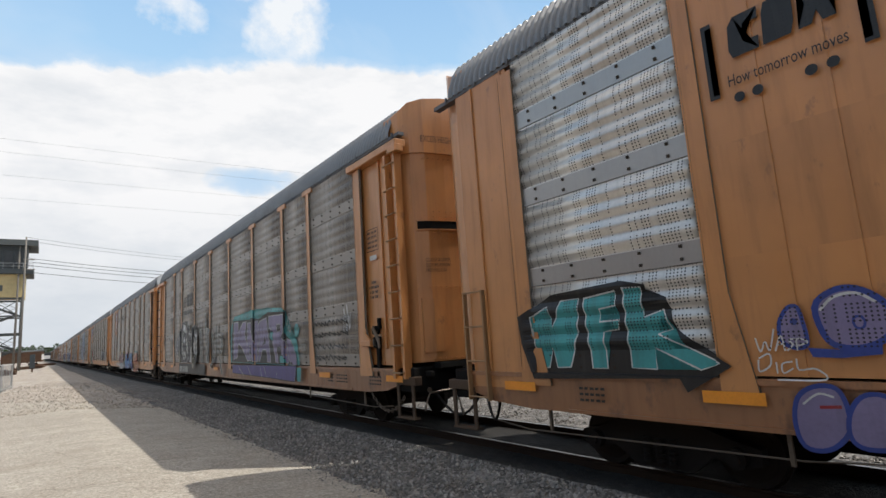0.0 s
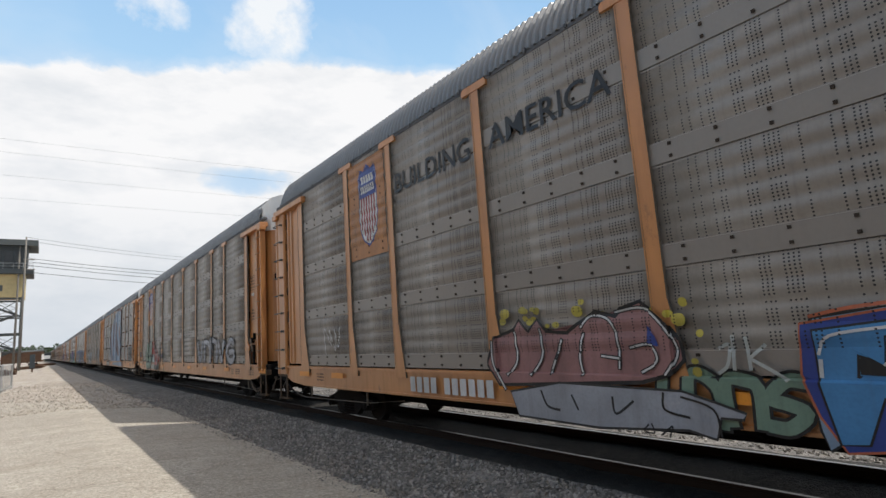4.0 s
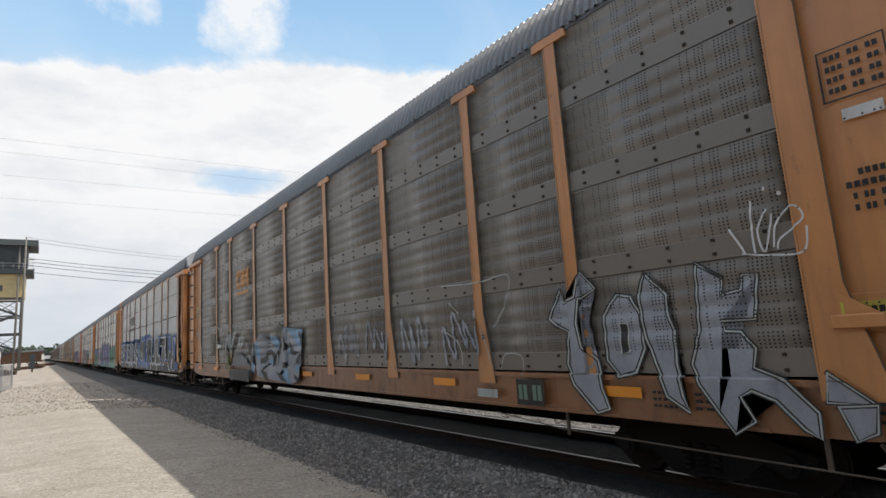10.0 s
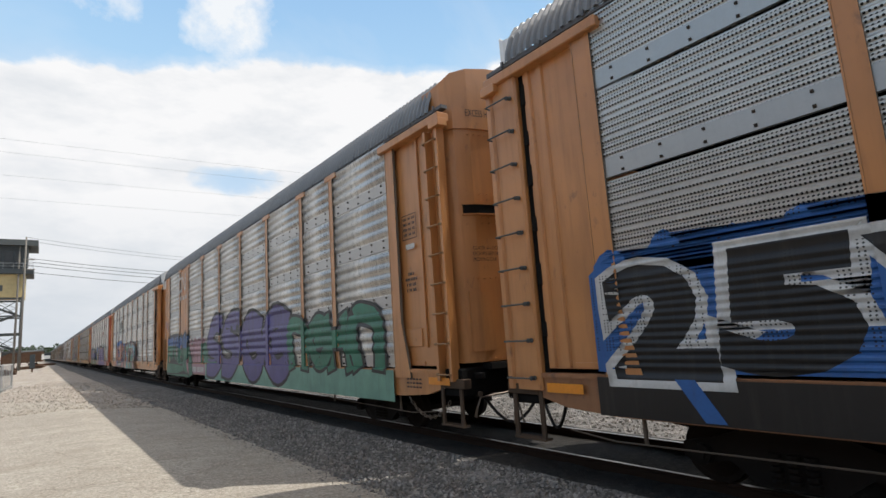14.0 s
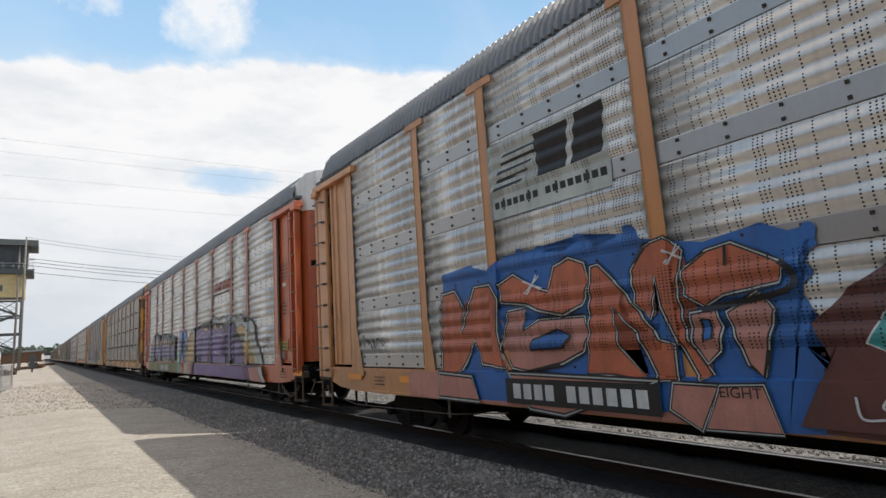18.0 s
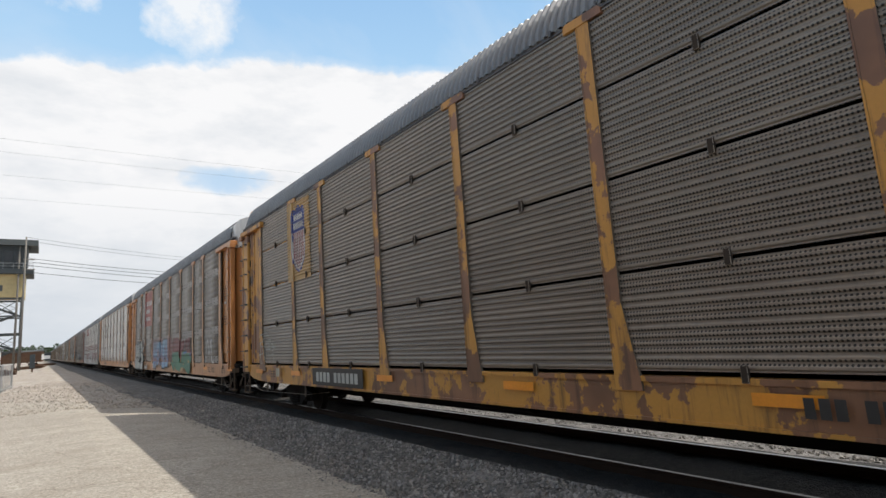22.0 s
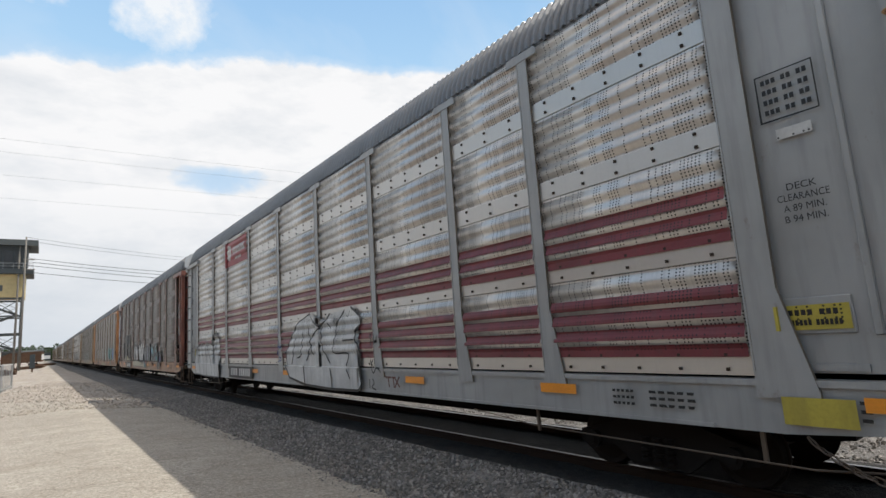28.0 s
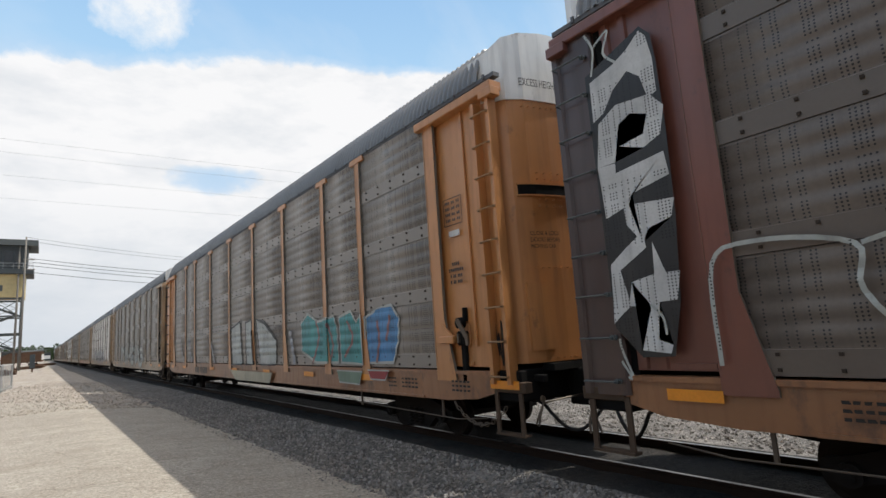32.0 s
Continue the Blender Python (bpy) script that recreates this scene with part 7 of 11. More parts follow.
m.form([(17.72, 2.33), (17.43, 2.5), (17.18, 2.54), (16.74, 2.28), (16.8, 2.1), (17.3, 2.03), (17.52, 1.93), (17.71, 2.07)], "orange", "black", 0.048)
m.line([(17.72, 2.33), (17.43, 2.5), (17.18, 2.54), (16.74, 2.28), (16.8, 2.1), (17.3, 2.03), (17.52, 1.93), (17.71, 2.07), (17.72, 2.33)], 0.015, "pale", False)
m.form([(17.67, 1.88), (17.4, 1.91), (17.36, 1.72), (17.42, 1.48), (17.56, 1.36), (17.69, 1.56)], "salmon", "black", 0.052)
m.line([(17.67, 1.88), (17.4, 1.91), (17.36, 1.72), (17.42, 1.48), (17.56, 1.36), (17.69, 1.56), (17.67, 1.88)], 0.016, "pale", False)
m.form([(17.3, 1.87), (16.99, 2.04), (16.86, 1.86), (16.96, 1.55), (17.04, 1.24), (17.17, 1.36), (17.24, 1.59)], "salmon", "black", 0.048)
m.line([(17.3, 1.87), (16.99, 2.04), (16.86, 1.86), (16.96, 1.55), (17.04, 1.24), (17.17, 1.36), (17.24, 1.59), (17.3, 1.87)], 0.015, "pale", False)
m.form([(17.95, 1.17), (17.46, 1.16), (17.69, 0.7), (18.02, 0.89)], "salmon", "black", 0.052)
m.line([(17.95, 1.17), (17.46, 1.16), (17.69, 0.7), (18.02, 0.89), (17.95, 1.17)], 0.016, "pale", False)
m.form([(17.46, 1.16), (17.05, 1.18), (16.94, 0.74), (17.65, 0.72)], "salmon", "black", 0.048)
m.line([(17.46, 1.16), (17.05, 1.18), (16.94, 0.74), (17.65, 0.72), (17.46, 1.16)], 0.015, "pale", False)
m.form([(20.45, 1.22), (18.12, 1.18), (19.47, 0.71), (20.07, 0.75)], "salmon", "black", 0.067)
m.line([(20.45, 1.22), (18.12, 1.18), (19.47, 0.71), (20.07, 0.75), (20.45, 1.22)], 0.021, "pale", False)
m.form([(22.11, 1.19), (21.27, 1.15), (21.12, 0.78), (22.16, 0.79)], "salmon", "black", 0.078)
m.line([(22.11, 1.19), (21.27, 1.15), (21.12, 0.78), (22.16, 0.79), (22.11, 1.19)], 0.024, "pale", False)
m.form([(17.55, 1.81), (17.47, 1.8), (17.47, 1.62), (17.56, 1.59)], "blue", "black", 0.024)
m.form([(19.92, 1.67), (19.47, 1.79), (19.28, 1.7), (19.43, 1.55), (20.01, 1.53)], "blue", "black", 0.03)
m.line([(16.75, 2.28), (16.69, 2.19), (16.75, 2.02), (17.52, 1.91)], 0.059, "black")
m.line([(17.23, 2.51), (17.25, 2.33)], 0.032, "black", False)
m.line([(20.02, 2.47), (19.7, 2.35)], 0.021, "white", False)
m.line([(19.77, 2.53), (19.95, 2.29)], 0.022, "white", False)
m.line([(20, 2.31), (19.73, 2.51)], 0.022, "white", False)
m.line([(19.72, 2.34), (20.01, 2.48)], 0.022, "white", False)
m.line([(17.87, 2.56), (17.68, 2.46)], 0.017, "white", False)
m.line([(17.72, 2.61), (17.84, 2.41)], 0.017, "white", False)
m.line([(17.86, 2.43), (17.69, 2.58)], 0.017, "white", False)
m.line([(17.69, 2.45), (17.86, 2.57)], 0.017, "white", False)
m.plate(20.5, 18.1, 0.81, 1.15, "black")
m.bars(20.38, 18.22, 0.88, 1.08, "white", (4, 6))
m.text("EIGHT", 17.46, 17.07, 1.05, 1.15, "black", "sprayed_tag")

m = MU[9]
m.form([(14.91, 0.74), (14.92, 0.97), (14.68, 1.16), (14.64, 1.43), (14.3, 1.55), (14.17, 1.75), (14.12, 2.1), (13.95, 2.39), (13.57, 2.64), (12.8, 2.72), (12.85, 2.39), (13.48, 2.41), (13.77, 2.19), (13.92, 1.84), (14, 1.6), (14.03, 1.45), (14.23, 1.35), (14.39, 1.25), (14.44, 1.12), (14.56, 0.75)], "pale", "black", 0.018)
m.form([(14.55, 0.75), (14.43, 1.2), (14.07, 1.4), (14, 1.6), (13.9, 1.96), (13.72, 2.25), (13.48, 2.41), (13.18, 2.43), (12.84, 2.43), (12.89, 2.14), (13.22, 2.16), (13.41, 2.05), (13.57, 1.81), (13.73, 1.59), (13.76, 1.31), (14.06, 1.14), (14.15, 0.75)], "cream", "black", 0.018)
m.form([(13.73, 1.59), (13.56, 1.84), (13.43, 2.03), (13.22, 2.15), (12.89, 2.13), (12.98, 1.57), (13.31, 1.58), (13.46, 1.49), (13.51, 1.38), (13.54, 1.12), (13.75, 1.02), (13.83, 0.75), (14.14, 0.74), (14.08, 1.11), (13.8, 1.24), (13.75, 1.36)], "gold", "black", 0.019)
m.form([(13.47, 1.47), (13.22, 1.55), (12.97, 1.59), (13.04, 1.18), (13.26, 1.17), (13.3, 0.92), (13.45, 0.76), (13.82, 0.74), (13.79, 0.94), (13.56, 1.09)], "salmon", "black", 0.018)
m.form([(13.21, 1.17), (13.03, 1.2), (12.94, 1.17), (13, 0.75), (13.47, 0.74), (13.3, 0.92), (13.26, 1.11)], "plum", "black", 0.016)
m.form([(13.04, 1.57), (12.99, 1.88), (12.9, 2.04), (12.76, 2.04), (12.89, 1.21), (13.04, 1.26)], "lilac", "black", 0.024)
m.form([(15.69, 1.14), (15.19, 1.16), (14.92, 0.97), (14.91, 0.75), (15.6, 0.74), (15.66, 0.95)], "orange")
m.form([(16, 1.85), (15.81, 1.84), (15.7, 1.46), (15.69, 1.16), (15.65, 0.76), (16.23, 0.74), (16.1, 1.15)], "teal")

m = MU[3]
m.form([(23.2, 2.31), (22.89, 2.47), (22.66, 2.33), (22.37, 2.39), (22.18, 2.19), (22.02, 2.28), (21.82, 2.49), (21.65, 2.37), (21.43, 2.5), (21.19, 2.32), (21.41, 0.87), (21.89, 0.79), (22.72, 0.74), (23.21, 0.9), (23.34, 1.27)], "black")
m.form([(23.7, 1.63), (23.61, 1.88), (23.39, 1.97), (23.21, 1.9), (23.14, 1.68), (23.23, 1.4), (23.37, 1.25), (23.58, 1.31)], "sage", "black", 0.054, smooth=True)
m.form([(23.16, 2.18), (23.04, 2.38), (22.88, 2.42), (22.74, 2.3), (22.71, 2.09), (22.74, 1.89), (22.94, 1.82), (23, 1.69), (23.11, 1.78)], "sage", "black", 0.052, smooth=True)
m.form([(22.66, 2.25), (22.53, 2.36), (22.38, 2.33), (22.29, 2.16), (22.23, 1.85), (22.19, 1.62), (22.31, 1.51), (22.48, 1.63), (22.6, 1.84)], "sage", "black", 0.048, smooth=True)
m.form([(22.24, 2.08), (22.19, 2.19), (22.17, 1.96), (22.06, 2.04), (22.01, 1.69), (22.16, 1.6)], "sage", "black", 0.048, smooth=True)
m.form([(22.01, 2.2), (21.94, 2.38), (21.8, 2.45), (21.69, 2.36), (21.63, 2.12), (21.61, 1.7), (21.88, 1.67), (22.03, 1.76)], "sage", "black", 0.043, smooth=True)
m.form([(21.61, 2.36), (21.52, 2.47), (21.38, 2.46), (21.29, 2.34), (21.26, 1.85), (21.27, 1.75), (21.61, 1.68), (21.62, 1.98)], "sage", "black", 0.041, smooth=True)
m.form([(23.23, 1.36), (23.02, 1.57), (22.83, 1.4), (22.65, 1.52), (22.59, 1.68), (22.45, 1.59), (22.37, 1.33), (22.37, 1.25), (23.23, 1.23)], "sage", "black", 0.05, smooth=True)
m.form([(22.95, 1.73), (22.81, 1.83), (22.65, 1.78), (22.61, 1.56), (22.82, 1.46), (22.99, 1.5)], "sage", "black", 0.052, smooth=True)
m.form([(22.35, 1.25), (22.19, 1.51), (21.96, 1.6), (21.72, 1.54), (21.6, 1.37), (21.59, 1.24)], "sage", "black", 0.043, smooth=True)
m.form([(23.24, 1.19), (22.38, 1.18), (22.43, 0.95), (22.6, 0.82), (22.91, 0.82), (23.15, 0.96)], "sage", "black", 0.05, smooth=True)
m.form([(22.34, 1.18), (21.59, 1.17), (21.69, 0.91), (21.89, 0.82), (22.16, 0.9), (22.31, 1.03)], "sage", "black", 0.043, smooth=True)
m.form([(21.53, 1.14), (21.29, 1.15), (21.32, 0.94), (21.46, 0.99)], "sage", "black", 0.039, smooth=True)
m.form([(21.62, 1.64), (21.33, 1.37), (21.35, 1.23), (21.58, 1.24), (21.61, 1.47)], "sage", "black", 0.039, smooth=True)
m.line([(22.87, 2.36), (22.75, 2.26), (22.72, 2.09)], 0.016, "pale")
m.line([(22.49, 2.34), (22.33, 2.26), (22.28, 2.1)], 0.015, "pale")
m.line([(23.05, 2.34), (22.9, 2.4)], 0.017, "pale")
m.line([(23.59, 1.85), (23.4, 1.94), (23.25, 1.91)], 0.017, "pale")
m.line([(22.38, 1.29), (22.45, 0.95), (22.58, 0.84)], 0.015, "pale")
m.line([(21.6, 1.21), (21.7, 0.92), (21.87, 0.84)], 0.013, "pale")
m.line([(21.63, 1.37), (21.72, 1.52), (21.9, 1.58)], 0.013, "pale")
m.line([(21.79, 1.96), (21.79, 1.78), (21.72, 1.71), (21.68, 1.81), (21.7, 1.93)], 0.03, "black")
m.form([(22.91, 1.44), (22.61, 1.52), (22.8, 1.36), (22.77, 1.2)], "black")
m.line([(26.23, 4.39), (26.16, 4.1), (25.96, 4.18), (26.05, 3.81), (25.78, 4.07)], 0.044, "soot")
m.line([(25.75, 3.93), (25.93, 3.59), (26.23, 3.14)], 0.043, "soot")
m.line([(26.06, 3.3), (25.77, 3.37)], 0.042, "soot")
m.line([(26.32, 2.32), (26.3, 2.07)], 0.043, "soot")
m.line([(26.33, 2.29), (26.15, 2.18), (26.3, 2.07)], 0.043, "soot")
m.line([(26.09, 2.24), (26.04, 2.05), (25.95, 2.29), (25.82, 2.22), (25.72, 2.33)], 0.042, "soot")
m.line([(26.57, 2.31), (25.74, 2.18)], 0.041, "soot")
m.plate(26.2, 25.73, 1.9, 2.11, "yellow")
m.bars(26.18, 25.75, 1.94, 2.07, "black", (3, 3))
m.disc(25.55, 1.68, 0.28, 0.19, "steel", rough=0.12)

m = MU[6]
m.form([(14.4, 2.68), (14.14, 2.95), (13.72, 2.9), (13.43, 2.8), (13.07, 2.96), (12.7, 2.84), (12.34, 2.89), (12.05, 2.94), (11.64, 2.81), (11.5, 2.71), (11.33, 2.91), (11.04, 2.96), (10.8, 2.88), (10.62, 2.72), (10.33, 2.79), (10.59, 1.12), (11.26, 0.84), (12.6, 0.84), (13.46, 0.96), (15.55, 1.09), (15.77, 2.54), (15.01, 2.52), (14.85, 2.38)], "blue")
m.form([(15.04, 2.22), (14.57, 2.64), (13.76, 2.56), (13.42, 1.3), (14.9, 1.28), (15.2, 1.69)], "white")
m.form([(14.96, 2.21), (14.49, 2.58), (13.83, 2.54), (13.81, 2.17), (13.69, 2.06), (13.63, 1.35), (14.81, 1.34), (15.04, 1.69)], "black")
m.form([(14.32, 1.99), (14.15, 1.98), (14.05, 1.66), (14.17, 1.45), (14.32, 1.56)], "white", "blue", 0.027)
m.form([(13.77, 2.56), (12.37, 2.63), (12.37, 2.04), (13.03, 2.05), (12.99, 1.91), (12.57, 1.91), (12.37, 1.98), (12.4, 1.44), (12.56, 1.1), (12.62, 1.18), (12.87, 1.22), (12.94, 1.49), (12.63, 1.49), (12.63, 1.31), (13.39, 1.3), (13.53, 2.1), (13.75, 2.11)], "white")
m.form([(13.68, 2.55), (12.35, 2.58), (12.38, 2.07), (13.02, 2.09), (13, 1.89), (12.6, 1.89), (12.6, 1.5), (12.91, 1.47), (12.86, 1.32), (13.36, 1.31), (13.49, 2.09), (13.7, 2.12)], "black")
m.form([(12.58, 1.53), (12.48, 1.72), (12.4, 1.68), (12.53, 1.31), (12.63, 1.4)], "black", "white", 0.017)
m.form([(12.2, 2.37), (12.01, 2.56), (11.68, 2.55), (11.59, 2.65), (11.42, 2.5), (11.19, 2.65), (10.77, 2.68), (10.38, 2.52), (10.51, 1.69), (10.57, 1.8), (10.49, 1.81), (10.56, 1.31), (11.61, 1.23), (11.73, 1.67), (11.69, 2.1), (11.94, 2.17), (11.85, 1.92), (12.08, 1.79), (12.21, 2.12)], "white")
m.form([(12.13, 2.36), (11.97, 2.53), (11.72, 2.53), (12.01, 1.99), (12.14, 2.11)], "black")
m.form([(11.82, 2.16), (11.54, 2.58), (11.44, 2.5), (11.13, 2.6), (10.77, 2.64), (10.38, 2.5), (10.47, 1.91), (10.67, 1.81), (10.76, 1.97), (10.91, 2.06), (11, 1.92), (10.97, 1.64), (10.85, 1.4), (10.71, 1.37), (10.53, 1.5), (10.58, 1.18), (11.58, 1.21), (11.67, 1.59), (11.69, 2.12)], "black")
m.form([(10.98, 1.85), (10.9, 1.81), (10.82, 1.47), (10.88, 1.49)], "blue")
m.line([(12.3, 1.84), (12.24, 1.57), (11.95, 1.66), (11.92, 1.2), (11.81, 0.9)], 0.032, "yellow", False)
m.line([(12.47, 1.1), (12.4, 0.92), (12.31, 1.09)], 0.021, "yellow")
m.line([(12.27, 1.07), (12.27, 0.91)], 0.021, "yellow")
m.line([(12.14, 1.1), (12.2, 0.95), (12.06, 1.04), (12.06, 0.92)], 0.02, "yellow")
m.line([(11.97, 1.12), (11.96, 0.89), (11.77, 1), (11.79, 0.87)], 0.019, "yellow")
m.form([(15.17, 1.22), (14.87, 1.23), (14.54, 0.85), (15.17, 0.87)], "blue", "white", 0.022)
m.form([(13.41, 1.23), (13.22, 0.86), (13.48, 0.86)], "white")
m.form([(12.8, 1.2), (12.67, 1.2), (12.53, 0.83), (12.65, 0.84)], "white")
m.form([(11.72, 1.21), (11.51, 1.2), (11.25, 0.84), (11.49, 0.84)], "white")
m.form([(16.41, 2.66), (16.03, 2.56), (15.84, 1.96), (15.42, 1.76), (15.38, 1.34), (16.56, 1.33)], "black", "white", 0.03)
m.form([(16.36, 2.06), (16.14, 2.08), (16.19, 1.85), (16.36, 1.89)], "white")
m.line([(16.5, 1.86), (15.84, 1.89), (15.47, 1.73)], 0.038, "white")
m.form([(16.53, 1.56), (15.84, 1.52), (15.91, 1.36), (16.56, 1.34)], "white")

m = MU[9]
m.form([(6.54, 2.81), (6.25, 2.87), (6.05, 2.74), (5.87, 2.89), (5.53, 2.84), (5.19, 2.61), (4.63, 2.64), (4.35, 2.43), (4.2, 1.92), (3.88, 1.75), (3.72, 1.5), (3.6, 1.25), (6.72, 1.19)], "pale", "black", 0.028)
m.form([(6.37, 2.32), (5.98, 2.41), (5.71, 2.57), (5.27, 2.33), (4.68, 2.29), (4.45, 1.94), (4.31, 1.61), (3.94, 1.27), (5.68, 1.21), (6.01, 1.71)], "cream", "black", 0.027)
m.form([(6.27, 2.18), (5.95, 2.25), (5.61, 2.16), (5.44, 2), (4.88, 1.96), (4.68, 1.67), (4.32, 1.27), (5.58, 1.21), (5.62, 1.7)], "gold", "black", 0.028)
m.form([(5.52, 1.61), (5.13, 1.63), (4.97, 1.23), (5.49, 1.22)], "salmon", "black", 0.028)
m.form([(6.57, 2.54), (6.31, 2.38), (6.34, 2.11), (5.96, 2.19), (5.58, 2), (5.52, 1.64), (5.58, 1.24), (6.71, 1.26)], "violet", "black", 0.049)
m.line([(6.56, 2.13), (6.49, 1.72), (6.2, 1.84), (6.03, 1.58)], 0.091, "black")
m.line([(6.45, 1.59), (6.16, 1.33)], 0.089, "black")
m.line([(5.88, 1.96), (5.75, 1.39)], 0.086, "black")
m.line([(6.18, 2.1), (6.1, 1.84), (5.75, 1.83)], 0.089, "black")
m.line([(6.51, 2.06), (6.3, 1.91), (6.4, 1.59)], 0.039, "silver")
m.line([(6, 1.84), (5.83, 1.58)], 0.038, "silver")
m.form([(5.59, 1.15), (4.94, 1.16), (4.68, 0.75), (5.2, 0.77), (5.44, 0.92)], "plum", "black", 0.028)
m.form([(4.94, 1.16), (3.96, 1.17), (3.61, 0.73), (4.15, 0.73), (4.72, 0.74)], "salmon", "black", 0.019)
m.form([(3.96, 1.17), (3.63, 1.18), (3.5, 0.92), (3.24, 0.72), (3.61, 0.73), (3.91, 1.02)], "pale", "black", 0.018)

m = MU[11]
m.form([(11.81, 1.22), (11.49, 1.69), (10.13, 1.75), (8.26, 1.75), (7.39, 1.64), (7.29, 1.54), (7.26, 1.3), (7.34, 0.84), (7.58, 0.75), (8.1, 0.81), (8.23, 0.91), (9.16, 1.01), (9.55, 0.8), (10.44, 0.89), (11.18, 0.84)], "green")
m.form([(7.4, 1.57), (7.29, 1.74), (7.18, 1.81), (7.18, 1.73), (7.28, 1.57), (7.44, 1.49)], "navy")
m.form([(7.64, 1.61), (7.39, 1.64), (7.41, 1.54), (7.59, 1.51)], "navy")
m.form([(8.96, 1.72), (8.26, 1.77), (8.19, 1.69), (8.88, 1.61)], "blue")
m.form([(11.6, 2.23), (11.31, 2.44), (10.86, 2.42), (10.69, 2.26), (10.04, 2.43), (9.87, 2.29), (9.94, 1.74), (11.48, 1.77), (11.63, 1.99)], "maroon")
m.form([(9.94, 2.24), (9.4, 2.33), (9.26, 2.17), (8.79, 2.31), (8.67, 2.16), (8.85, 1.83), (9.27, 1.67), (9.31, 1.4), (9.52, 1.4), (9.48, 1.72), (9.94, 1.74)], "maroon")
m.form([(8.49, 2.26), (8.21, 2.37), (8.06, 2.31), (8.09, 2.02), (8.18, 1.79), (8.46, 1.83), (8.38, 2.09)], "maroon")
m.form([(8.02, 2.33), (7.92, 2.29), (7.72, 2.4), (7.53, 2.33), (7.51, 2.14), (7.57, 1.86), (7.36, 1.83), (7.28, 1.87), (7.36, 1.67), (8.19, 1.69), (8.1, 1.78)], "maroon")
m.line([(11.34, 2.21), (11.07, 2.36), (10.8, 2), (10.53, 1.82)], 0.033, "rose")
m.line([(10.7, 2.21), (10.26, 2.27), (10.06, 1.85)], 0.031, "rose")
m.line([(9.43, 2.05), (9.42, 1.72)], 0.028, "rose")
m.line([(9.13, 1.98), (8.95, 1.79)], 0.026, "rose")
m.line([(7.82, 1.73), (7.85, 2.03), (7.76, 2.17), (7.68, 2.02), (7.76, 1.73)], 0.022, "rose")
m.line([(9.76, 2.18), (9.56, 1.96)], 0.029, "rose")
m.form([(7.91, 2.08), (7.79, 2.17), (7.68, 2.13), (7.7, 1.87), (7.88, 1.81)], "soot")
m.form([(9.03, 1.23), (8.92, 1.36), (8.99, 1.19)], "gold")
m.form([(8.73, 1.13), (8.57, 1.32), (8.6, 1.12)], "gold")
m.form([(7.9, 1.34), (7.6, 1.33), (7.67, 1.21), (7.87, 1.22)], "gold")
m.form([(10.83, 0.92), (10.7, 1.05), (10.45, 0.84)], "gold")
m.form([(9.53, 0.78), (9.16, 1.01), (8.38, 0.97), (8.31, 0.88), (8.81, 0.86)], "gold")
m.form([(11.53, 1.37), (11.33, 1.23), (11.46, 1.22)], "gold")
m.line([(8.92, 1.02), (8.81, 0.86)], 0.032, "brick")
m.line([(8.7, 0.99), (8.81, 0.86)], 0.032, "brick")
m.line([(8.62, 1), (8.6, 0.86), (8.53, 1)], 0.032, "brick")
m.line([(8.47, 0.87), (8.37, 1.01)], 0.032, "brick")
m.form([(24.86, 2.3), (24.34, 2.47), (23.51, 2.59), (23.23, 2.61), (23.08, 2.32), (22.62, 2.56), (22.29, 2.54), (21.97, 2.66), (21.72, 2.46), (21.56, 2.03), (21.33, 2.25), (21.02, 2.17), (21.01, 1.81), (21.27, 1.7), (21.2, 1.19), (21.26, 0.75), (22.06, 0.74), (22.86, 0.71), (24.63, 0.78), (24.99, 1.2)], "soot")
m.form([(24.72, 2.22), (24.44, 2.42), (24.11, 2.36), (24.05, 2.11), (24.07, 1.57), (24.89, 1.2), (24.92, 1.39), (24.62, 1.71)], "pale", "black", 0.058, smooth=True)
m.form([(23.96, 2.1), (23.81, 2.3), (23.54, 2.36), (23.51, 1.96), (23.52, 1.56), (23.98, 1.57)], "pale", "black", 0.057, smooth=True)
m.form([(23.46, 2.41), (23.28, 2.51), (23.19, 2.33), (23.14, 1.29), (23.32, 1.29), (23.48, 1.9)], "pale", "black", 0.053, smooth=True)
m.form([(22.62, 2.27), (22.56, 2.47), (22.4, 2.46), (22.33, 2.24), (22.39, 2.02), (22.62, 2.04)], "pale", "black", 0.05, smooth=True)
m.form([(22.62, 2.01), (22.34, 1.99), (22.27, 1.59), (22.44, 1.45), (22.39, 1.11), (22.72, 1.24)], "pale", "black", 0.05, smooth=True)
m.form([(22.26, 2.39), (22.1, 2.59), (21.87, 2.54), (21.71, 2.32), (21.66, 1.99), (21.69, 1.85), (21.99, 1.87), (21.86, 1.82), (21.46, 1.71), (21.3, 1.49), (21.25, 1.19), (22.12, 1.16), (22.14, 1.4), (22.21, 1.59), (22.21, 1.98)], "pale", "black", 0.047, smooth=True)
m.form([(21.49, 2.02), (21.37, 2.19), (21.15, 2.19), (21.03, 2.07), (21.03, 1.9), (21.11, 1.8), (21.34, 1.86)], "pale", "black", 0.043, smooth=True)
m.form([(24.53, 1.21), (24.36, 1.49), (24.04, 1.45), (23.9, 1.16), (23.95, 0.79), (24.48, 0.82)], "pale", "black", 0.058, smooth=True)
m.form([(23.82, 1.14), (23.82, 1.45), (23.61, 1.51), (23.35, 1.34), (23.29, 0.91), (23.17, 0.76), (23.82, 0.77)], "pale", "black", 0.055, smooth=True)
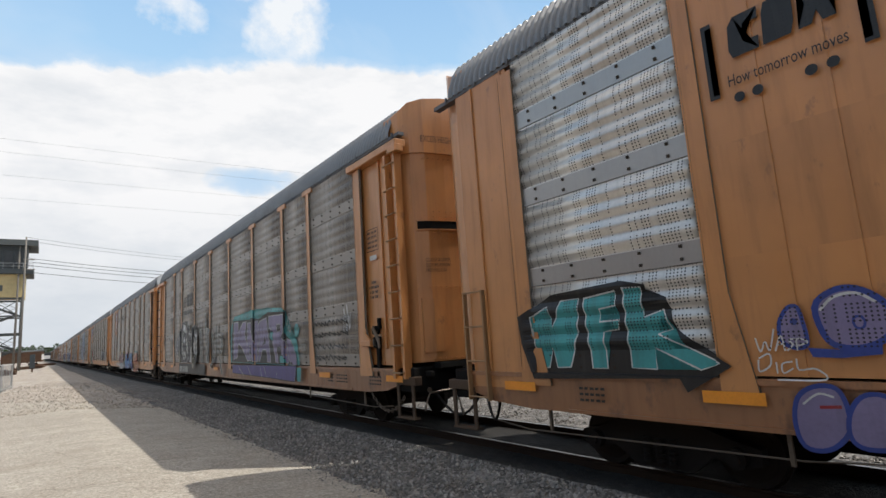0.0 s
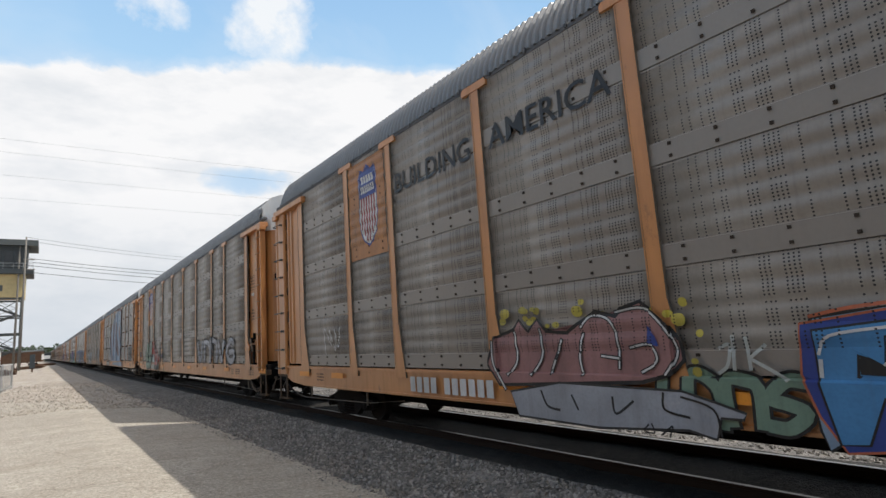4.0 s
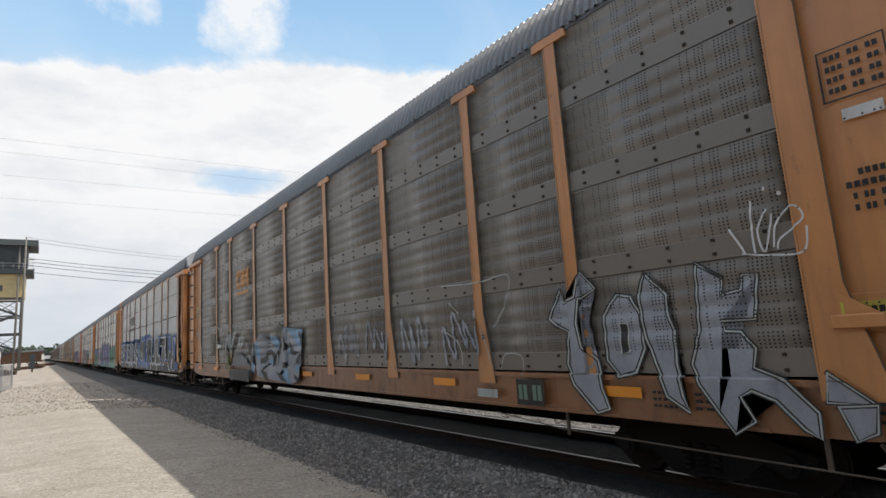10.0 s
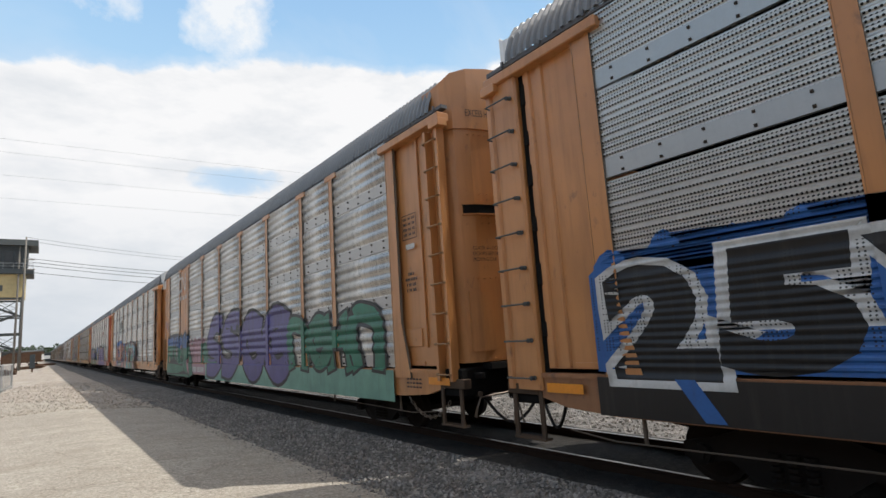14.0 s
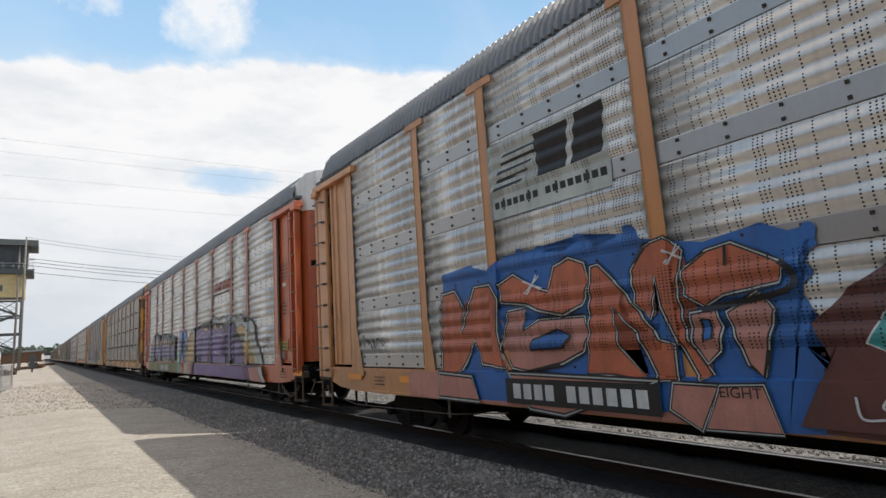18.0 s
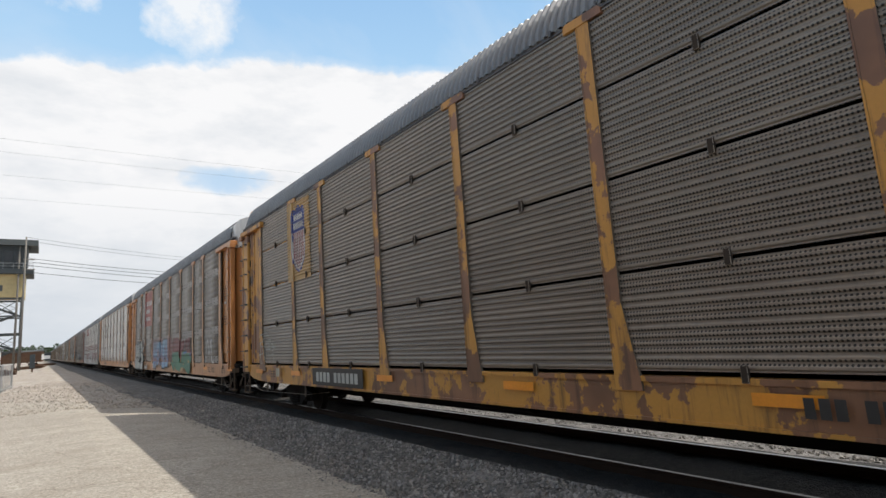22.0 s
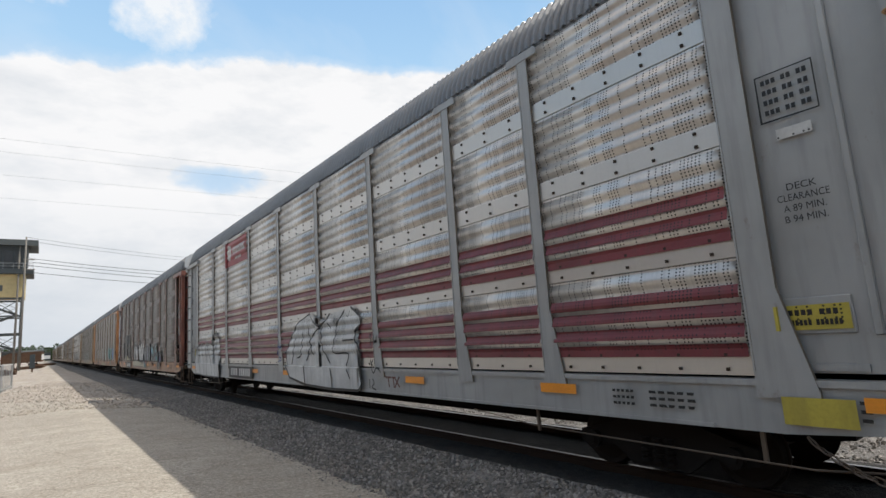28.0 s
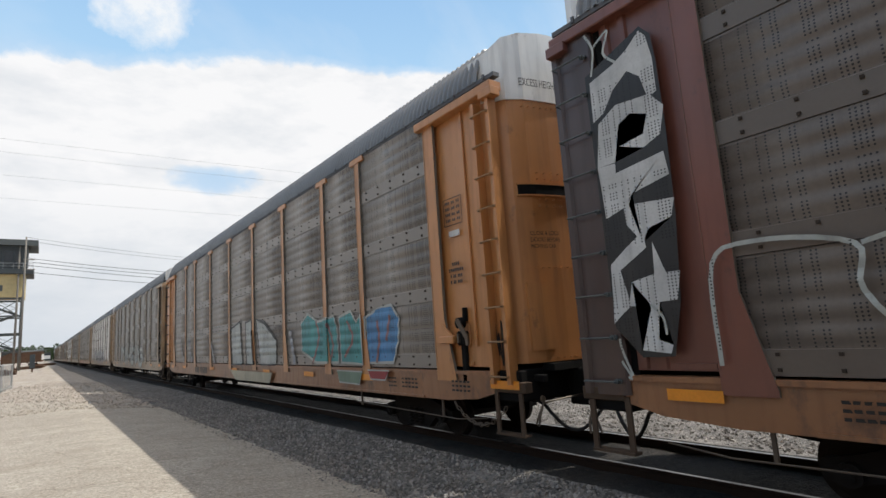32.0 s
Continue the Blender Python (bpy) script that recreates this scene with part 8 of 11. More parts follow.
m.form([(23.22, 1.18), (22.73, 1.18), (22.63, 0.95), (22.99, 0.73), (23.26, 0.91)], "pale", "black", 0.05, smooth=True)
m.form([(22.48, 1.15), (22.12, 1.14), (22.03, 0.98), (22.11, 0.77), (22.46, 0.81)], "pale", "black", 0.047, smooth=True)
m.form([(21.93, 1.12), (21.23, 1.15), (21.28, 0.77), (22.06, 0.76)], "pale", "black", 0.042, smooth=True)
m.line([(24.67, 2.19), (24.35, 2.37), (24.12, 2.31)], 0.032, "white")
m.line([(22.23, 2.33), (22.08, 2.54), (21.91, 2.51)], 0.025, "white")
m.line([(21.07, 2.12), (21.05, 1.92)], 0.021, "white")
m.line([(21.86, 1.79), (21.51, 1.66), (21.37, 1.49)], 0.023, "white")
m.line([(22, 1.85), (21.54, 1.84), (21.07, 1.8)], 0.072, "black")
m.line([(22.16, 1.26), (22.08, 1.42), (21.86, 1.42), (21.73, 1.22)], 0.056, "black")
m.line([(22.74, 1.35), (22.53, 1.2), (22.48, 1.4), (22.41, 1.2), (22.3, 1.35), (22.29, 1.18)], 0.034, "soot")
m.line([(21.53, 2.3), (21.48, 2.45), (21.42, 2.33), (21.35, 2.46), (21.35, 2.3)], 0.032, "soot")
m.line([(21.27, 2.31), (21.23, 2.46), (21.17, 2.41)], 0.032, "soot")
m.line([(21.11, 2.34), (21.09, 2.47), (20.99, 2.36)], 0.029, "soot")
m.line([(20.9, 2.39), (20.82, 2.34), (20.91, 2.27), (20.67, 2.32)], 0.029, "soot")
m.line([(20.28, 2.11), (20.29, 1.96)], 0.026, "soot")
m.line([(20.18, 2.06), (20.15, 1.95), (20.11, 2.08)], 0.026, "soot")
m.line([(20.06, 2.07), (20, 2.05), (20.05, 1.94), (20.08, 2.02)], 0.026, "soot")
m.line([(19.96, 1.93), (19.92, 2.18)], 0.026, "soot")
m.line([(19.99, 2.1), (19.88, 2.14)], 0.026, "soot")
m.line([(19.89, 2.03), (19.85, 2.19), (19.8, 2.13), (19.86, 2.03)], 0.023, "soot")
m.form([(20.67, 1.95), (20.56, 2.02), (20.49, 1.86), (20.53, 1.67), (20.62, 1.58), (20.71, 1.68)], "tan", "soot", 0.036)
m.disc(20.63, 1.76, 0.03, 0.03, "soot", rough=0.12)
m.disc(20.56, 1.76, 0.02, 0.03, "soot", rough=0.12)
m.line([(20.7, 1.56), (20.31, 1.55)], 0.037, "black", False)
m.line([(20.66, 1.99), (20.53, 2.06), (20.4, 1.93), (20.3, 1.66), (20.47, 1.44)], 0.034, "black")
m.line([(20.63, 1.52), (20.7, 1.21), (20.77, 1.24), (20.78, 1.48)], 0.035, "black")
m.line([(20.47, 1.44), (20.43, 1.21), (20.34, 1.36), (20.26, 1.22)], 0.034, "black")
m.line([(20.3, 1.62), (20.12, 1.69), (20.09, 1.87), (19.95, 1.75), (19.81, 1.37), (19.91, 1.4)], 0.032, "black")
m.line([(20.12, 1.67), (20.21, 1.29), (20.15, 1.26), (20.06, 1.65)], 0.033, "black")
m.line([(20.25, 1.26), (20.21, 1.08), (20.79, 1.13)], 0.033, "black")
m.plate(20.19, 19.16, 0.79, 1.03, "black")
m.bars(20.14, 19.21, 0.84, 0.98, "white", (4, 6))

m = MU[13]
m.line([(15.2, 2.27), (15.14, 2.25), (15.21, 2.03)], 0.023, "navy")
m.line([(15.26, 1.88), (15.24, 1.71)], 0.023, "navy")
m.line([(15.21, 1.79), (15.16, 1.73)], 0.024, "navy")
m.line([(15.13, 1.83), (15.11, 1.69), (15.06, 1.78)], 0.024, "navy")
m.line([(15.29, 1.64), (15.29, 1.52)], 0.024, "navy")
m.line([(15.23, 1.64), (15.19, 1.52)], 0.023, "navy")
m.line([(15.12, 1.63), (15.1, 1.48), (15.04, 1.4)], 0.023, "navy")
m.line([(15.22, 1.34), (15.02, 1.38)], 0.023, "navy")

m = MU[14]
m.form([(17.3, 2.61), (16.65, 2.54), (15.91, 2.34), (15.49, 2.3), (15.11, 2.21), (14.57, 2.6), (14.09, 1.97), (13.78, 2.54), (13.25, 2.33), (12.95, 2.51), (12.65, 2.25), (12.21, 1.92), (11.82, 2.34), (11.35, 1.94), (11.51, 0.87), (12.2, 0.87), (13.69, 0.91), (17.48, 0.93)], "black", "pale", 0.021)
m.form([(17.34, 2.2), (17.11, 2.22), (16.78, 1.39), (17.11, 1.33), (17.38, 1.86)], "white", "black", 0.043)
m.form([(16.65, 2.34), (16.2, 2.24), (15.88, 1.86), (16.12, 1.34), (16.31, 1.7), (16.58, 1.83)], "white", "black", 0.041)
m.form([(15.86, 2.04), (15.51, 2.19), (15.18, 1.99), (15.5, 1.56), (15.16, 1.29), (15.53, 1.34), (16.12, 1.34), (15.78, 1.63)], "white", "black", 0.037)
m.form([(15.08, 2.04), (14.6, 2.37), (14.41, 2.35), (13.99, 1.82), (13.88, 1.44), (13.79, 1.32), (14.6, 1.35), (15.06, 1.77)], "white", "black", 0.032)
m.form([(14.03, 2.02), (13.95, 2.37), (13.74, 2.47), (13.53, 2.41), (12.95, 1.6), (12.95, 1.32), (13.74, 1.32), (13.92, 1.54), (13.94, 1.82), (14.03, 1.87)], "white", "black", 0.028)
m.form([(13.14, 2.29), (12.95, 2.46), (12.78, 2.44), (12.66, 2.19), (12.66, 1.99), (12.87, 1.68), (12.97, 1.73), (13.1, 2.03)], "white", "black", 0.028)
m.form([(17.45, 1.26), (14.88, 1.27), (14.31, 1.21), (13.36, 1.19), (12.75, 1.24), (12.2, 0.9), (13.69, 0.91), (17.48, 0.93)], "cream", "black", 0.027)
m.form([(12.85, 1.68), (12.67, 1.79), (12.49, 1.51), (12.19, 0.94), (12.44, 1.07), (12.76, 1.48)], "silver", "black", 0.026)
m.form([(12.63, 2.11), (12.41, 2.05), (12.37, 1.55), (12.63, 1.56)], "grey", "black", 0.026)
m.form([(12.33, 1.62), (12.16, 2.06), (12.02, 2.08), (11.8, 2.29), (11.74, 2.05), (11.52, 1.83), (11.53, 1.63), (11.7, 1.6), (11.74, 1.88), (11.95, 1.89), (12.15, 1.69)], "pink", "black", 0.022)
m.form([(11.95, 1.51), (11.58, 1.31), (11.63, 0.98), (11.7, 0.88), (11.91, 1.16)], "pink", "black", 0.022)
m.form([(12.04, 1.76), (11.71, 1.54), (11.56, 1.4), (11.5, 1.31), (11.71, 1.34), (12.05, 1.65)], "teal", "black", 0.022)
m.form([(12.31, 1.26), (12.12, 1.22), (11.88, 1), (11.81, 0.88), (12.1, 0.91)], "teal", "black", 0.023)
m.form([(11.94, 2), (11.68, 2.06), (11.52, 1.86), (11.55, 1.83), (11.73, 1.98)], "teal", "black", 0.023)
m.form([(11.57, 0.99), (11.47, 1.18), (11.51, 0.87), (11.64, 0.89)], "teal", "black", 0.022)
m.form([(11.52, 1.69), (11.39, 1.69), (11.4, 1.59), (11.51, 1.56)], "teal", "black", 0.022)
m.line([(13.61, 2.08), (13.65, 1.85), (13.69, 1.69)], 0.112, "black")
m.line([(14.49, 1.95), (14.54, 1.7), (14.58, 1.55)], 0.12, "black")
m.line([(13.46, 1.53), (13.34, 1.31), (13.19, 1.15), (12.94, 1.08), (12.71, 1.25)], 0.1, "black")
m.line([(14.15, 1.54), (14.04, 1.47), (13.93, 1.49)], 0.037, "black")
m.line([(13.92, 1.12), (13.68, 1), (13.42, 1.14), (13.37, 0.95), (13.5, 0.88)], 0.026, "black")
m.line([(14.35, 1.25), (14.41, 0.89)], 0.029, "black", False)
m.line([(12.63, 2.07), (12.45, 2.01), (12.33, 1.85)], 0.019, "pale")
m.line([(12.63, 1.71), (12.57, 1.55), (12.52, 1.67)], 0.015, "sky")

m = MU[1]
m.form([(12.2, 2.47), (11.78, 2.86), (9.9, 2.95), (8.37, 2.92), (6.98, 2.82), (6.79, 2.69), (6.82, 2.15), (6, 1.85), (5.86, 1.31), (5.91, 1.23), (12.25, 1.29)], "teal")
m.disc(6.03, 2.15, 0.17, 0.18, "teal", rough=0.12)
m.form([(11.89, 1.21), (6.02, 1.23), (6.06, 0.98), (6.16, 0.82), (8.08, 0.87), (11.92, 0.93)], "purple", "soot", 0.021)
m.form([(12.06, 2.38), (11.95, 2.71), (9.93, 2.66), (9.77, 2.71), (9.16, 2.63), (8.4, 2.71), (8.24, 2.78), (6.84, 2.7), (6.88, 2.11), (6.52, 1.93), (6.15, 1.6), (6.02, 1.25), (12.1, 1.31)], "black")
m.form([(11.8, 2.65), (11.31, 2.64), (11.28, 2.31), (10.73, 2.61), (10.38, 2.61), (10.54, 2.18), (10.16, 1.66), (9.78, 1.38), (10.3, 1.34), (10.83, 1.75), (11.26, 1.92), (11.44, 1.45), (11.87, 1.37)], "lilac", "pale", 0.035)
m.form([(10.25, 2.56), (9.94, 2.56), (9.53, 1.84), (9.49, 2.57), (9.18, 2.59), (9.28, 1.33), (9.64, 1.33), (10.03, 1.86), (10.08, 1.45), (10.34, 1.52)], "lilac", "pale", 0.032)
m.form([(9.35, 2.36), (8.99, 2.55), (8.41, 2.62), (8.2, 2.01), (8.06, 1.3), (8.36, 1.33), (8.43, 1.67), (8.77, 1.68), (9.06, 1.33), (9.21, 1.38), (9.05, 2.07)], "lilac", "pale", 0.028)
m.form([(8.22, 2.66), (6.88, 2.63), (6.93, 2.11), (7.2, 2.06), (6.86, 1.91), (6.62, 1.57), (6.62, 1.3), (7.05, 1.29), (7.19, 1.73), (7.53, 1.75), (7.42, 1.29), (7.64, 1.33), (7.87, 1.98), (7.96, 2.27), (8.2, 2.3)], "lilac", "pale", 0.024)
m.form([(6.75, 1.97), (6.4, 1.88), (6.12, 1.56), (6.04, 1.25), (6.49, 1.24), (6.64, 1.48)], "lilac", "pale", 0.02)
m.form([(8.11, 2.2), (7.84, 2.2), (7.84, 1.93), (8.07, 1.97)], "teal", "black", 0.022)
m.form([(7.28, 1.49), (6.96, 1.51), (6.75, 1.3), (7.28, 1.29)], "teal", "black", 0.028)
m.form([(8.71, 1.83), (8.52, 2.09), (8.46, 1.85)], "black")
m.form([(7.5, 2.38), (7.21, 2.37), (7.18, 2.19), (7.47, 2.17)], "black", "pale", 0.02)
m.line([(11.15, 1.15), (10.58, 0.88)], 0.029, "pale", False)
m.line([(10.11, 1.17), (9.75, 0.85)], 0.026, "pale", False)
m.line([(8.92, 1.17), (8.72, 0.85)], 0.023, "pale", False)
m.line([(8.53, 1.18), (8.29, 0.84)], 0.022, "pale", False)
m.line([(7.48, 1.03), (7.4, 0.82)], 0.019, "pale", False)
m.line([(6.04, 1.19), (6.14, 0.82)], 0.017, "pale", False)
m.form([(5.95, 1.19), (5.65, 1.2), (5.7, 0.84), (5.94, 0.84)], "teal")
m.line([(5.84, 1.8), (5.82, 1.63), (5.74, 1.81)], 0.024, "pale")
m.line([(5.74, 1.63), (5.72, 1.79), (5.63, 1.76), (5.72, 1.71), (5.64, 1.63)], 0.023, "pale")
m.line([(5.51, 1.77), (5.59, 1.76), (5.61, 1.62), (5.52, 1.63)], 0.023, "pale")
m.line([(5.6, 1.7), (5.54, 1.71)], 0.023, "pale")
m.line([(5.48, 1.79), (5.49, 1.62)], 0.022, "pale")
m.line([(5.39, 1.79), (5.48, 1.7), (5.4, 1.62)], 0.023, "pale")
m.line([(5.83, 1.53), (5.85, 1.37)], 0.024, "pale")
m.line([(5.78, 1.51), (5.69, 1.55), (5.79, 1.37), (5.7, 1.39)], 0.024, "pale")
m.line([(5.55, 1.55), (5.63, 1.53), (5.63, 1.47), (5.55, 1.45), (5.65, 1.36)], 0.024, "pale")
m.line([(6.73, 2.43), (6.65, 2.32), (6.56, 2.5)], 0.028, "pale")
m.line([(6.48, 2.53), (6.49, 2.35), (6.39, 2.42), (6.48, 2.52)], 0.027, "pale")
m.line([(6.24, 2.56), (6.33, 2.51), (6.26, 2.4), (6.37, 2.35)], 0.027, "pale")
m.line([(6.49, 2.3), (6.45, 2.11), (6.29, 2.32), (6.3, 2.14)], 0.027, "pale")
m.line([(16.76, 2.87), (16.42, 1.36)], 0.227, "pale")
m.line([(16.76, 2.87), (16.42, 1.36)], 0.136, "soot")
m.line([(15.81, 3.18), (15.73, 2.56), (15.53, 1.36)], 0.22, "pale")
m.line([(15.81, 3.18), (15.73, 2.56), (15.53, 1.36)], 0.132, "soot")
m.line([(15.18, 2.52), (15.21, 1.36)], 0.207, "pale")
m.line([(15.18, 2.52), (15.21, 1.36)], 0.124, "soot")
m.line([(14.66, 2.38), (14.4, 1.56), (14.83, 1.16)], 0.197, "pale")
m.line([(14.66, 2.38), (14.4, 1.56), (14.83, 1.16)], 0.118, "soot")
m.line([(14.05, 2.64), (13.98, 1.61)], 0.19, "pale")
m.line([(14.05, 2.64), (13.98, 1.61)], 0.114, "soot")
m.line([(13.68, 2.24), (13.24, 2.1), (13.4, 1.64), (13.8, 1.82)], 0.183, "pale")
m.line([(13.68, 2.24), (13.24, 2.1), (13.4, 1.64), (13.8, 1.82)], 0.11, "soot")
m.line([(13.6, 1.46), (13.11, 0.92)], 0.177, "pale")
m.line([(13.6, 1.46), (13.11, 0.92)], 0.106, "soot")

m = MU[4]
m.form([(18.68, 3.41), (16.08, 4.74), (13.68, 5.44), (11.75, 5.57), (9.5, 5.56), (9.62, 3.58), (9.64, 1.22), (17.5, 1.21), (18.23, 2.35)], "steel")
m.form([(15.61, 1.05), (10.27, 1.14), (8.51, 1.15), (8.45, 0.81), (10.96, 0.83), (15.63, 0.86)], "steel")
m.form([(18.78, 4.83), (17.98, 3.59), (18.16, 3.35), (16.63, 1.27), (15.55, 1.24), (17.08, 2.88), (17.71, 3.68), (18.1, 4.77)], "brown")
m.form([(15.7, 4.54), (14.95, 4.61), (14.98, 2.43), (15.3, 2.56)], "brown")
m.form([(13.55, 4.7), (13, 4.56), (12.46, 3.26), (10.75, 1.68), (12.09, 1.71), (13.66, 3.54)], "brown")
m.form([(13.67, 3.44), (13.3, 3.39), (13.39, 1.26), (13.69, 1.28), (13.64, 2.77)], "brown")
m.form([(13.58, 2.38), (12.39, 2.38), (12.42, 2.17), (13.52, 2.15)], "brown")
m.form([(11.24, 3.8), (10.56, 4.44), (10.48, 3.94), (9.8, 3.34), (10.03, 3.1), (10.59, 2.99), (11.02, 3.43)], "brown")
m.line([(12.37, 5.7), (10.9, 5.6), (9.5, 5.42)], 0.208, "brown", False)
m.line([(9.5, 5.45), (9.6, 4.29)], 0.15, "brown", False)
m.line([(14.12, 5.15), (14.63, 4.32)], 0.21, "brown", False)
m.line([(10.56, 3.05), (10.19, 2.63), (9.57, 2.09), (9.01, 1.82), (8.74, 1.66), (8.66, 1.33), (8.53, 1.1)], 0.132, "brown")
m.line([(8.58, 1.1), (8.45, 0.82)], 0.088, "brown", False)
m.line([(8.34, 1.1), (8.27, 0.86)], 0.064, "brown", False)
m.line([(8.03, 1.1), (7.96, 0.86)], 0.062, "brown", False)
m.line([(7.82, 1.11), (7.55, 0.86)], 0.06, "brown", False)
m.line([(7.59, 1.14), (7.76, 0.88)], 0.06, "brown", False)

m = MU[9]
m.form([(14.37, 1.32), (13.61, 2.54), (12.54, 2.69), (10.9, 2.9), (9.03, 3.01), (7.73, 2.97), (6.48, 2.88), (5.64, 2.25), (5.41, 1.22), (12.63, 1.25)], "pale")
m.form([(14.37, 1.35), (13.49, 2.49), (12.62, 2.57), (12.81, 1.29)], "gold", "black", 0.052)
m.form([(12.36, 2.75), (10.05, 2.89), (7.57, 2.66), (6.5, 2.69), (5.66, 2.05), (5.45, 1.24), (12.63, 1.25)], "black")
m.form([(12.27, 2.55), (10.91, 2.73), (10.02, 2.52), (10.3, 1.34), (11.31, 1.33), (11.42, 1.95), (12.01, 1.33)], "violet", "lilac", 0.044)
m.form([(9.69, 2.5), (8.39, 2.56), (7.37, 2.38), (7.52, 1.92), (8.46, 1.84), (7.66, 1.29), (9.61, 1.3)], "violet", "lilac", 0.037)
m.form([(7.22, 2.37), (6.67, 2.61), (6.63, 1.46), (7.15, 1.3)], "violet", "lilac", 0.034)
m.form([(6.49, 1.97), (5.69, 2), (5.52, 1.31), (6.41, 1.27)], "violet", "lilac", 0.031)
m.line([(11.72, 2.33), (10.93, 2.46), (10.67, 2.04)], 0.071, "silver")
m.line([(9.35, 2.1), (8.85, 2.33), (7.8, 2.22)], 0.061, "silver")
m.line([(9.14, 1.67), (8.06, 1.56)], 0.058, "silver")
m.line([(6.96, 2.35), (6.86, 1.63)], 0.053, "silver")
m.line([(6.28, 1.79), (5.76, 1.82), (5.73, 1.45)], 0.049, "silver")
m.line([(10.98, 1.82), (10.56, 1.58)], 0.067, "silver")
m.form([(11.22, 2.6), (10.34, 2.71), (10.3, 2.48)], "gold", "black", 0.034)
m.form([(9.3, 2.61), (9, 2.8), (8.75, 2.43)], "gold", "black", 0.031)
m.form([(8.39, 2.56), (8.12, 2.68), (7.98, 2.47)], "gold", "black", 0.029)
m.form([(6.29, 2.39), (5.75, 2.55), (5.21, 2.42), (5.24, 2.15), (5.71, 2.22)], "gold", "black", 0.023)
m.line([(14.21, 2.01), (12.99, 2.58), (11.92, 2.69), (10.9, 2.85), (10.06, 2.74), (9.08, 3.02), (8.37, 2.84), (7.73, 2.97), (7.1, 2.71), (6.48, 2.88), (6.02, 2.77), (5.68, 2.87), (5.19, 2.62)], 0.04, "black")

m = MU[13]
m.line([(22.62, 1.95), (22.46, 2.21), (22.07, 2.34), (21.76, 2.26), (21.55, 2.13)], 0.155, "black")
m.form([(25.42, 1.45), (25.06, 1.93), (24.65, 2.02), (24.4, 1.84), (24.17, 2.05), (23.85, 1.98), (23.72, 1.8), (23.49, 2.07), (23.14, 1.99), (23, 1.78), (22.78, 2.01), (22.41, 1.91), (22.2, 2.21), (21.91, 2.26), (21.62, 2.14), (21.45, 1.85), (21.5, 1.66), (21.77, 1.48), (21.75, 1.3), (21.53, 1.21), (21.57, 0.74), (22.7, 0.74), (23.99, 0.75), (25.22, 0.8), (25.41, 1.09)], "white", "soot", 0.047)
m.line([(24.67, 1.85), (24.77, 1.45), (24.67, 1.11), (24.51, 0.79)], 0.04, "black")
m.line([(24.18, 1.99), (24.16, 1.44), (24.02, 1.13), (23.98, 0.77)], 0.037, "black")
m.line([(23.68, 1.87), (23.64, 1.5), (23.45, 1.21), (23.43, 0.78)], 0.035, "black")
m.line([(23.05, 1.78), (23.12, 1.5), (22.88, 1.28), (22.71, 1.07), (22.66, 0.76)], 0.033, "black")
m.line([(22.42, 1.88), (22.28, 1.62), (22.42, 1.44)], 0.031, "black")
m.line([(22.82, 1.71), (22.44, 1.73), (22.28, 1.62), (22.78, 1.55)], 0.031, "black")
m.line([(22.26, 1.34), (22.23, 1.14), (22.18, 0.75)], 0.03, "black")
m.line([(22.27, 2.11), (22.04, 2.14)], 0.03, "black")
m.line([(22.15, 2.12), (22.15, 1.94)], 0.031, "black")
m.line([(22.01, 1.98), (22.09, 1.94), (22.03, 1.81), (21.94, 1.85)], 0.03, "black")
m.line([(21.78, 2.06), (21.89, 2), (21.9, 1.83), (21.79, 1.84)], 0.029, "black")
m.line([(24.98, 1.87), (24.89, 1.76), (24.77, 1.86), (24.74, 1.72)], 0.041, "black")
m.line([(23.43, 1.92), (23.28, 1.94), (23.41, 1.8), (23.27, 1.76), (23.43, 1.65)], 0.035, "black")
m.plate(25.44, 25.21, 1.57, 1.81, "yellow")
m.line([(26.02, 2.11), (25.93, 1.79)], 0.037, "soot")
m.line([(25.75, 2.24), (25.57, 2.19), (25.65, 2.03), (25.79, 2.13)], 0.037, "soot")
m.line([(26.01, 1.99), (25.85, 1.91), (26.03, 1.8)], 0.037, "soot")
m.line([(25.72, 1.94), (25.56, 1.74)], 0.037, "soot")
m.line([(26, 1.72), (25.8, 1.56)], 0.037, "soot")
m.line([(25.68, 1.73), (25.52, 1.6)], 0.037, "soot")

m = MU[13]
m.form([(14.64, 1.54), (14.14, 2.02), (13.68, 2.36), (13.34, 2.41), (12.96, 2.52), (12.75, 2.32), (12.33, 2.18), (12.01, 2.29), (11.8, 2.44), (11.53, 2.37), (11.47, 2.14), (11.01, 2.47), (10.87, 2.33), (10.69, 2.52), (10.23, 2.27), (10.36, 2.05), (10.54, 1.98), (10.54, 1.78), (10.35, 1.61), (10.4, 1.28), (10.29, 0.9), (10.44, 0.76), (11.82, 0.74), (13.28, 0.78), (14.33, 0.93), (14.6, 1.2)], "white", "black", 0.058)
m.line([(13.93, 1.93), (14.22, 1.29)], 0.049, "black")
m.line([(13.38, 2.06), (13.57, 1.53), (13.82, 1.44)], 0.046, "black")
m.line([(13.06, 2.19), (12.93, 1.74), (13.21, 1.38)], 0.044, "black")
m.line([(12.33, 2.14), (12.89, 1.89), (12.79, 1.52)], 0.044, "black")
m.line([(12.37, 1.79), (12.34, 1.24)], 0.041, "black")
m.line([(11.87, 2.23), (11.74, 2.11)], 0.04, "black")
m.line([(12.22, 2.2), (12.23, 1.72), (11.84, 1.32)], 0.04, "black")
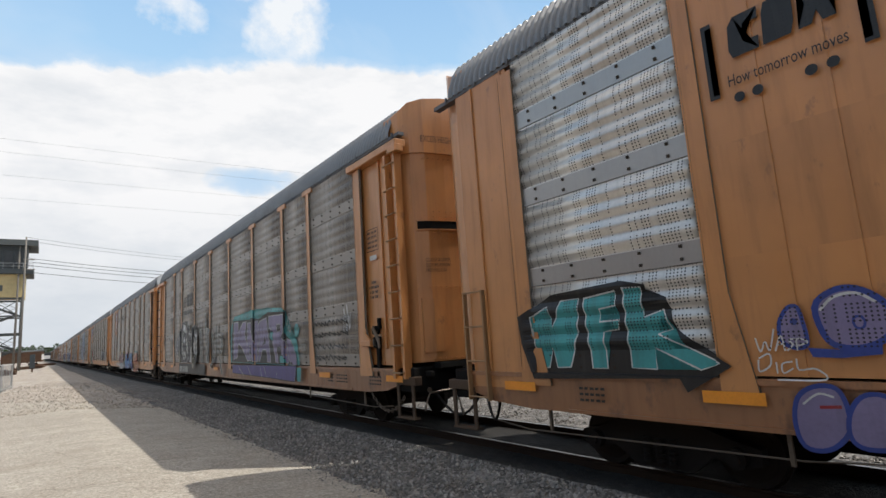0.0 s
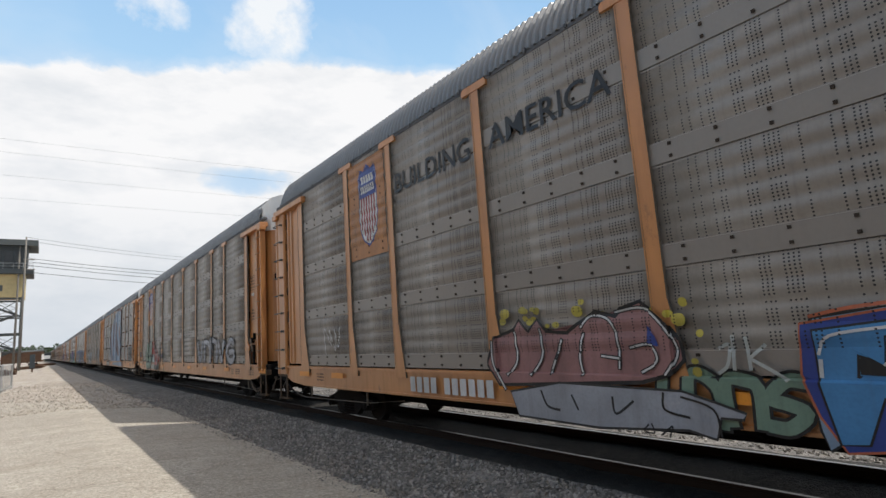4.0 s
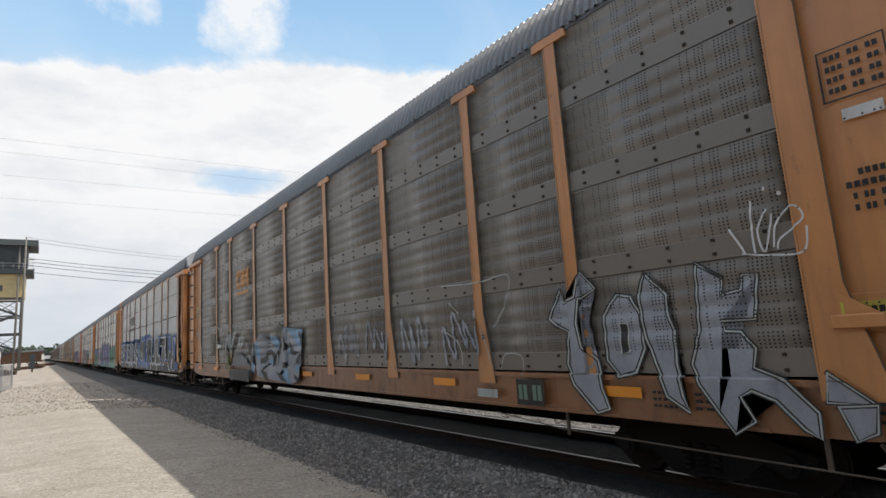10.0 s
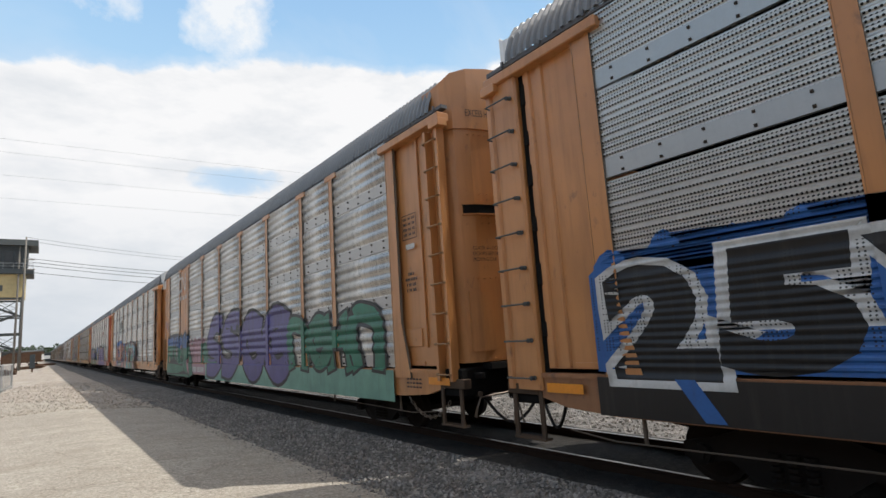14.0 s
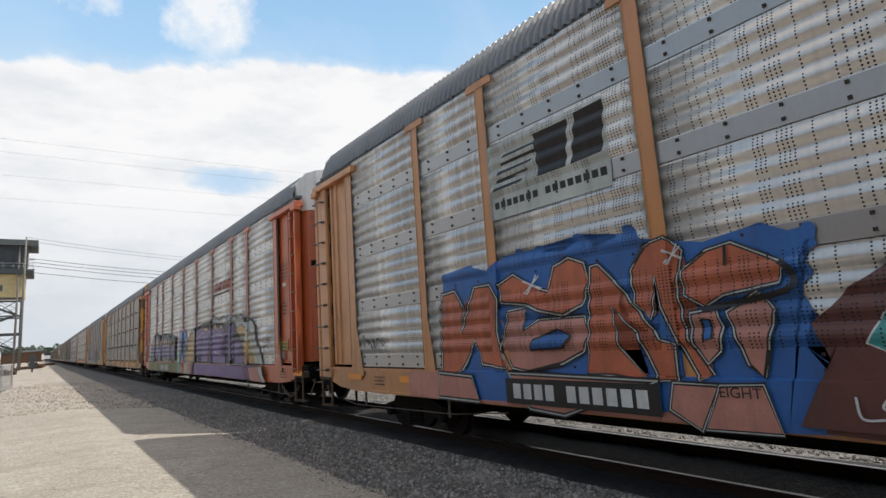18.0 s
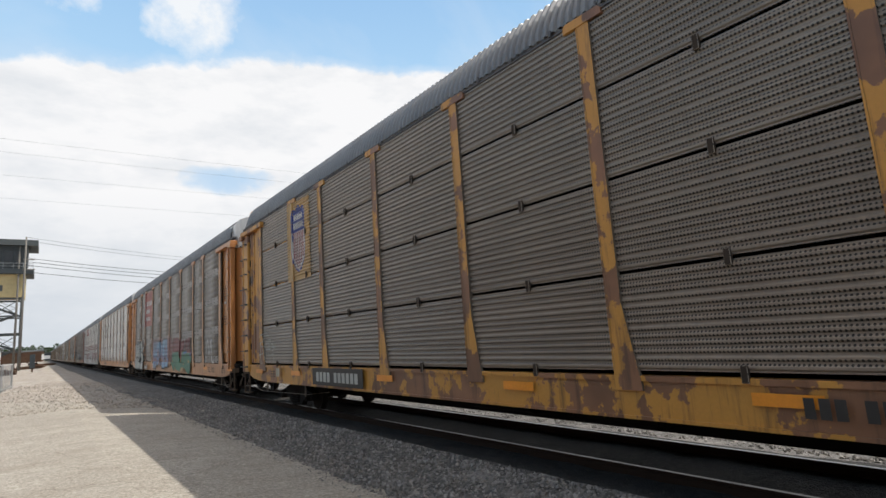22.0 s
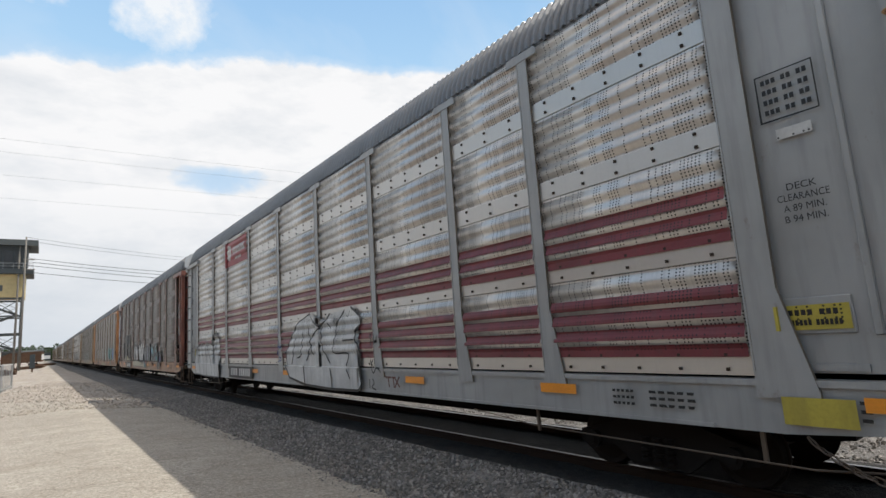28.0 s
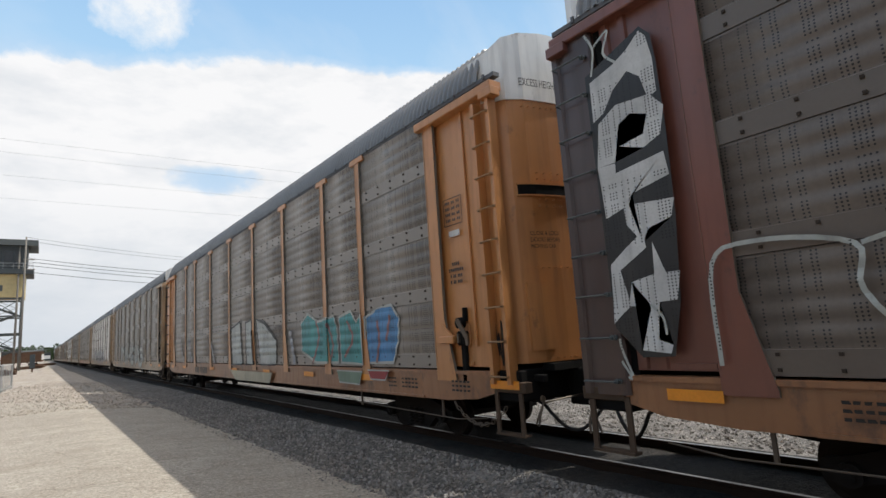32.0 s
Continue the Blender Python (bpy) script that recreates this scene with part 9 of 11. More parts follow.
m.line([(11.39, 2.07), (11.63, 1.57), (10.9, 1.53), (11.01, 1.27)], 0.036, "black")
m.line([(11.09, 1.82), (10.6, 1.82)], 0.034, "black")
m.line([(10.54, 1.98), (10.33, 2.11)], 0.033, "black")
m.line([(13.35, 1.23), (13.28, 0.78)], 0.045, "black")
m.line([(11.77, 1.19), (11.69, 0.75)], 0.038, "black")
m.line([(10.94, 1.18), (10.8, 1.01)], 0.034, "black")
m.line([(9.27, 1.07), (9.08, 1.07)], 0.036, "brown", False)
m.line([(9.17, 1.07), (9.15, 0.9)], 0.036, "brown", False)
m.line([(9.03, 1.07), (8.92, 1.07)], 0.035, "brown", False)
m.line([(8.99, 1.07), (8.97, 0.9)], 0.035, "brown", False)
m.line([(8.92, 1.06), (8.78, 0.91)], 0.035, "brown", False)
m.line([(8.78, 1.08), (8.93, 0.9)], 0.036, "brown", False)
m.line([(9.9, 1), (9.9, 0.85)], 0.031, "soot")
m.line([(9.77, 1.01), (9.72, 0.94), (9.82, 0.86), (9.66, 0.82)], 0.03, "soot")
m.line([(9.89, 1.39), (9.81, 1.29), (9.72, 1.39)], 0.031, "soot")
m.line([(9.8, 1.21), (9.72, 1.14), (9.6, 1.24), (9.45, 1.17)], 0.03, "soot")
m.line([(9.79, 1.9), (9.76, 1.69)], 0.031, "soot")
m.line([(9.64, 1.89), (9.64, 1.71), (9.54, 1.86)], 0.031, "soot")

m = MU[14]
m.form([(22.4, 2.87), (22.08, 3.16), (21.64, 3.1), (21.53, 2.85), (21.23, 3.07), (20.96, 3.23), (20.46, 3.21), (20.43, 2.7), (20.74, 2.34), (20.15, 1.94), (20.19, 1.32), (22.33, 1.26), (22.6, 1.69), (22.34, 2.36)], "black", "pale", 0.029)
m.form([(20.69, 2.33), (20.36, 3.19), (19.91, 3.26), (19.51, 3.14), (19.58, 2.36), (19.48, 2.3), (19.28, 2.19), (19.15, 1.9), (19.23, 1.59), (19.5, 1.39), (19.91, 1.48), (19.9, 1.83), (20.14, 2.03)], "black", "pale", 0.024)
m.form([(22.29, 1.56), (21.98, 1.63), (21.67, 1.29), (22.33, 1.28)], "cream", "soot", 0.022)
m.form([(21.23, 1.29), (20.73, 1.68), (20.6, 1.64), (20.24, 1.31)], "cream", "soot", 0.019)
m.form([(20.18, 1.39), (19.91, 1.48), (19.26, 1.43), (19.06, 1.47), (19.15, 1.32), (20.15, 1.31)], "cream", "soot", 0.015)
m.line([(22.08, 2.88), (21.96, 2.32), (21.45, 2.95)], 0.035, "pale")
m.line([(21.28, 2.74), (21.22, 2.46), (20.86, 2.67), (20.82, 2.19)], 0.031, "pale")
m.line([(21.99, 2.08), (21.84, 1.61), (21.67, 1.33)], 0.034, "pale")
m.line([(21.61, 2.28), (21.5, 1.82), (21.5, 1.6)], 0.033, "pale")
m.line([(20.99, 2.16), (21.05, 1.75), (21.22, 1.33)], 0.031, "pale")
m.line([(20.13, 2.35), (19.94, 2.46), (19.85, 2.31), (20.12, 2.31)], 0.027, "pale")
m.line([(20.16, 2.17), (19.9, 2.16), (20.04, 2.04), (19.92, 1.74)], 0.027, "pale")
m.line([(19.68, 1.98), (19.63, 1.81), (19.52, 1.89), (19.64, 1.96)], 0.025, "pale")
m.line([(19.38, 1.98), (19.32, 1.93), (19.38, 1.83), (19.23, 1.84)], 0.024, "pale")
m.line([(19.48, 1.8), (19.43, 1.67)], 0.024, "pale")
m.line([(25.31, 1.37), (25.27, 2.35), (24.84, 2.51), (24.1, 2.36), (24.09, 1.96), (23.67, 1.34)], 0.045, "pale")
m.line([(24.04, 2.36), (23.54, 2.45), (23.05, 2.34), (22.85, 2.12)], 0.04, "pale")
m.line([(19.86, 1.85), (19.82, 1.69), (19.75, 1.52)], 0.026, "pale")

m = MU[2]
m.form([(13.84, 1.72), (12.73, 1.87), (12.47, 1.74), (12.44, 1.51), (12.24, 1.45), (11.84, 1.52), (11.76, 1.91), (11.64, 1.76), (11.48, 1.95), (11.27, 1.82), (10.24, 1.87), (10.20, 1.62), (10.02, 1.33), (9.81, 1.17), (9.59, 0.92), (9.85, 0.92), (9.79, 0.77), (10.03, 0.61), (10.33, 0.83), (10.40, 0.97), (10.50, 0.78), (11.01, 0.86), (11.08, 0.96), (11.17, 0.75), (11.95, 0.69), (12.44, 0.72), (12.99, 0.76), (13.62, 0.66), (13.78, 0.94), (13.88, 1.28)], "navy", "orange", 0.02)
m.form([(13.75, 1.66), (12.81, 1.76), (12.76, 1.67), (13.25, 1.59), (13.28, 1.37), (12.92, 1.29), (13.00, 1.15), (13.31, 1.11), (13.46, 0.74), (13.66, 0.72), (13.75, 1.20)], "azure", "black", 0.02)
m.form([(12.73, 1.75), (12.50, 1.67), (12.44, 1.30), (12.32, 1.21), (12.28, 1.02), (11.91, 1.01), (11.64, 0.95), (11.20, 0.88), (11.25, 0.78), (11.94, 0.73), (12.38, 0.78), (12.68, 0.91), (12.74, 1.37)], "azure", "black", 0.02)
m.form([(12.27, 1.36), (11.99, 1.49), (11.83, 1.42), (11.80, 1.79), (11.70, 1.85), (11.63, 1.57), (11.38, 1.61), (11.04, 1.63), (11.03, 1.38), (11.37, 1.04), (11.81, 1.08), (12.23, 1.14)], "azure", "black", 0.02)
m.form([(11.41, 1.43), (11.14, 1.54), (11.01, 1.38), (11.08, 1.13), (11.27, 1.06), (11.44, 1.18)], "soot", "white", 0.018, smooth=True)
m.form([(11.45, 1.78), (10.26, 1.82), (10.23, 1.61), (10.13, 1.21), (10.04, 1.15), (10.39, 1.04), (10.49, 1.07), (10.68, 1.06), (10.58, 0.81), (10.73, 0.81), (10.93, 1.05), (10.83, 1.50), (10.92, 1.62), (11.38, 1.64)], "azure", "black", 0.02)
m.form([(10.64, 1.43), (10.44, 1.49), (10.44, 1.28), (10.60, 1.24)], "soot")
m.form([(10.20, 1.55), (10.06, 1.30), (10.01, 1.23), (10.21, 1.21)], "azure", "black", 0.016)
m.form([(10.33, 0.91), (10.02, 0.98), (9.83, 0.79), (10.03, 0.66)], "blue", "black", 0.016)
m.line([(13.72, 1.46), (13.62, 1.61), (13.18, 1.67)], 0.025, "white")
m.line([(11.77, 1.84), (11.78, 1.52), (11.99, 1.46)], 0.02, "white")
m.line([(11.46, 1.92), (11.47, 1.69)], 0.02, "white")
m.line([(10.89, 1.70), (10.60, 1.70), (10.62, 1.57)], 0.018, "white")
m.line([(13.28, 1.37), (13.17, 1.45), (12.98, 1.29)], 0.018, "white")
m.line([(11.56, 1.24), (11.37, 1.08), (11.16, 0.83), (11.29, 0.80)], 0.018, "white")
m.line([(9.92, 1.38), (9.84, 1.58), (9.65, 1.55), (9.73, 1.39), (9.61, 1.28), (9.90, 1.33)], 0.02, "pale")
m.line([(9.16, 1.29), (9.06, 1.36), (9.03, 1.27), (8.95, 1.36), (8.95, 1.25), (8.86, 1.32)], 0.03, "pale")
m.line([(8.68, 1.81), (8.59, 1.82), (8.59, 1.39)], 0.03, "pale")

m = MU[3]
m.form([(20.98, 2.19), (20.98, 2.40), (20.77, 2.43), (20.60, 2.22), (20.81, 2.12)], "red", "grey", 0.02)
m.form([(20.85, 2.00), (20.53, 2.07), (20.54, 2.31), (20.35, 2.41), (20.23, 2.36), (20.21, 1.97), (19.99, 1.89), (19.74, 1.95), (19.56, 1.98), (19.79, 1.84), (19.86, 1.59), (20.01, 1.36), (20.12, 1.60), (20.47, 1.73), (20.60, 1.68)], "red")
m.form([(20.00, 1.02), (19.91, 1.38), (19.79, 1.55), (19.51, 1.69), (19.23, 1.62), (19.05, 1.45), (18.99, 1.06), (19.30, 1.05)], "red")
m.form([(19.70, 1.41), (19.45, 1.50), (19.25, 1.41), (19.26, 1.22), (19.61, 1.24)], "soot")
m.line([(19.75, 1.58), (19.55, 1.70), (19.26, 1.66), (19.05, 1.48), (18.95, 1.24), (18.91, 1.06)], 0.025, "white")
m.line([(20.29, 2.29), (20.25, 1.98), (20.25, 1.75)], 0.02, "white")
m.line([(20.14, 2.27), (20.08, 1.97), (20.07, 1.74)], 0.02, "white")
m.line([(19.56, 1.98), (19.76, 1.84), (19.83, 1.66), (19.78, 1.55)], 0.022, "white")
m.form([(18.83, 1.35), (18.77, 1.54), (18.67, 1.58), (18.63, 1.47), (18.53, 1.61), (18.39, 1.59), (18.38, 1.38), (18.48, 1.25), (18.65, 1.24)], "red", "soot", 0.02, smooth=True)
m.form([(19.11, 1.89), (18.95, 1.90), (18.96, 1.73), (19.04, 1.63), (19.16, 1.64)], "red")
m.form([(20.63, 1.49), (20.42, 1.68), (20.12, 1.61), (20.01, 1.38), (19.97, 1.21), (20.59, 1.19)], "pale", "black", 0.03)
m.form([(20.55, 1.12), (19.94, 1.11), (20.01, 0.81), (20.63, 0.87)], "pale")
m.form([(19.95, 1.09), (18.88, 1.07), (18.71, 0.81), (19.94, 0.80)], "black")
m.line([(18.70, 1.88), (18.47, 1.99), (18.37, 1.80), (18.46, 1.62)], 0.07, "soot")
m.line([(18.26, 1.68), (18.12, 1.79), (18.06, 1.61), (18.24, 1.59)], 0.07, "soot")
m.line([(17.92, 1.94), (17.52, 2.07), (17.19, 2.01), (16.94, 1.92), (17.05, 1.73)], 0.07, "soot")
m.line([(17.93, 1.50), (17.74, 1.66), (17.48, 1.65), (17.57, 1.39)], 0.07, "soot")
m.line([(17.32, 1.79), (17.08, 1.58), (17.17, 1.24)], 0.07, "soot")
m.line([(16.88, 1.77), (16.96, 1.48), (16.93, 1.20)], 0.07, "soot")
m.form([(17.72, 1.60), (17.51, 1.65), (17.52, 1.46), (17.69, 1.44)], "navy")
m.line([(17.55, 1.03), (17.47, 1.11), (17.27, 1.14), (17.19, 1.00), (17.23, 0.85), (17.42, 0.81), (17.54, 0.93), (17.55, 1.04)], 0.02, "soot")
m.form([(16.95, 0.77), (16.88, 1.00), (16.78, 0.98), (16.70, 0.84), (16.76, 0.77)], "green")

m = MU[5]
m.form([(20.28, 1.17), (20.20, 1.38), (19.77, 1.62), (19.41, 1.65), (19.05, 1.56), (18.73, 1.38), (18.19, 1.20)], "grey")
m.form([(22.45, 2.24), (22.21, 1.97), (21.84, 1.96), (21.60, 1.82), (22.16, 1.76), (22.39, 1.93)], "pale", "soot", 0.03)
m.form([(21.58, 1.98), (21.24, 2.30), (21.06, 2.20), (21.18, 1.79), (21.51, 1.71)], "grey", "soot", 0.04)
m.form([(20.91, 2.40), (20.78, 2.34), (20.85, 2.14), (21.00, 1.70), (21.16, 1.70)], "pale", "soot", 0.03)
m.form([(20.70, 2.17), (20.45, 2.35), (20.32, 2.22), (20.33, 1.76), (20.30, 1.59), (20.54, 1.67)], "pale", "soot", 0.03)
m.form([(20.16, 2.25), (19.81, 2.42), (19.77, 2.31), (20.03, 2.04), (20.19, 1.68), (20.23, 1.98)], "pale", "soot", 0.03)
m.form([(19.65, 1.70), (19.45, 2.04), (19.24, 2.18), (19.20, 2.05), (19.27, 1.85), (19.57, 1.64)], "pale", "soot", 0.03)
m.form([(19.17, 1.92), (19.09, 2.03), (18.91, 2.10), (18.97, 1.92), (18.96, 1.82), (19.21, 1.74)], "pale", "soot", 0.03)
m.form([(20.96, 1.07), (20.85, 1.44), (20.55, 1.55), (20.43, 1.41), (20.39, 1.06)], "olive", "soot", 0.02)
m.line([(24.99, 1.82), (24.87, 2.13), (24.62, 1.80), (24.32, 2.07), (24.14, 1.79), (23.90, 2.10), (23.69, 1.78), (23.41, 2.03), (23.16, 1.76)], 0.03, "pale")
m.line([(24.96, 1.36), (24.86, 1.67), (24.15, 1.68), (24.14, 1.36), (23.73, 1.36), (23.64, 1.67), (23.08, 1.64)], 0.03, "pale")
m.line([(24.42, 2.24), (24.29, 2.42), (24.09, 2.22), (23.77, 2.33), (23.49, 2.19), (23.48, 1.87)], 0.03, "pale")
m.line([(23.42, 1.87), (23.22, 2.05), (22.88, 1.85), (22.98, 1.71)], 0.03, "pale")
m.line([(22.32, 2.40), (22.06, 2.61), (21.86, 2.36), (21.62, 2.56), (21.58, 2.29)], 0.03, "pale")
m.line([(21.35, 2.53), (21.07, 2.63), (20.84, 2.52)], 0.03, "pale")
m.line([(21.80, 1.65), (21.79, 1.37), (21.56, 1.63)], 0.03, "pale")
m.line([(18.85, 1.90), (18.68, 2.01), (18.70, 1.63), (18.55, 1.91), (18.46, 1.63), (18.32, 1.86)], 0.03, "pale")
m.line([(18.87, 1.48), (18.63, 1.63), (18.59, 1.38), (18.36, 1.56), (18.26, 1.38), (18.16, 1.62)], 0.03, "pale")
m.form([(20.46, 0.99), (20.34, 1.06), (18.24, 1.09), (18.20, 0.70), (20.38, 0.74)], "soot")

m = MU[8]
m.form([(16.79, 0.84), (16.51, 1.37), (16.16, 2.06), (15.60, 2.43), (15.11, 2.61), (14.59, 2.64), (14.32, 2.45), (14.08, 2.59), (13.57, 2.41), (13.42, 2.39), (13.33, 2.49), (12.95, 2.71), (12.63, 2.77), (12.29, 2.73), (11.75, 2.60), (11.33, 2.54), (10.97, 2.44), (11.08, 0.89), (11.24, 0.70), (13.10, 0.77)], "brown")
m.form([(15.44, 2.32), (15.03, 2.41), (14.87, 2.40), (14.96, 2.13), (14.87, 1.82), (14.68, 1.52), (14.67, 1.23), (15.29, 1.21), (15.32, 1.67), (15.57, 1.68)], "salmon", "white", 0.02)
m.form([(15.35, 2.37), (14.93, 2.39), (15.03, 2.10), (15.24, 2.00)], "olive")
m.form([(16.22, 1.54), (16.06, 1.79), (15.79, 1.91), (15.69, 1.70), (15.92, 1.37)], "teal", "white", 0.015)
m.form([(14.85, 2.30), (14.76, 2.50), (14.50, 2.56), (14.36, 2.36), (14.44, 2.26)], "sky", "white", 0.02)
m.form([(14.09, 2.52), (13.61, 2.37), (13.67, 2.25), (13.80, 2.16), (13.90, 1.83), (14.10, 1.78), (14.27, 1.85), (14.29, 2.03), (14.16, 2.30)], "green", "white", 0.022)
m.form([(14.84, 2.26), (14.58, 2.33), (14.35, 2.23), (14.47, 2.02), (14.71, 2.06), (14.86, 1.96)], "green", "black", 0.02)
m.form([(14.94, 1.89), (14.63, 1.92), (14.27, 1.80), (14.03, 1.70), (14.00, 1.47), (14.09, 1.22), (14.52, 1.11), (14.53, 1.24), (14.37, 1.38), (14.36, 1.61), (14.68, 1.58), (14.94, 1.66)], "sky", "black", 0.025)
m.form([(14.04, 1.81), (13.59, 1.70), (13.38, 1.87), (13.20, 1.93), (13.09, 1.62), (12.92, 1.29), (13.51, 1.24), (13.53, 1.34), (13.69, 1.50), (14.01, 1.55)], "green", "black", 0.025)
m.form([(13.39, 1.83), (13.22, 1.90), (13.11, 1.60), (12.96, 1.30), (13.36, 1.27), (13.41, 1.44)], "gold")
m.form([(13.26, 2.48), (12.99, 2.46), (12.86, 2.69), (12.83, 2.46), (12.37, 2.51), (12.17, 2.45), (11.59, 2.46), (11.34, 2.49), (10.91, 2.40), (10.94, 2.21), (11.38, 2.18), (11.64, 2.12), (12.06, 2.13), (12.41, 2.23), (12.90, 2.14), (13.06, 1.94), (13.13, 1.95), (13.07, 2.16), (13.14, 2.35)], "teal", "white", 0.03)
m.form([(11.94, 2.26), (11.79, 2.32), (11.84, 2.17), (11.94, 2.14)], "olive")
m.form([(12.07, 2.56), (12.18, 2.16), (12.06, 1.96), (12.07, 1.79), (12.39, 1.65), (12.59, 1.60), (12.62, 1.38), (12.73, 1.24), (12.95, 1.37), (12.95, 1.61), (12.86, 2.02), (12.54, 2.16), (12.23, 2.35)], "salmon", "white", 0.025)
m.form([(12.82, 1.95), (12.64, 2.07), (12.67, 1.67), (12.75, 1.50), (12.83, 1.72)], "teal")
m.form([(11.78, 2.24), (11.41, 2.26), (11.39, 2.14), (11.45, 2.04), (11.56, 1.81), (11.73, 1.52), (11.85, 1.58), (11.84, 1.83)], "sky", "white", 0.03)
m.form([(11.72, 2.03), (11.48, 2.07), (11.55, 1.91), (11.73, 1.85)], "salmon")
m.form([(12.59, 1.37), (12.40, 1.59), (12.07, 1.75), (11.67, 1.38), (11.65, 1.24), (11.96, 1.21), (12.03, 1.33), (12.21, 1.25), (12.35, 1.17), (12.59, 1.21)], "teal", "white", 0.025)
m.form([(12.34, 1.60), (12.18, 1.65), (12.22, 1.53)], "salmon", smooth=True)
m.form([(12.10, 1.54), (11.96, 1.53), (12.05, 1.39)], "salmon", smooth=True)
m.form([(12.27, 1.39), (12.16, 1.44), (12.21, 1.31)], "salmon", smooth=True)
m.form([(11.72, 1.62), (11.45, 1.75), (11.28, 1.87), (11.29, 1.61), (11.12, 1.47), (11.17, 1.17), (11.70, 1.19), (11.67, 1.38)], "green", "black", 0.03)
m.form([(15.73, 1.18), (14.72, 1.20), (14.54, 1.01), (14.58, 0.69), (15.69, 0.77)], "salmon", "white", 0.015)
m.form([(15.59, 1.06), (15.30, 1.13), (15.39, 0.87), (15.62, 0.86)], "mint")
m.form([(14.53, 0.71), (14.47, 1.01), (14.14, 1.15), (13.58, 1.14), (13.15, 0.75)], "teal", "white", 0.018)
m.form([(13.51, 1.14), (12.90, 1.20), (12.66, 0.85), (12.77, 0.76), (13.09, 0.76)], "gold", "white", 0.02)
m.form([(12.86, 1.10), (12.15, 1.12), (12.04, 0.73), (12.68, 0.74)], "teal", "white", 0.02)
m.form([(11.92, 1.13), (11.79, 1.14), (11.48, 0.73), (11.89, 0.75)], "cream")
m.form([(11.74, 1.14), (11.17, 1.15), (11.17, 0.71), (11.45, 0.73)], "green")
m.line([(12.92, 0.93), (12.19, 0.90)], 0.03, "soot", False)
m.line([(12.85, 0.84), (12.25, 0.82)], 0.03, "soot", False)
m.line([(16.34, 1.11), (16.32, 0.95), (16.18, 0.95)], 0.02, "white")
m.line([(16.11, 1.14), (16.17, 1.04), (16.05, 1.02), (16.06, 1.14)], 0.02, "white")

m = MU[9]
m.form([(24.77, 1.29), (24.01, 1.82), (23.35, 1.91), (23.64, 1.25)], "teal")
m.form([(24.11, 1.26), (23.97, 2.28), (22.79, 2.80), (21.92, 2.86), (21.06, 2.28), (20.30, 2.66), (19.36, 2.79), (18.61, 2.64), (17.76, 2.55), (17.19, 2.53), (16.62, 2.47), (16.73, 1.33)], "soot")
m.form([(23.85, 2.25), (22.80, 2.67), (22.44, 2.69), (22.49, 2.19), (22.91, 1.68), (22.94, 1.29), (23.94, 1.28), (23.96, 1.82)], "lilac", "pale", 0.025)
m.form([(22.39, 2.39), (21.98, 2.74), (21.82, 2.54), (21.44, 2.49), (21.13, 1.73), (20.81, 1.31), (21.49, 1.30), (21.77, 1.73), (22.35, 1.36)], "lilac", "pale", 0.025)
m.form([(20.92, 2.21), (20.32, 2.51), (20.10, 2.38), (20.37, 2.06), (20.66, 1.35), (20.95, 1.35)], "lilac", "pale", 0.025)
m.form([(20.19, 1.94), (19.44, 2.62), (19.26, 2.45), (19.37, 1.99), (19.79, 1.68), (19.43, 1.34), (20.07, 1.33)], "lilac", "pale", 0.025)
m.form([(19.14, 2.42), (18.78, 2.39), (18.83, 2.03), (18.30, 2.33), (18.27, 1.92), (18.38, 1.32), (18.78, 1.34), (19.13, 1.66)], "lilac", "pale", 0.025)
m.form([(18.61, 2.59), (18.29, 2.33), (18.13, 2.24), (17.89, 2.49), (17.58, 2.38), (17.62, 2.06), (17.26, 2.03), (17.23, 1.85), (17.53, 1.62), (17.57, 1.32), (18.01, 1.32), (18.09, 1.90)], "lilac", "pale", 0.025)
m.form([(17.28, 1.80), (16.85, 2.29), (16.69, 2.38), (16.62, 2.31), (16.74, 1.83), (16.87, 1.33), (17.30, 1.32), (17.19, 1.67)], "lilac", "pale", 0.025)
m.form([(23.45, 2.27), (22.71, 2.61), (22.53, 2.35), (23.07, 2.09)], "gold")
m.form([(21.97, 2.31), (21.49, 2.45), (21.31, 2.19), (21.82, 2.13)], "gold")
m.form([(20.70, 2.21), (20.32, 2.46), (20.34, 2.14)], "gold")
m.form([(19.67, 2.17), (19.42, 2.57), (19.29, 2.44), (19.38, 2.21)], "gold")
m.form([(19.11, 2.34), (18.79, 2.36), (18.82, 2.14), (19.15, 2.09)], "gold")
m.form([(17.94, 2.43), (17.59, 2.36), (17.62, 2.13), (17.98, 2.11)], "gold")
m.form([(17.22, 1.86), (16.71, 2.35), (16.74, 2.16), (17.12, 1.94)], "gold")
m.form([(23.89, 1.53), (22.92, 1.49), (22.95, 1.28), (23.91, 1.29)], "olive")
m.form([(21.47, 1.46), (20.84, 1.37), (20.79, 1.30), (21.49, 1.29)], "olive")
m.form([(20.04, 1.41), (19.43, 1.37), (19.44, 1.31), (20.05, 1.32)], "olive")
m.form([(18.76, 1.48), (18.36, 1.43), (18.38, 1.31), (18.78, 1.32)], "olive")
m.form([(17.99, 1.45), (17.56, 1.41), (17.57, 1.31), (18.01, 1.32)], "olive")
m.form([(17.28, 1.47), (16.84, 1.44), (16.86, 1.30), (17.30, 1.31)], "olive")
m.form([(19.02, 2.49), (18.89, 2.75), (18.64, 2.75), (18.62, 2.53)], "teal")
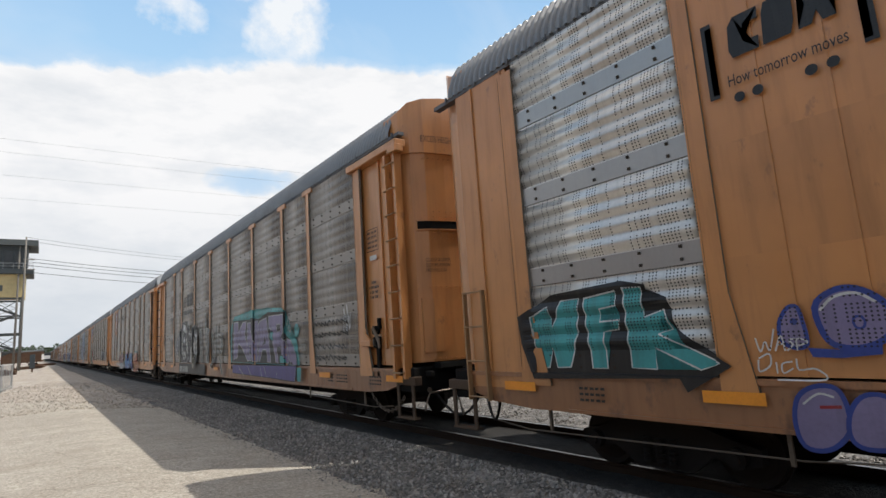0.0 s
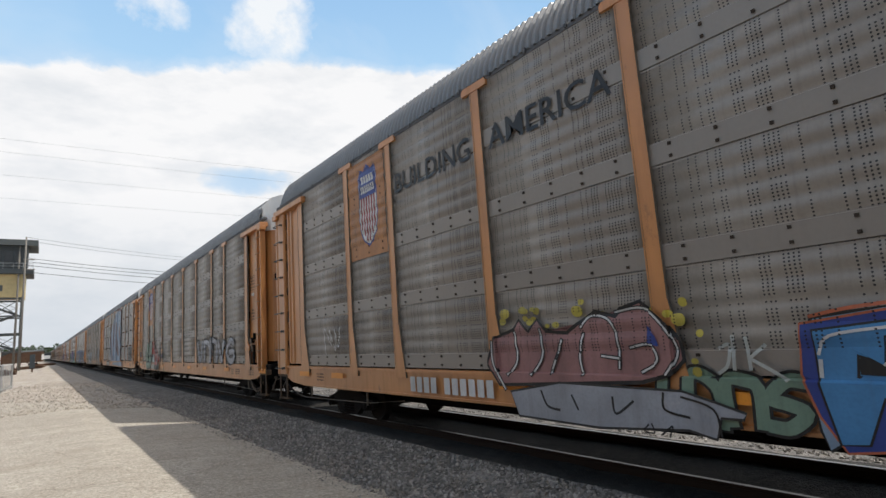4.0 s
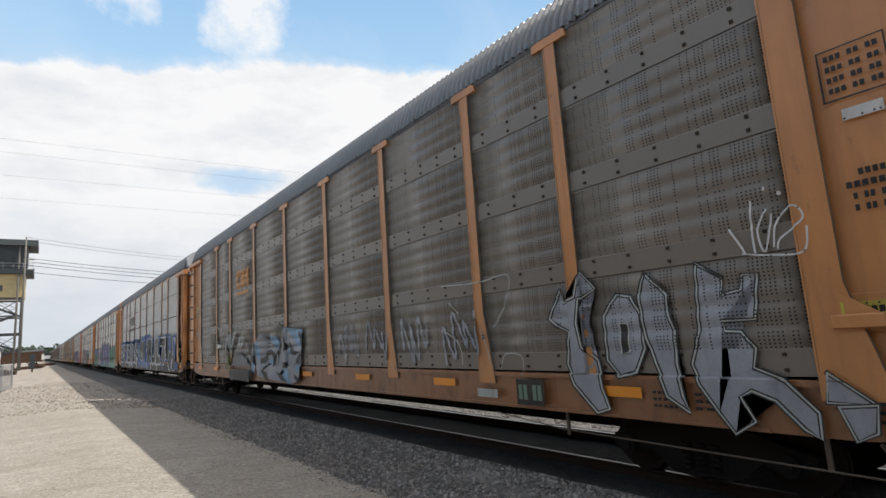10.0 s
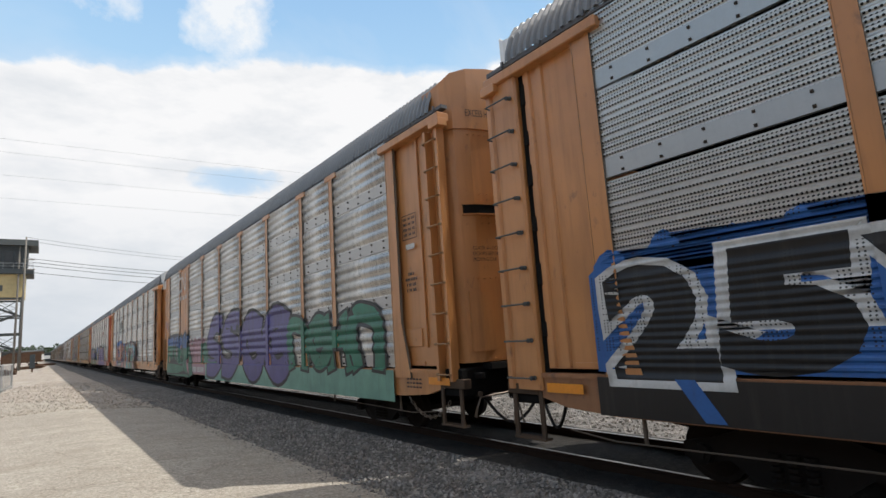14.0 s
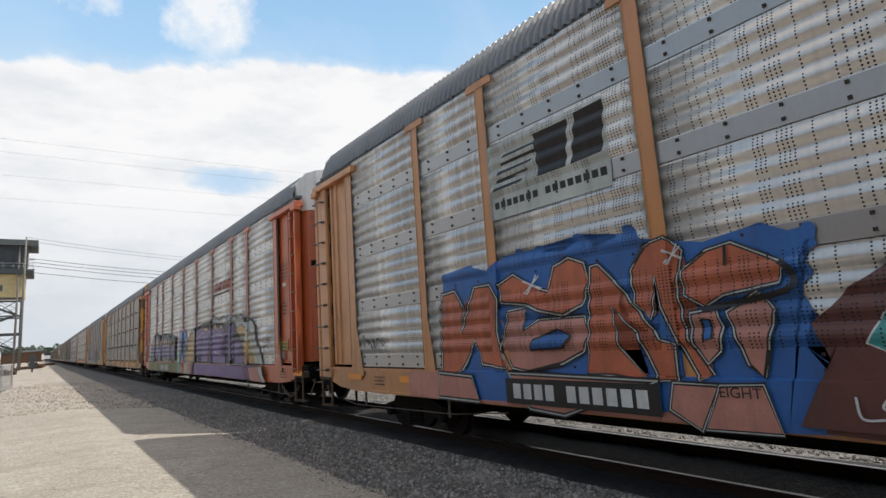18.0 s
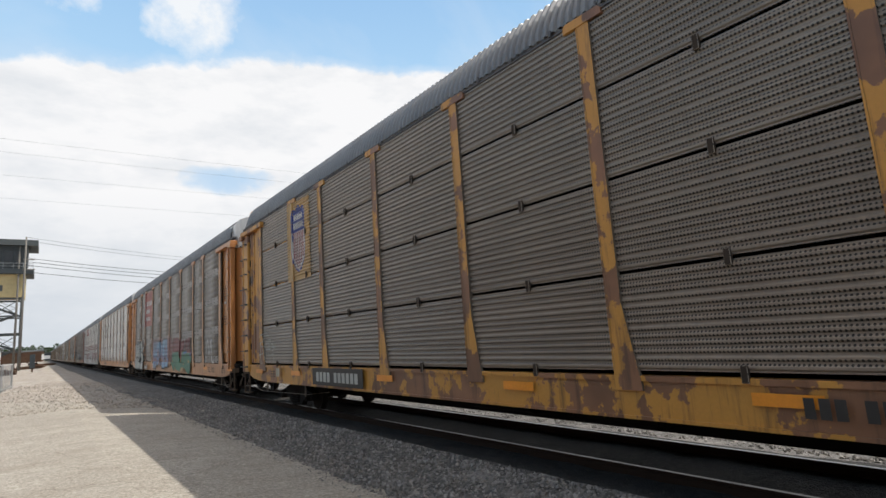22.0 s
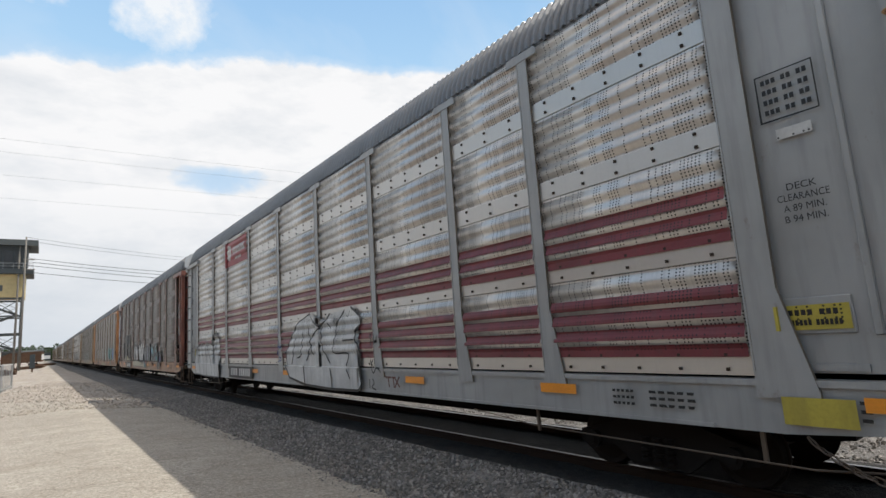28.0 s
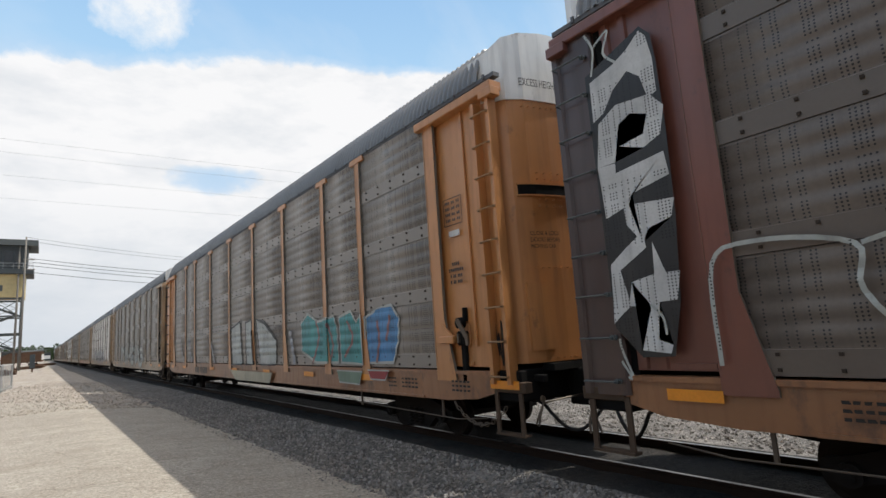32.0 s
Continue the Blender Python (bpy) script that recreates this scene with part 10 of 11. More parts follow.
m.form([(17.31, 2.42), (17.19, 2.54), (16.97, 2.52), (16.87, 2.37), (17.16, 2.33)], "teal")
m.line([(21.65, 1.32), (21.22, 0.91), (21.01, 0.78)], 0.1, "black")
m.line([(18.28, 1.38), (18.05, 1.06), (18.16, 0.78)], 0.1, "black")
m.line([(17.56, 1.38), (17.36, 0.91), (17.26, 0.73)], 0.1, "black")
m.line([(23.20, 0.83), (22.95, 1.26), (22.54, 1.77)], 0.1, "black")
m.line([(23.89, 1.81), (24.11, 1.24), (23.87, 0.80)], 0.03, "pale")
m.line([(18.94, 1.16), (18.77, 1.06), (18.61, 1.24)], 0.03, "pale")
m.line([(19.34, 1.22), (19.27, 1.38), (18.93, 1.27)], 0.03, "pale")

m = MU[9]
m.line([(26.51, 2.51), (26.39, 2.15), (26.35, 1.99), (26.26, 1.97), (26.21, 2.13), (26.17, 2.02), (26.07, 2.03), (26.00, 2.16)], 0.045, "pale", False)
m.line([(25.97, 2.07), (25.90, 2.20), (25.84, 2.14), (25.83, 2.05), (25.97, 2.09)], 0.045, "pale", False)
m.line([(25.70, 2.18), (25.80, 2.13), (25.72, 2.02), (25.83, 1.97)], 0.045, "pale", False)
m.line([(25.73, 1.91), (25.74, 2.22), (25.62, 2.26), (25.62, 2.11), (25.74, 2.06)], 0.045, "pale", False)
m.line([(26.51, 2.12), (26.30, 1.69), (26.21, 1.72)], 0.045, "pale", False)
m.line([(26.17, 1.88), (26.18, 1.69), (26.08, 1.72)], 0.045, "pale", False)
m.line([(26.18, 1.79), (26.08, 1.82)], 0.045, "pale", False)
m.line([(26.02, 1.90), (25.99, 1.74), (25.92, 1.91)], 0.045, "pale", False)
m.line([(25.86, 1.88), (25.86, 1.75)], 0.045, "pale", False)
m.line([(25.75, 1.87), (25.81, 1.78), (25.72, 1.74), (25.68, 1.89), (25.75, 1.89)], 0.045, "pale", False)
m.line([(26.54, 1.68), (26.27, 1.33)], 0.045, "pale", False)
m.line([(26.54, 1.67), (26.23, 1.49), (26.18, 1.59), (26.10, 1.45)], 0.045, "pale", False)
m.line([(26.05, 1.47), (26.05, 1.59), (25.94, 1.60)], 0.045, "pale", False)
m.line([(26.05, 1.53), (25.98, 1.54)], 0.045, "pale", False)
m.line([(25.93, 1.37), (25.91, 1.57), (25.81, 1.60)], 0.045, "pale", False)
m.line([(25.92, 1.48), (25.84, 1.51)], 0.045, "pale", False)
m.line([(25.79, 1.59), (25.78, 1.37)], 0.045, "pale", False)
m.line([(25.78, 1.49), (25.68, 1.58)], 0.045, "pale", False)

m = MU[14]
m.form([(12.44, 1.31), (12.32, 1.86), (11.81, 2.26), (11.32, 1.92), (11.03, 2.30), (10.22, 1.65), (10.11, 2.04), (9.88, 2.30), (9.60, 2.05), (9.33, 2.27), (9.01, 2.20), (8.81, 2.07), (8.67, 2.03), (8.61, 1.69), (8.28, 2.07), (7.98, 2.34), (7.86, 2.28), (7.77, 2.32), (7.67, 2.16), (7.59, 1.89), (7.33, 1.62), (7.20, 1.49), (6.81, 1.78), (6.58, 1.94), (6.32, 2.15), (6.16, 2.13), (6.28, 2.08), (6.34, 1.86), (6.14, 1.59), (6.05, 1.53), (6.09, 1.23), (7.38, 1.29)], "soot")
m.line([(12.32, 1.86), (11.81, 2.26), (11.32, 1.92), (11.03, 2.30), (10.22, 1.65), (10.11, 2.04), (9.88, 2.30), (9.60, 2.05), (9.33, 2.27), (9.01, 2.20), (8.81, 2.07), (8.67, 2.03), (8.61, 1.69), (8.28, 2.07), (7.98, 2.34), (7.86, 2.28), (7.77, 2.32), (7.67, 2.16), (7.59, 1.89), (7.33, 1.62), (7.20, 1.49), (6.81, 1.78), (6.58, 1.94), (6.32, 2.15), (6.15, 2.14)], 0.035, "white", False)
m.form([(7.21, 1.26), (6.51, 1.23), (6.60, 0.84), (7.07, 0.87)], "soot")
m.form([(12.08, 1.75), (11.73, 2.16), (11.59, 1.75), (11.47, 1.37), (11.99, 1.36)], "grey", "pale", 0.018)
m.form([(11.22, 2.12), (10.97, 2.15), (10.87, 1.64), (10.61, 1.37), (10.98, 1.37)], "silver", "pale", 0.018)
m.form([(10.04, 2.03), (9.86, 1.96), (10.00, 1.33), (10.19, 1.33)], "teal", "pale", 0.018)
m.form([(9.85, 2.15), (9.71, 2.18), (9.64, 1.68), (9.75, 1.33), (9.97, 1.44)], "pale", "black", 0.018)
m.form([(9.53, 2.09), (9.02, 2.10), (8.73, 1.95), (8.63, 1.58), (8.73, 1.52), (8.86, 1.74), (9.16, 1.82), (9.50, 1.88)], "teal", "pale", 0.018)
m.form([(9.42, 2.04), (8.92, 2.02), (9.02, 1.68), (9.29, 1.71)], "sky", "pale", 0.018)
m.form([(9.26, 1.48), (9.14, 1.57), (9.01, 1.34), (9.36, 1.32)], "pale", "black", 0.018)
m.form([(7.99, 2.26), (7.87, 2.22), (7.96, 1.77), (8.15, 1.71)], "silver", "pale", 0.018)
m.form([(7.80, 2.24), (7.69, 2.04), (7.68, 1.79), (7.88, 1.80)], "teal", "pale", 0.018)
m.form([(8.05, 1.64), (7.93, 1.61), (7.93, 1.35), (8.17, 1.34)], "lilac", "pale", 0.018)
m.form([(7.79, 1.56), (7.42, 1.53), (7.33, 1.37), (7.45, 1.31), (7.74, 1.37)], "teal", "pale", 0.018)
m.form([(8.45, 1.51), (8.34, 1.59), (8.33, 1.34), (8.45, 1.29)], "pale", "black", 0.018)
m.form([(6.41, 1.92), (6.39, 1.59), (6.26, 1.48), (6.07, 1.48), (6.10, 1.26), (6.40, 1.26), (6.49, 1.15), (6.49, 1.37)], "lilac", "pale", 0.018)
m.form([(10.24, 0.95), (9.94, 1.25), (9.61, 0.97)], "tan", "soot", 0.03)
m.form([(9.55, 0.98), (9.23, 1.26), (8.70, 1.00)], "tan", "soot", 0.03)

m = MU[14]
m.form([(26.53, 4.88), (25.73, 5.16), (25.61, 5.01), (25.58, 4.67), (25.57, 3.87), (25.59, 2.92), (25.66, 2.01), (25.80, 1.44), (26.18, 1.43), (26.49, 1.77), (26.51, 2.99)], "soot")
m.form([(26.47, 4.78), (26.12, 4.87), (25.93, 4.96), (25.74, 5.11), (25.67, 5.02), (25.62, 4.73), (25.62, 4.33), (25.73, 4.29), (25.80, 4.58), (25.95, 4.71), (26.16, 4.56), (26.32, 4.33), (26.48, 4.26)], "white")
m.form([(26.41, 4.22), (26.15, 4.37), (25.71, 4.33), (25.56, 4.14), (25.64, 3.84), (25.86, 3.75), (26.10, 3.73), (26.16, 3.86), (25.84, 3.91), (25.77, 4.12), (25.98, 4.20), (26.14, 4.12), (26.24, 3.69), (26.49, 3.69)], "white")
m.form([(26.49, 3.69), (26.24, 3.68), (26.25, 3.56), (25.63, 3.64), (25.60, 3.37), (26.07, 3.27), (26.13, 3.15), (25.58, 3.11), (25.64, 2.91), (25.92, 2.84), (26.01, 2.69), (26.19, 2.93), (26.20, 3.13), (26.45, 3.05), (26.47, 3.48)], "white")
m.form([(25.99, 2.82), (25.98, 2.63), (26.34, 2.42), (26.25, 2.01), (26.50, 1.82), (26.46, 2.50), (26.23, 2.67)], "white")
m.form([(25.90, 2.68), (25.81, 2.41), (25.78, 2.33), (25.62, 2.33), (25.69, 2.03), (25.90, 2.02), (25.96, 1.62), (25.80, 1.56), (25.84, 1.47), (26.17, 1.51), (26.00, 1.99), (26.28, 2.00), (26.21, 2.27), (25.92, 2.33)], "white")
m.line([(26.37, 5.20), (26.14, 5.32), (26.23, 5.07), (26.09, 4.89)], 0.03, "pale")
m.line([(26.47, 5.41), (26.37, 5.17), (26.43, 4.86)], 0.03, "pale")
m.line([(26.45, 1.63), (26.43, 1.50), (26.32, 1.19), (26.45, 1.38)], 0.03, "pale")
m.line([(26.00, 1.99), (25.88, 1.86), (25.86, 1.68)], 0.03, "pale")

m = MU[15]
m.form([(8.50, 2.33), (8.04, 2.53), (7.45, 2.30), (6.55, 2.38), (6.37, 2.09), (6.34, 1.33), (7.60, 1.32), (8.47, 1.60)], "teal", "pale", 0.06)
m.form([(6.26, 2.34), (5.68, 2.44), (5.44, 2.19), (5.17, 2.34), (5.12, 1.30), (6.20, 1.33)], "teal", "pale", 0.06)
m.form([(4.98, 2.26), (4.52, 2.39), (3.96, 2.44), (3.69, 2.18), (3.74, 1.76), (3.96, 1.34), (4.97, 1.33)], "azure", "pale", 0.06)
m.line([(7.52, 2.30), (7.39, 1.89), (7.77, 1.35)], 0.08, "rose")
m.line([(6.87, 2.20), (6.60, 1.74), (6.79, 1.35)], 0.08, "rose")
m.line([(5.84, 2.21), (5.60, 1.84), (5.99, 1.48)], 0.08, "rose")
m.line([(4.52, 2.14), (4.46, 1.80), (4.59, 1.36)], 0.08, "rose")
m.line([(4.02, 2.22), (4.17, 1.79)], 0.08, "rose")
m.form([(14.92, 2.46), (13.89, 2.65), (13.61, 1.23), (14.81, 1.22)], "pale", "soot", 0.08)
m.form([(13.25, 2.58), (12.65, 2.65), (12.36, 1.24), (13.18, 1.23)], "pale", "soot", 0.08)
m.form([(12.14, 2.62), (11.39, 2.48), (10.33, 1.94), (10.37, 1.26), (11.76, 1.25)], "pale", "soot", 0.08)
m.line([(23.66, 2.36), (22.97, 1.29)], 0.15, "silver", False)
m.line([(21.78, 2.31), (21.18, 1.29)], 0.15, "silver", False)
m.line([(9.23, 2.09), (8.99, 1.34)], 0.15, "silver", False)
m.line([(17.70, 1.97), (17.27, 1.31)], 0.15, "silver", False)
m.form([(4.91, 1.19), (4.08, 1.19), (4.23, 1.01), (4.81, 1.01)], "crimson", "pale", 0.03)
m.form([(14.95, 1.03), (10.62, 1.02), (10.87, 0.72), (14.27, 0.72)], "cream")
m.form([(6.35, 1.16), (5.16, 1.15), (5.30, 0.89), (6.23, 0.91)], "sage", "pale", 0.03)

m = MU[2]
m.form([(8.90, 1.70), (8.54, 1.79), (8.69, 0.95), (8.91, 1.01)], "orange", "soot", 0.03)
m.form([(8.37, 1.77), (8.16, 1.69), (8.27, 0.96), (8.41, 1.03)], "orange", "soot", 0.03)
m.form([(7.95, 1.75), (7.61, 1.87), (7.76, 0.99), (8.01, 0.97)], "orange", "soot", 0.03)
m.form([(7.56, 1.78), (7.19, 1.81), (7.39, 1.00), (7.61, 0.99)], "orange", "soot", 0.03)
m.form([(7.21, 1.65), (7.00, 1.80), (6.88, 1.02), (7.17, 1.01)], "orange", "soot", 0.03)
m.form([(8.61, 0.83), (8.24, 0.85), (8.02, 0.55), (8.39, 0.55)], "orange", "soot", 0.03)
m.form([(7.98, 0.86), (7.74, 0.85), (7.51, 0.48), (7.83, 0.49)], "orange", "soot", 0.03)
m.form([(7.65, 0.91), (7.32, 0.90), (7.12, 0.56), (7.37, 0.53)], "orange", "soot", 0.03)
m.form([(7.00, 0.92), (6.78, 0.93), (6.45, 0.62), (6.78, 0.56)], "orange", "soot", 0.03)
m.line([(8.91, 1.37), (8.83, 1.70), (8.60, 1.76)], 0.025, "pale")
m.line([(7.85, 1.69), (7.63, 1.83)], 0.025, "pale")
m.line([(6.98, 1.73), (6.89, 1.07)], 0.025, "pale")
m.line([(7.49, 1.68), (7.21, 1.77)], 0.025, "pale")
m.line([(8.96, 1.72), (8.47, 1.91), (7.76, 1.92), (6.96, 1.89), (6.72, 1.65)], 0.06, "teal")
m.line([(4.45, 2.46), (4.36, 2.24), (4.24, 2.48), (4.19, 2.22), (4.11, 2.43), (4.03, 2.15)], 0.025, "soot", False)
m.form([(9.50, 0.83), (8.67, 0.85), (8.75, 0.69), (9.41, 0.67)], "soot")

m = MU[8]
m.form([(12.46, 1.20), (12.27, 2.64), (10.74, 2.54), (9.83, 2.42), (9.46, 2.24), (9.47, 2.04), (9.18, 1.91), (9.16, 1.75), (9.42, 1.73), (9.58, 1.37), (9.84, 1.24)], "brown")
m.form([(12.31, 2.30), (11.59, 2.40), (11.14, 2.52), (10.76, 2.38), (10.90, 2.07), (11.17, 2.26), (11.79, 2.16), (12.22, 2.19)], "teal", "white", 0.025)
m.form([(10.79, 2.37), (9.99, 2.33), (10.09, 1.89), (10.32, 1.70), (10.56, 1.85), (10.44, 2.05), (10.80, 1.94)], "sky", "white", 0.022)
m.form([(11.79, 2.16), (11.33, 2.28), (11.45, 1.90), (11.77, 1.87)], "cream", "white", 0.02)
m.form([(12.30, 1.52), (11.40, 1.76), (11.23, 1.66), (11.03, 1.26), (12.21, 1.24)], "green", "white", 0.02)
m.form([(11.24, 1.74), (10.92, 1.88), (10.86, 1.51), (11.04, 1.36)], "teal", "black", 0.02)
m.form([(10.65, 1.86), (10.33, 1.50), (10.36, 1.27), (10.63, 1.30), (10.77, 1.65)], "sky", "white", 0.02)
m.form([(10.52, 1.50), (10.38, 1.27), (11.01, 1.26)], "gold")
m.form([(9.71, 2.19), (9.46, 2.21), (9.60, 1.99), (9.67, 1.87), (9.60, 1.61), (9.71, 1.68), (9.78, 1.94)], "teal", "white", 0.02)
m.form([(11.84, 1.15), (10.97, 1.15), (10.89, 0.70), (11.45, 0.73)], "green", "white", 0.02)
m.form([(10.86, 1.14), (10.25, 1.12), (10.25, 0.75), (10.80, 0.70)], "salmon", "white", 0.02)
m.form([(10.18, 1.12), (9.64, 1.07), (9.49, 0.75), (10.18, 0.72)], "brown")
m.line([(10.09, 0.82), (9.97, 0.86), (10.00, 0.75)], 0.02, "pale")
m.line([(9.90, 0.85), (9.87, 0.76), (9.75, 0.86)], 0.02, "pale")
m.line([(9.73, 0.77), (9.65, 0.89), (9.60, 0.77), (9.52, 0.88)], 0.02, "pale")
m.line([(9.47, 1.44), (9.41, 1.62), (9.32, 1.59), (9.40, 1.50), (9.32, 1.38)], 0.022, "plum")
m.line([(9.29, 1.38), (9.23, 1.59), (9.18, 1.50), (9.16, 1.38)], 0.022, "plum")
m.line([(9.07, 1.61), (9.07, 1.38), (8.98, 1.61), (8.98, 1.38)], 0.022, "plum")
m.line([(9.03, 1.67), (8.93, 1.78), (8.87, 1.61)], 0.022, "plum")
m.line([(8.90, 1.39), (8.79, 1.60), (8.85, 1.39)], 0.022, "plum")
m.line([(8.75, 1.49), (8.61, 1.52), (8.71, 1.33)], 0.022, "plum")
m.line([(8.58, 1.39), (8.54, 1.49), (8.51, 1.36)], 0.022, "plum")

m = MU[1]
m.form([(19.96, 3.15), (19.60, 3.02), (19.40, 2.76), (19.34, 2.39), (19.39, 2.14), (19.21, 1.78), (18.95, 1.56), (18.93, 1.27), (20.39, 1.24), (21.01, 1.26), (21.20, 1.68), (21.15, 2.11), (20.98, 2.45), (20.63, 2.67), (20.40, 2.92), (20.22, 3.09)], "black", "white", 0.022)
m.form([(20.63, 2.54), (20.88, 2.24), (20.95, 1.68), (20.84, 1.27), (20.46, 1.24), (20.54, 1.45), (20.60, 1.74), (20.61, 2.11), (20.53, 2.40)], "grey")
m.form([(20.81, 1.78), (20.63, 1.85), (20.55, 1.38), (20.43, 1.24), (20.71, 1.23), (20.88, 1.52)], "sand")
m.form([(20.05, 2.73), (19.98, 2.96), (19.81, 2.99), (19.57, 2.96), (19.43, 2.73), (19.40, 2.52), (19.52, 2.64), (19.76, 2.71), (19.95, 2.68)], "white")
m.form([(20.14, 2.57), (20.05, 2.68), (20.12, 2.35), (20.16, 2.04), (19.98, 1.72), (19.83, 1.35), (20.02, 1.38), (20.19, 1.72), (20.24, 2.08)], "pale")
m.line([(19.42, 2.13), (19.37, 2.39), (19.51, 2.60), (19.78, 2.66), (20.00, 2.55), (20.11, 2.28), (20.10, 1.96), (19.87, 1.61), (19.70, 1.38)], 0.05, "pale")
m.line([(19.89, 2.12), (19.94, 2.26), (19.85, 2.40), (19.68, 2.39), (19.55, 2.25), (19.43, 2.14)], 0.028, "white")
m.form([(19.90, 2.15), (19.86, 2.32), (19.73, 2.35), (19.57, 2.24), (19.57, 2.14), (19.69, 2.15)], "white")
m.form([(19.74, 1.81), (19.46, 1.65), (19.37, 1.57), (19.43, 1.46), (19.60, 1.41), (19.73, 1.63)], "white", "white", 0.02)
m.line([(20.50, 2.54), (20.30, 2.74), (20.37, 2.38), (20.44, 1.95), (20.39, 1.52), (20.29, 1.27)], 0.03, "white")
m.form([(19.18, 2.81), (19.05, 2.93), (18.90, 2.97), (18.71, 2.91), (18.56, 2.76), (18.52, 2.48), (18.10, 2.53), (18.01, 2.38), (18.01, 1.88), (18.10, 1.31), (18.55, 1.26), (18.93, 1.26), (18.95, 1.55), (19.20, 1.86), (19.23, 2.25)], "pale")
m.form([(18.84, 2.74), (18.74, 2.81), (18.59, 2.73), (18.55, 2.47), (18.76, 2.48), (18.87, 2.60)], "white")
m.form([(18.94, 2.10), (18.65, 2.14), (18.57, 2.03), (18.71, 1.75), (18.86, 1.38), (18.91, 1.38), (18.93, 1.68)], "white")
m.form([(18.41, 1.91), (18.29, 1.95), (18.20, 1.81), (18.14, 1.39), (18.21, 1.27), (18.56, 1.26), (18.49, 1.60)], "white")
m.form([(19.12, 2.83), (18.95, 2.92), (18.75, 2.91), (18.61, 2.77), (18.77, 2.80), (18.86, 2.71), (18.89, 2.60), (18.78, 2.46), (18.60, 2.42), (18.32, 2.46), (18.07, 2.49), (18.05, 2.32), (18.06, 2.05), (17.99, 1.87), (17.68, 1.39), (17.83, 1.31), (18.15, 1.80), (18.20, 1.99), (18.32, 2.02), (18.41, 1.81), (18.50, 1.54), (18.57, 1.26), (18.92, 1.26), (18.83, 1.50), (18.66, 1.84), (18.56, 2.02), (18.64, 2.15), (18.96, 2.16), (18.88, 1.98), (18.87, 1.84), (19.01, 2.02), (19.12, 2.24), (19.15, 2.54)], "black")
m.line([(18.89, 2.59), (18.78, 2.44), (18.59, 2.40), (18.32, 2.45), (18.07, 2.47)], 0.022, "white")
m.line([(19.18, 2.75), (19.21, 2.44), (19.22, 2.12), (19.17, 1.81), (18.96, 1.55), (18.93, 1.30)], 0.03, "white")
m.line([(18.95, 2.16), (18.77, 2.19), (18.59, 2.14), (18.55, 2.03), (18.67, 1.78), (18.74, 1.58)], 0.02, "white")
m.line([(18.19, 2.01), (18.14, 1.83), (17.97, 1.59), (17.75, 1.36)], 0.02, "white")
m.line([(18.40, 1.89), (18.50, 1.61), (18.57, 1.30)], 0.018, "white")
m.line([(18.19, 1.57), (18.17, 1.65), (18.24, 1.70), (18.34, 1.65), (18.37, 1.54), (18.26, 1.42), (18.17, 1.28)], 0.055, "black")
m.line([(18.56, 1.28), (18.21, 1.26), (18.18, 1.39)], 0.02, "white", False)
m.form([(18.09, 1.80), (17.99, 1.85), (17.69, 1.36), (17.62, 1.15), (17.68, 1.00), (17.89, 1.03), (17.94, 1.14), (18.12, 1.34)], "sand")
m.form([(17.96, 2.34), (17.96, 2.53), (17.88, 2.74), (17.74, 2.86), (17.85, 2.62), (17.86, 2.35), (17.80, 2.09)], "grey")
m.form([(17.63, 2.61), (17.56, 2.70), (17.40, 2.69), (17.28, 2.54), (17.23, 2.35), (17.18, 2.16), (17.17, 1.57), (17.49, 1.48), (17.78, 1.78), (17.84, 2.07), (17.77, 2.29), (17.61, 2.31)], "white")
m.form([(17.81, 2.12), (17.88, 2.29), (17.89, 2.56), (17.79, 2.80), (17.57, 2.88), (17.36, 2.79), (17.25, 2.59), (17.23, 2.48), (17.31, 2.60), (17.42, 2.70), (17.57, 2.71), (17.64, 2.63), (17.62, 2.47), (17.43, 2.34), (17.32, 2.26), (17.31, 2.01), (17.30, 1.62), (17.29, 1.04), (17.58, 1.02), (17.56, 1.67), (17.56, 2.21), (17.68, 2.32), (17.77, 2.28), (17.70, 2.17), (17.69, 2.06)], "black")
m.line([(17.81, 2.03), (17.95, 2.26), (17.96, 2.53), (17.85, 2.78), (17.59, 2.90)], 0.028, "white")
m.line([(17.58, 2.59), (17.58, 2.47), (17.41, 2.35), (17.32, 2.28), (17.31, 2.03), (17.30, 1.57)], 0.022, "white")
m.line([(17.79, 2.26), (17.75, 2.34), (17.59, 2.30), (17.54, 2.18), (17.55, 1.67), (17.53, 1.48)], 0.022, "white")
m.form([(17.82, 2.06), (17.70, 1.73), (17.55, 1.46), (17.58, 1.11), (17.68, 1.39), (17.79, 1.68)], "black")

m = MU[6]
m.form([(4.99, 2.64), (4.08, 2.58), (3.16, 2.50), (2.99, 2.40), (2.74, 2.27), (2.66, 2.01), (2.70, 1.30), (4.87, 1.32), (5.21, 1.76)], "blue")
m.form([(4.47, 1.23), (2.68, 1.26), (1.99, 1.22), (1.98, 0.90), (4.27, 0.91)], "blue")
m.form([(3.21, 2.49), (2.60, 2.45), (2.55, 2.16), (2.66, 2.01), (2.88, 2.31), (3.23, 2.39)], "pale")
m.form([(5.24, 2.58), (4.53, 2.59), (4.45, 2.12), (4.57, 1.65), (4.35, 1.57), (4.38, 1.32), (5.13, 1.36), (5.35, 1.87)], "white")
m.form([(5.09, 2.54), (4.53, 2.55), (4.58, 2.13), (4.42, 1.68), (4.44, 1.32), (5.00, 1.37), (5.12, 1.96)], "black")
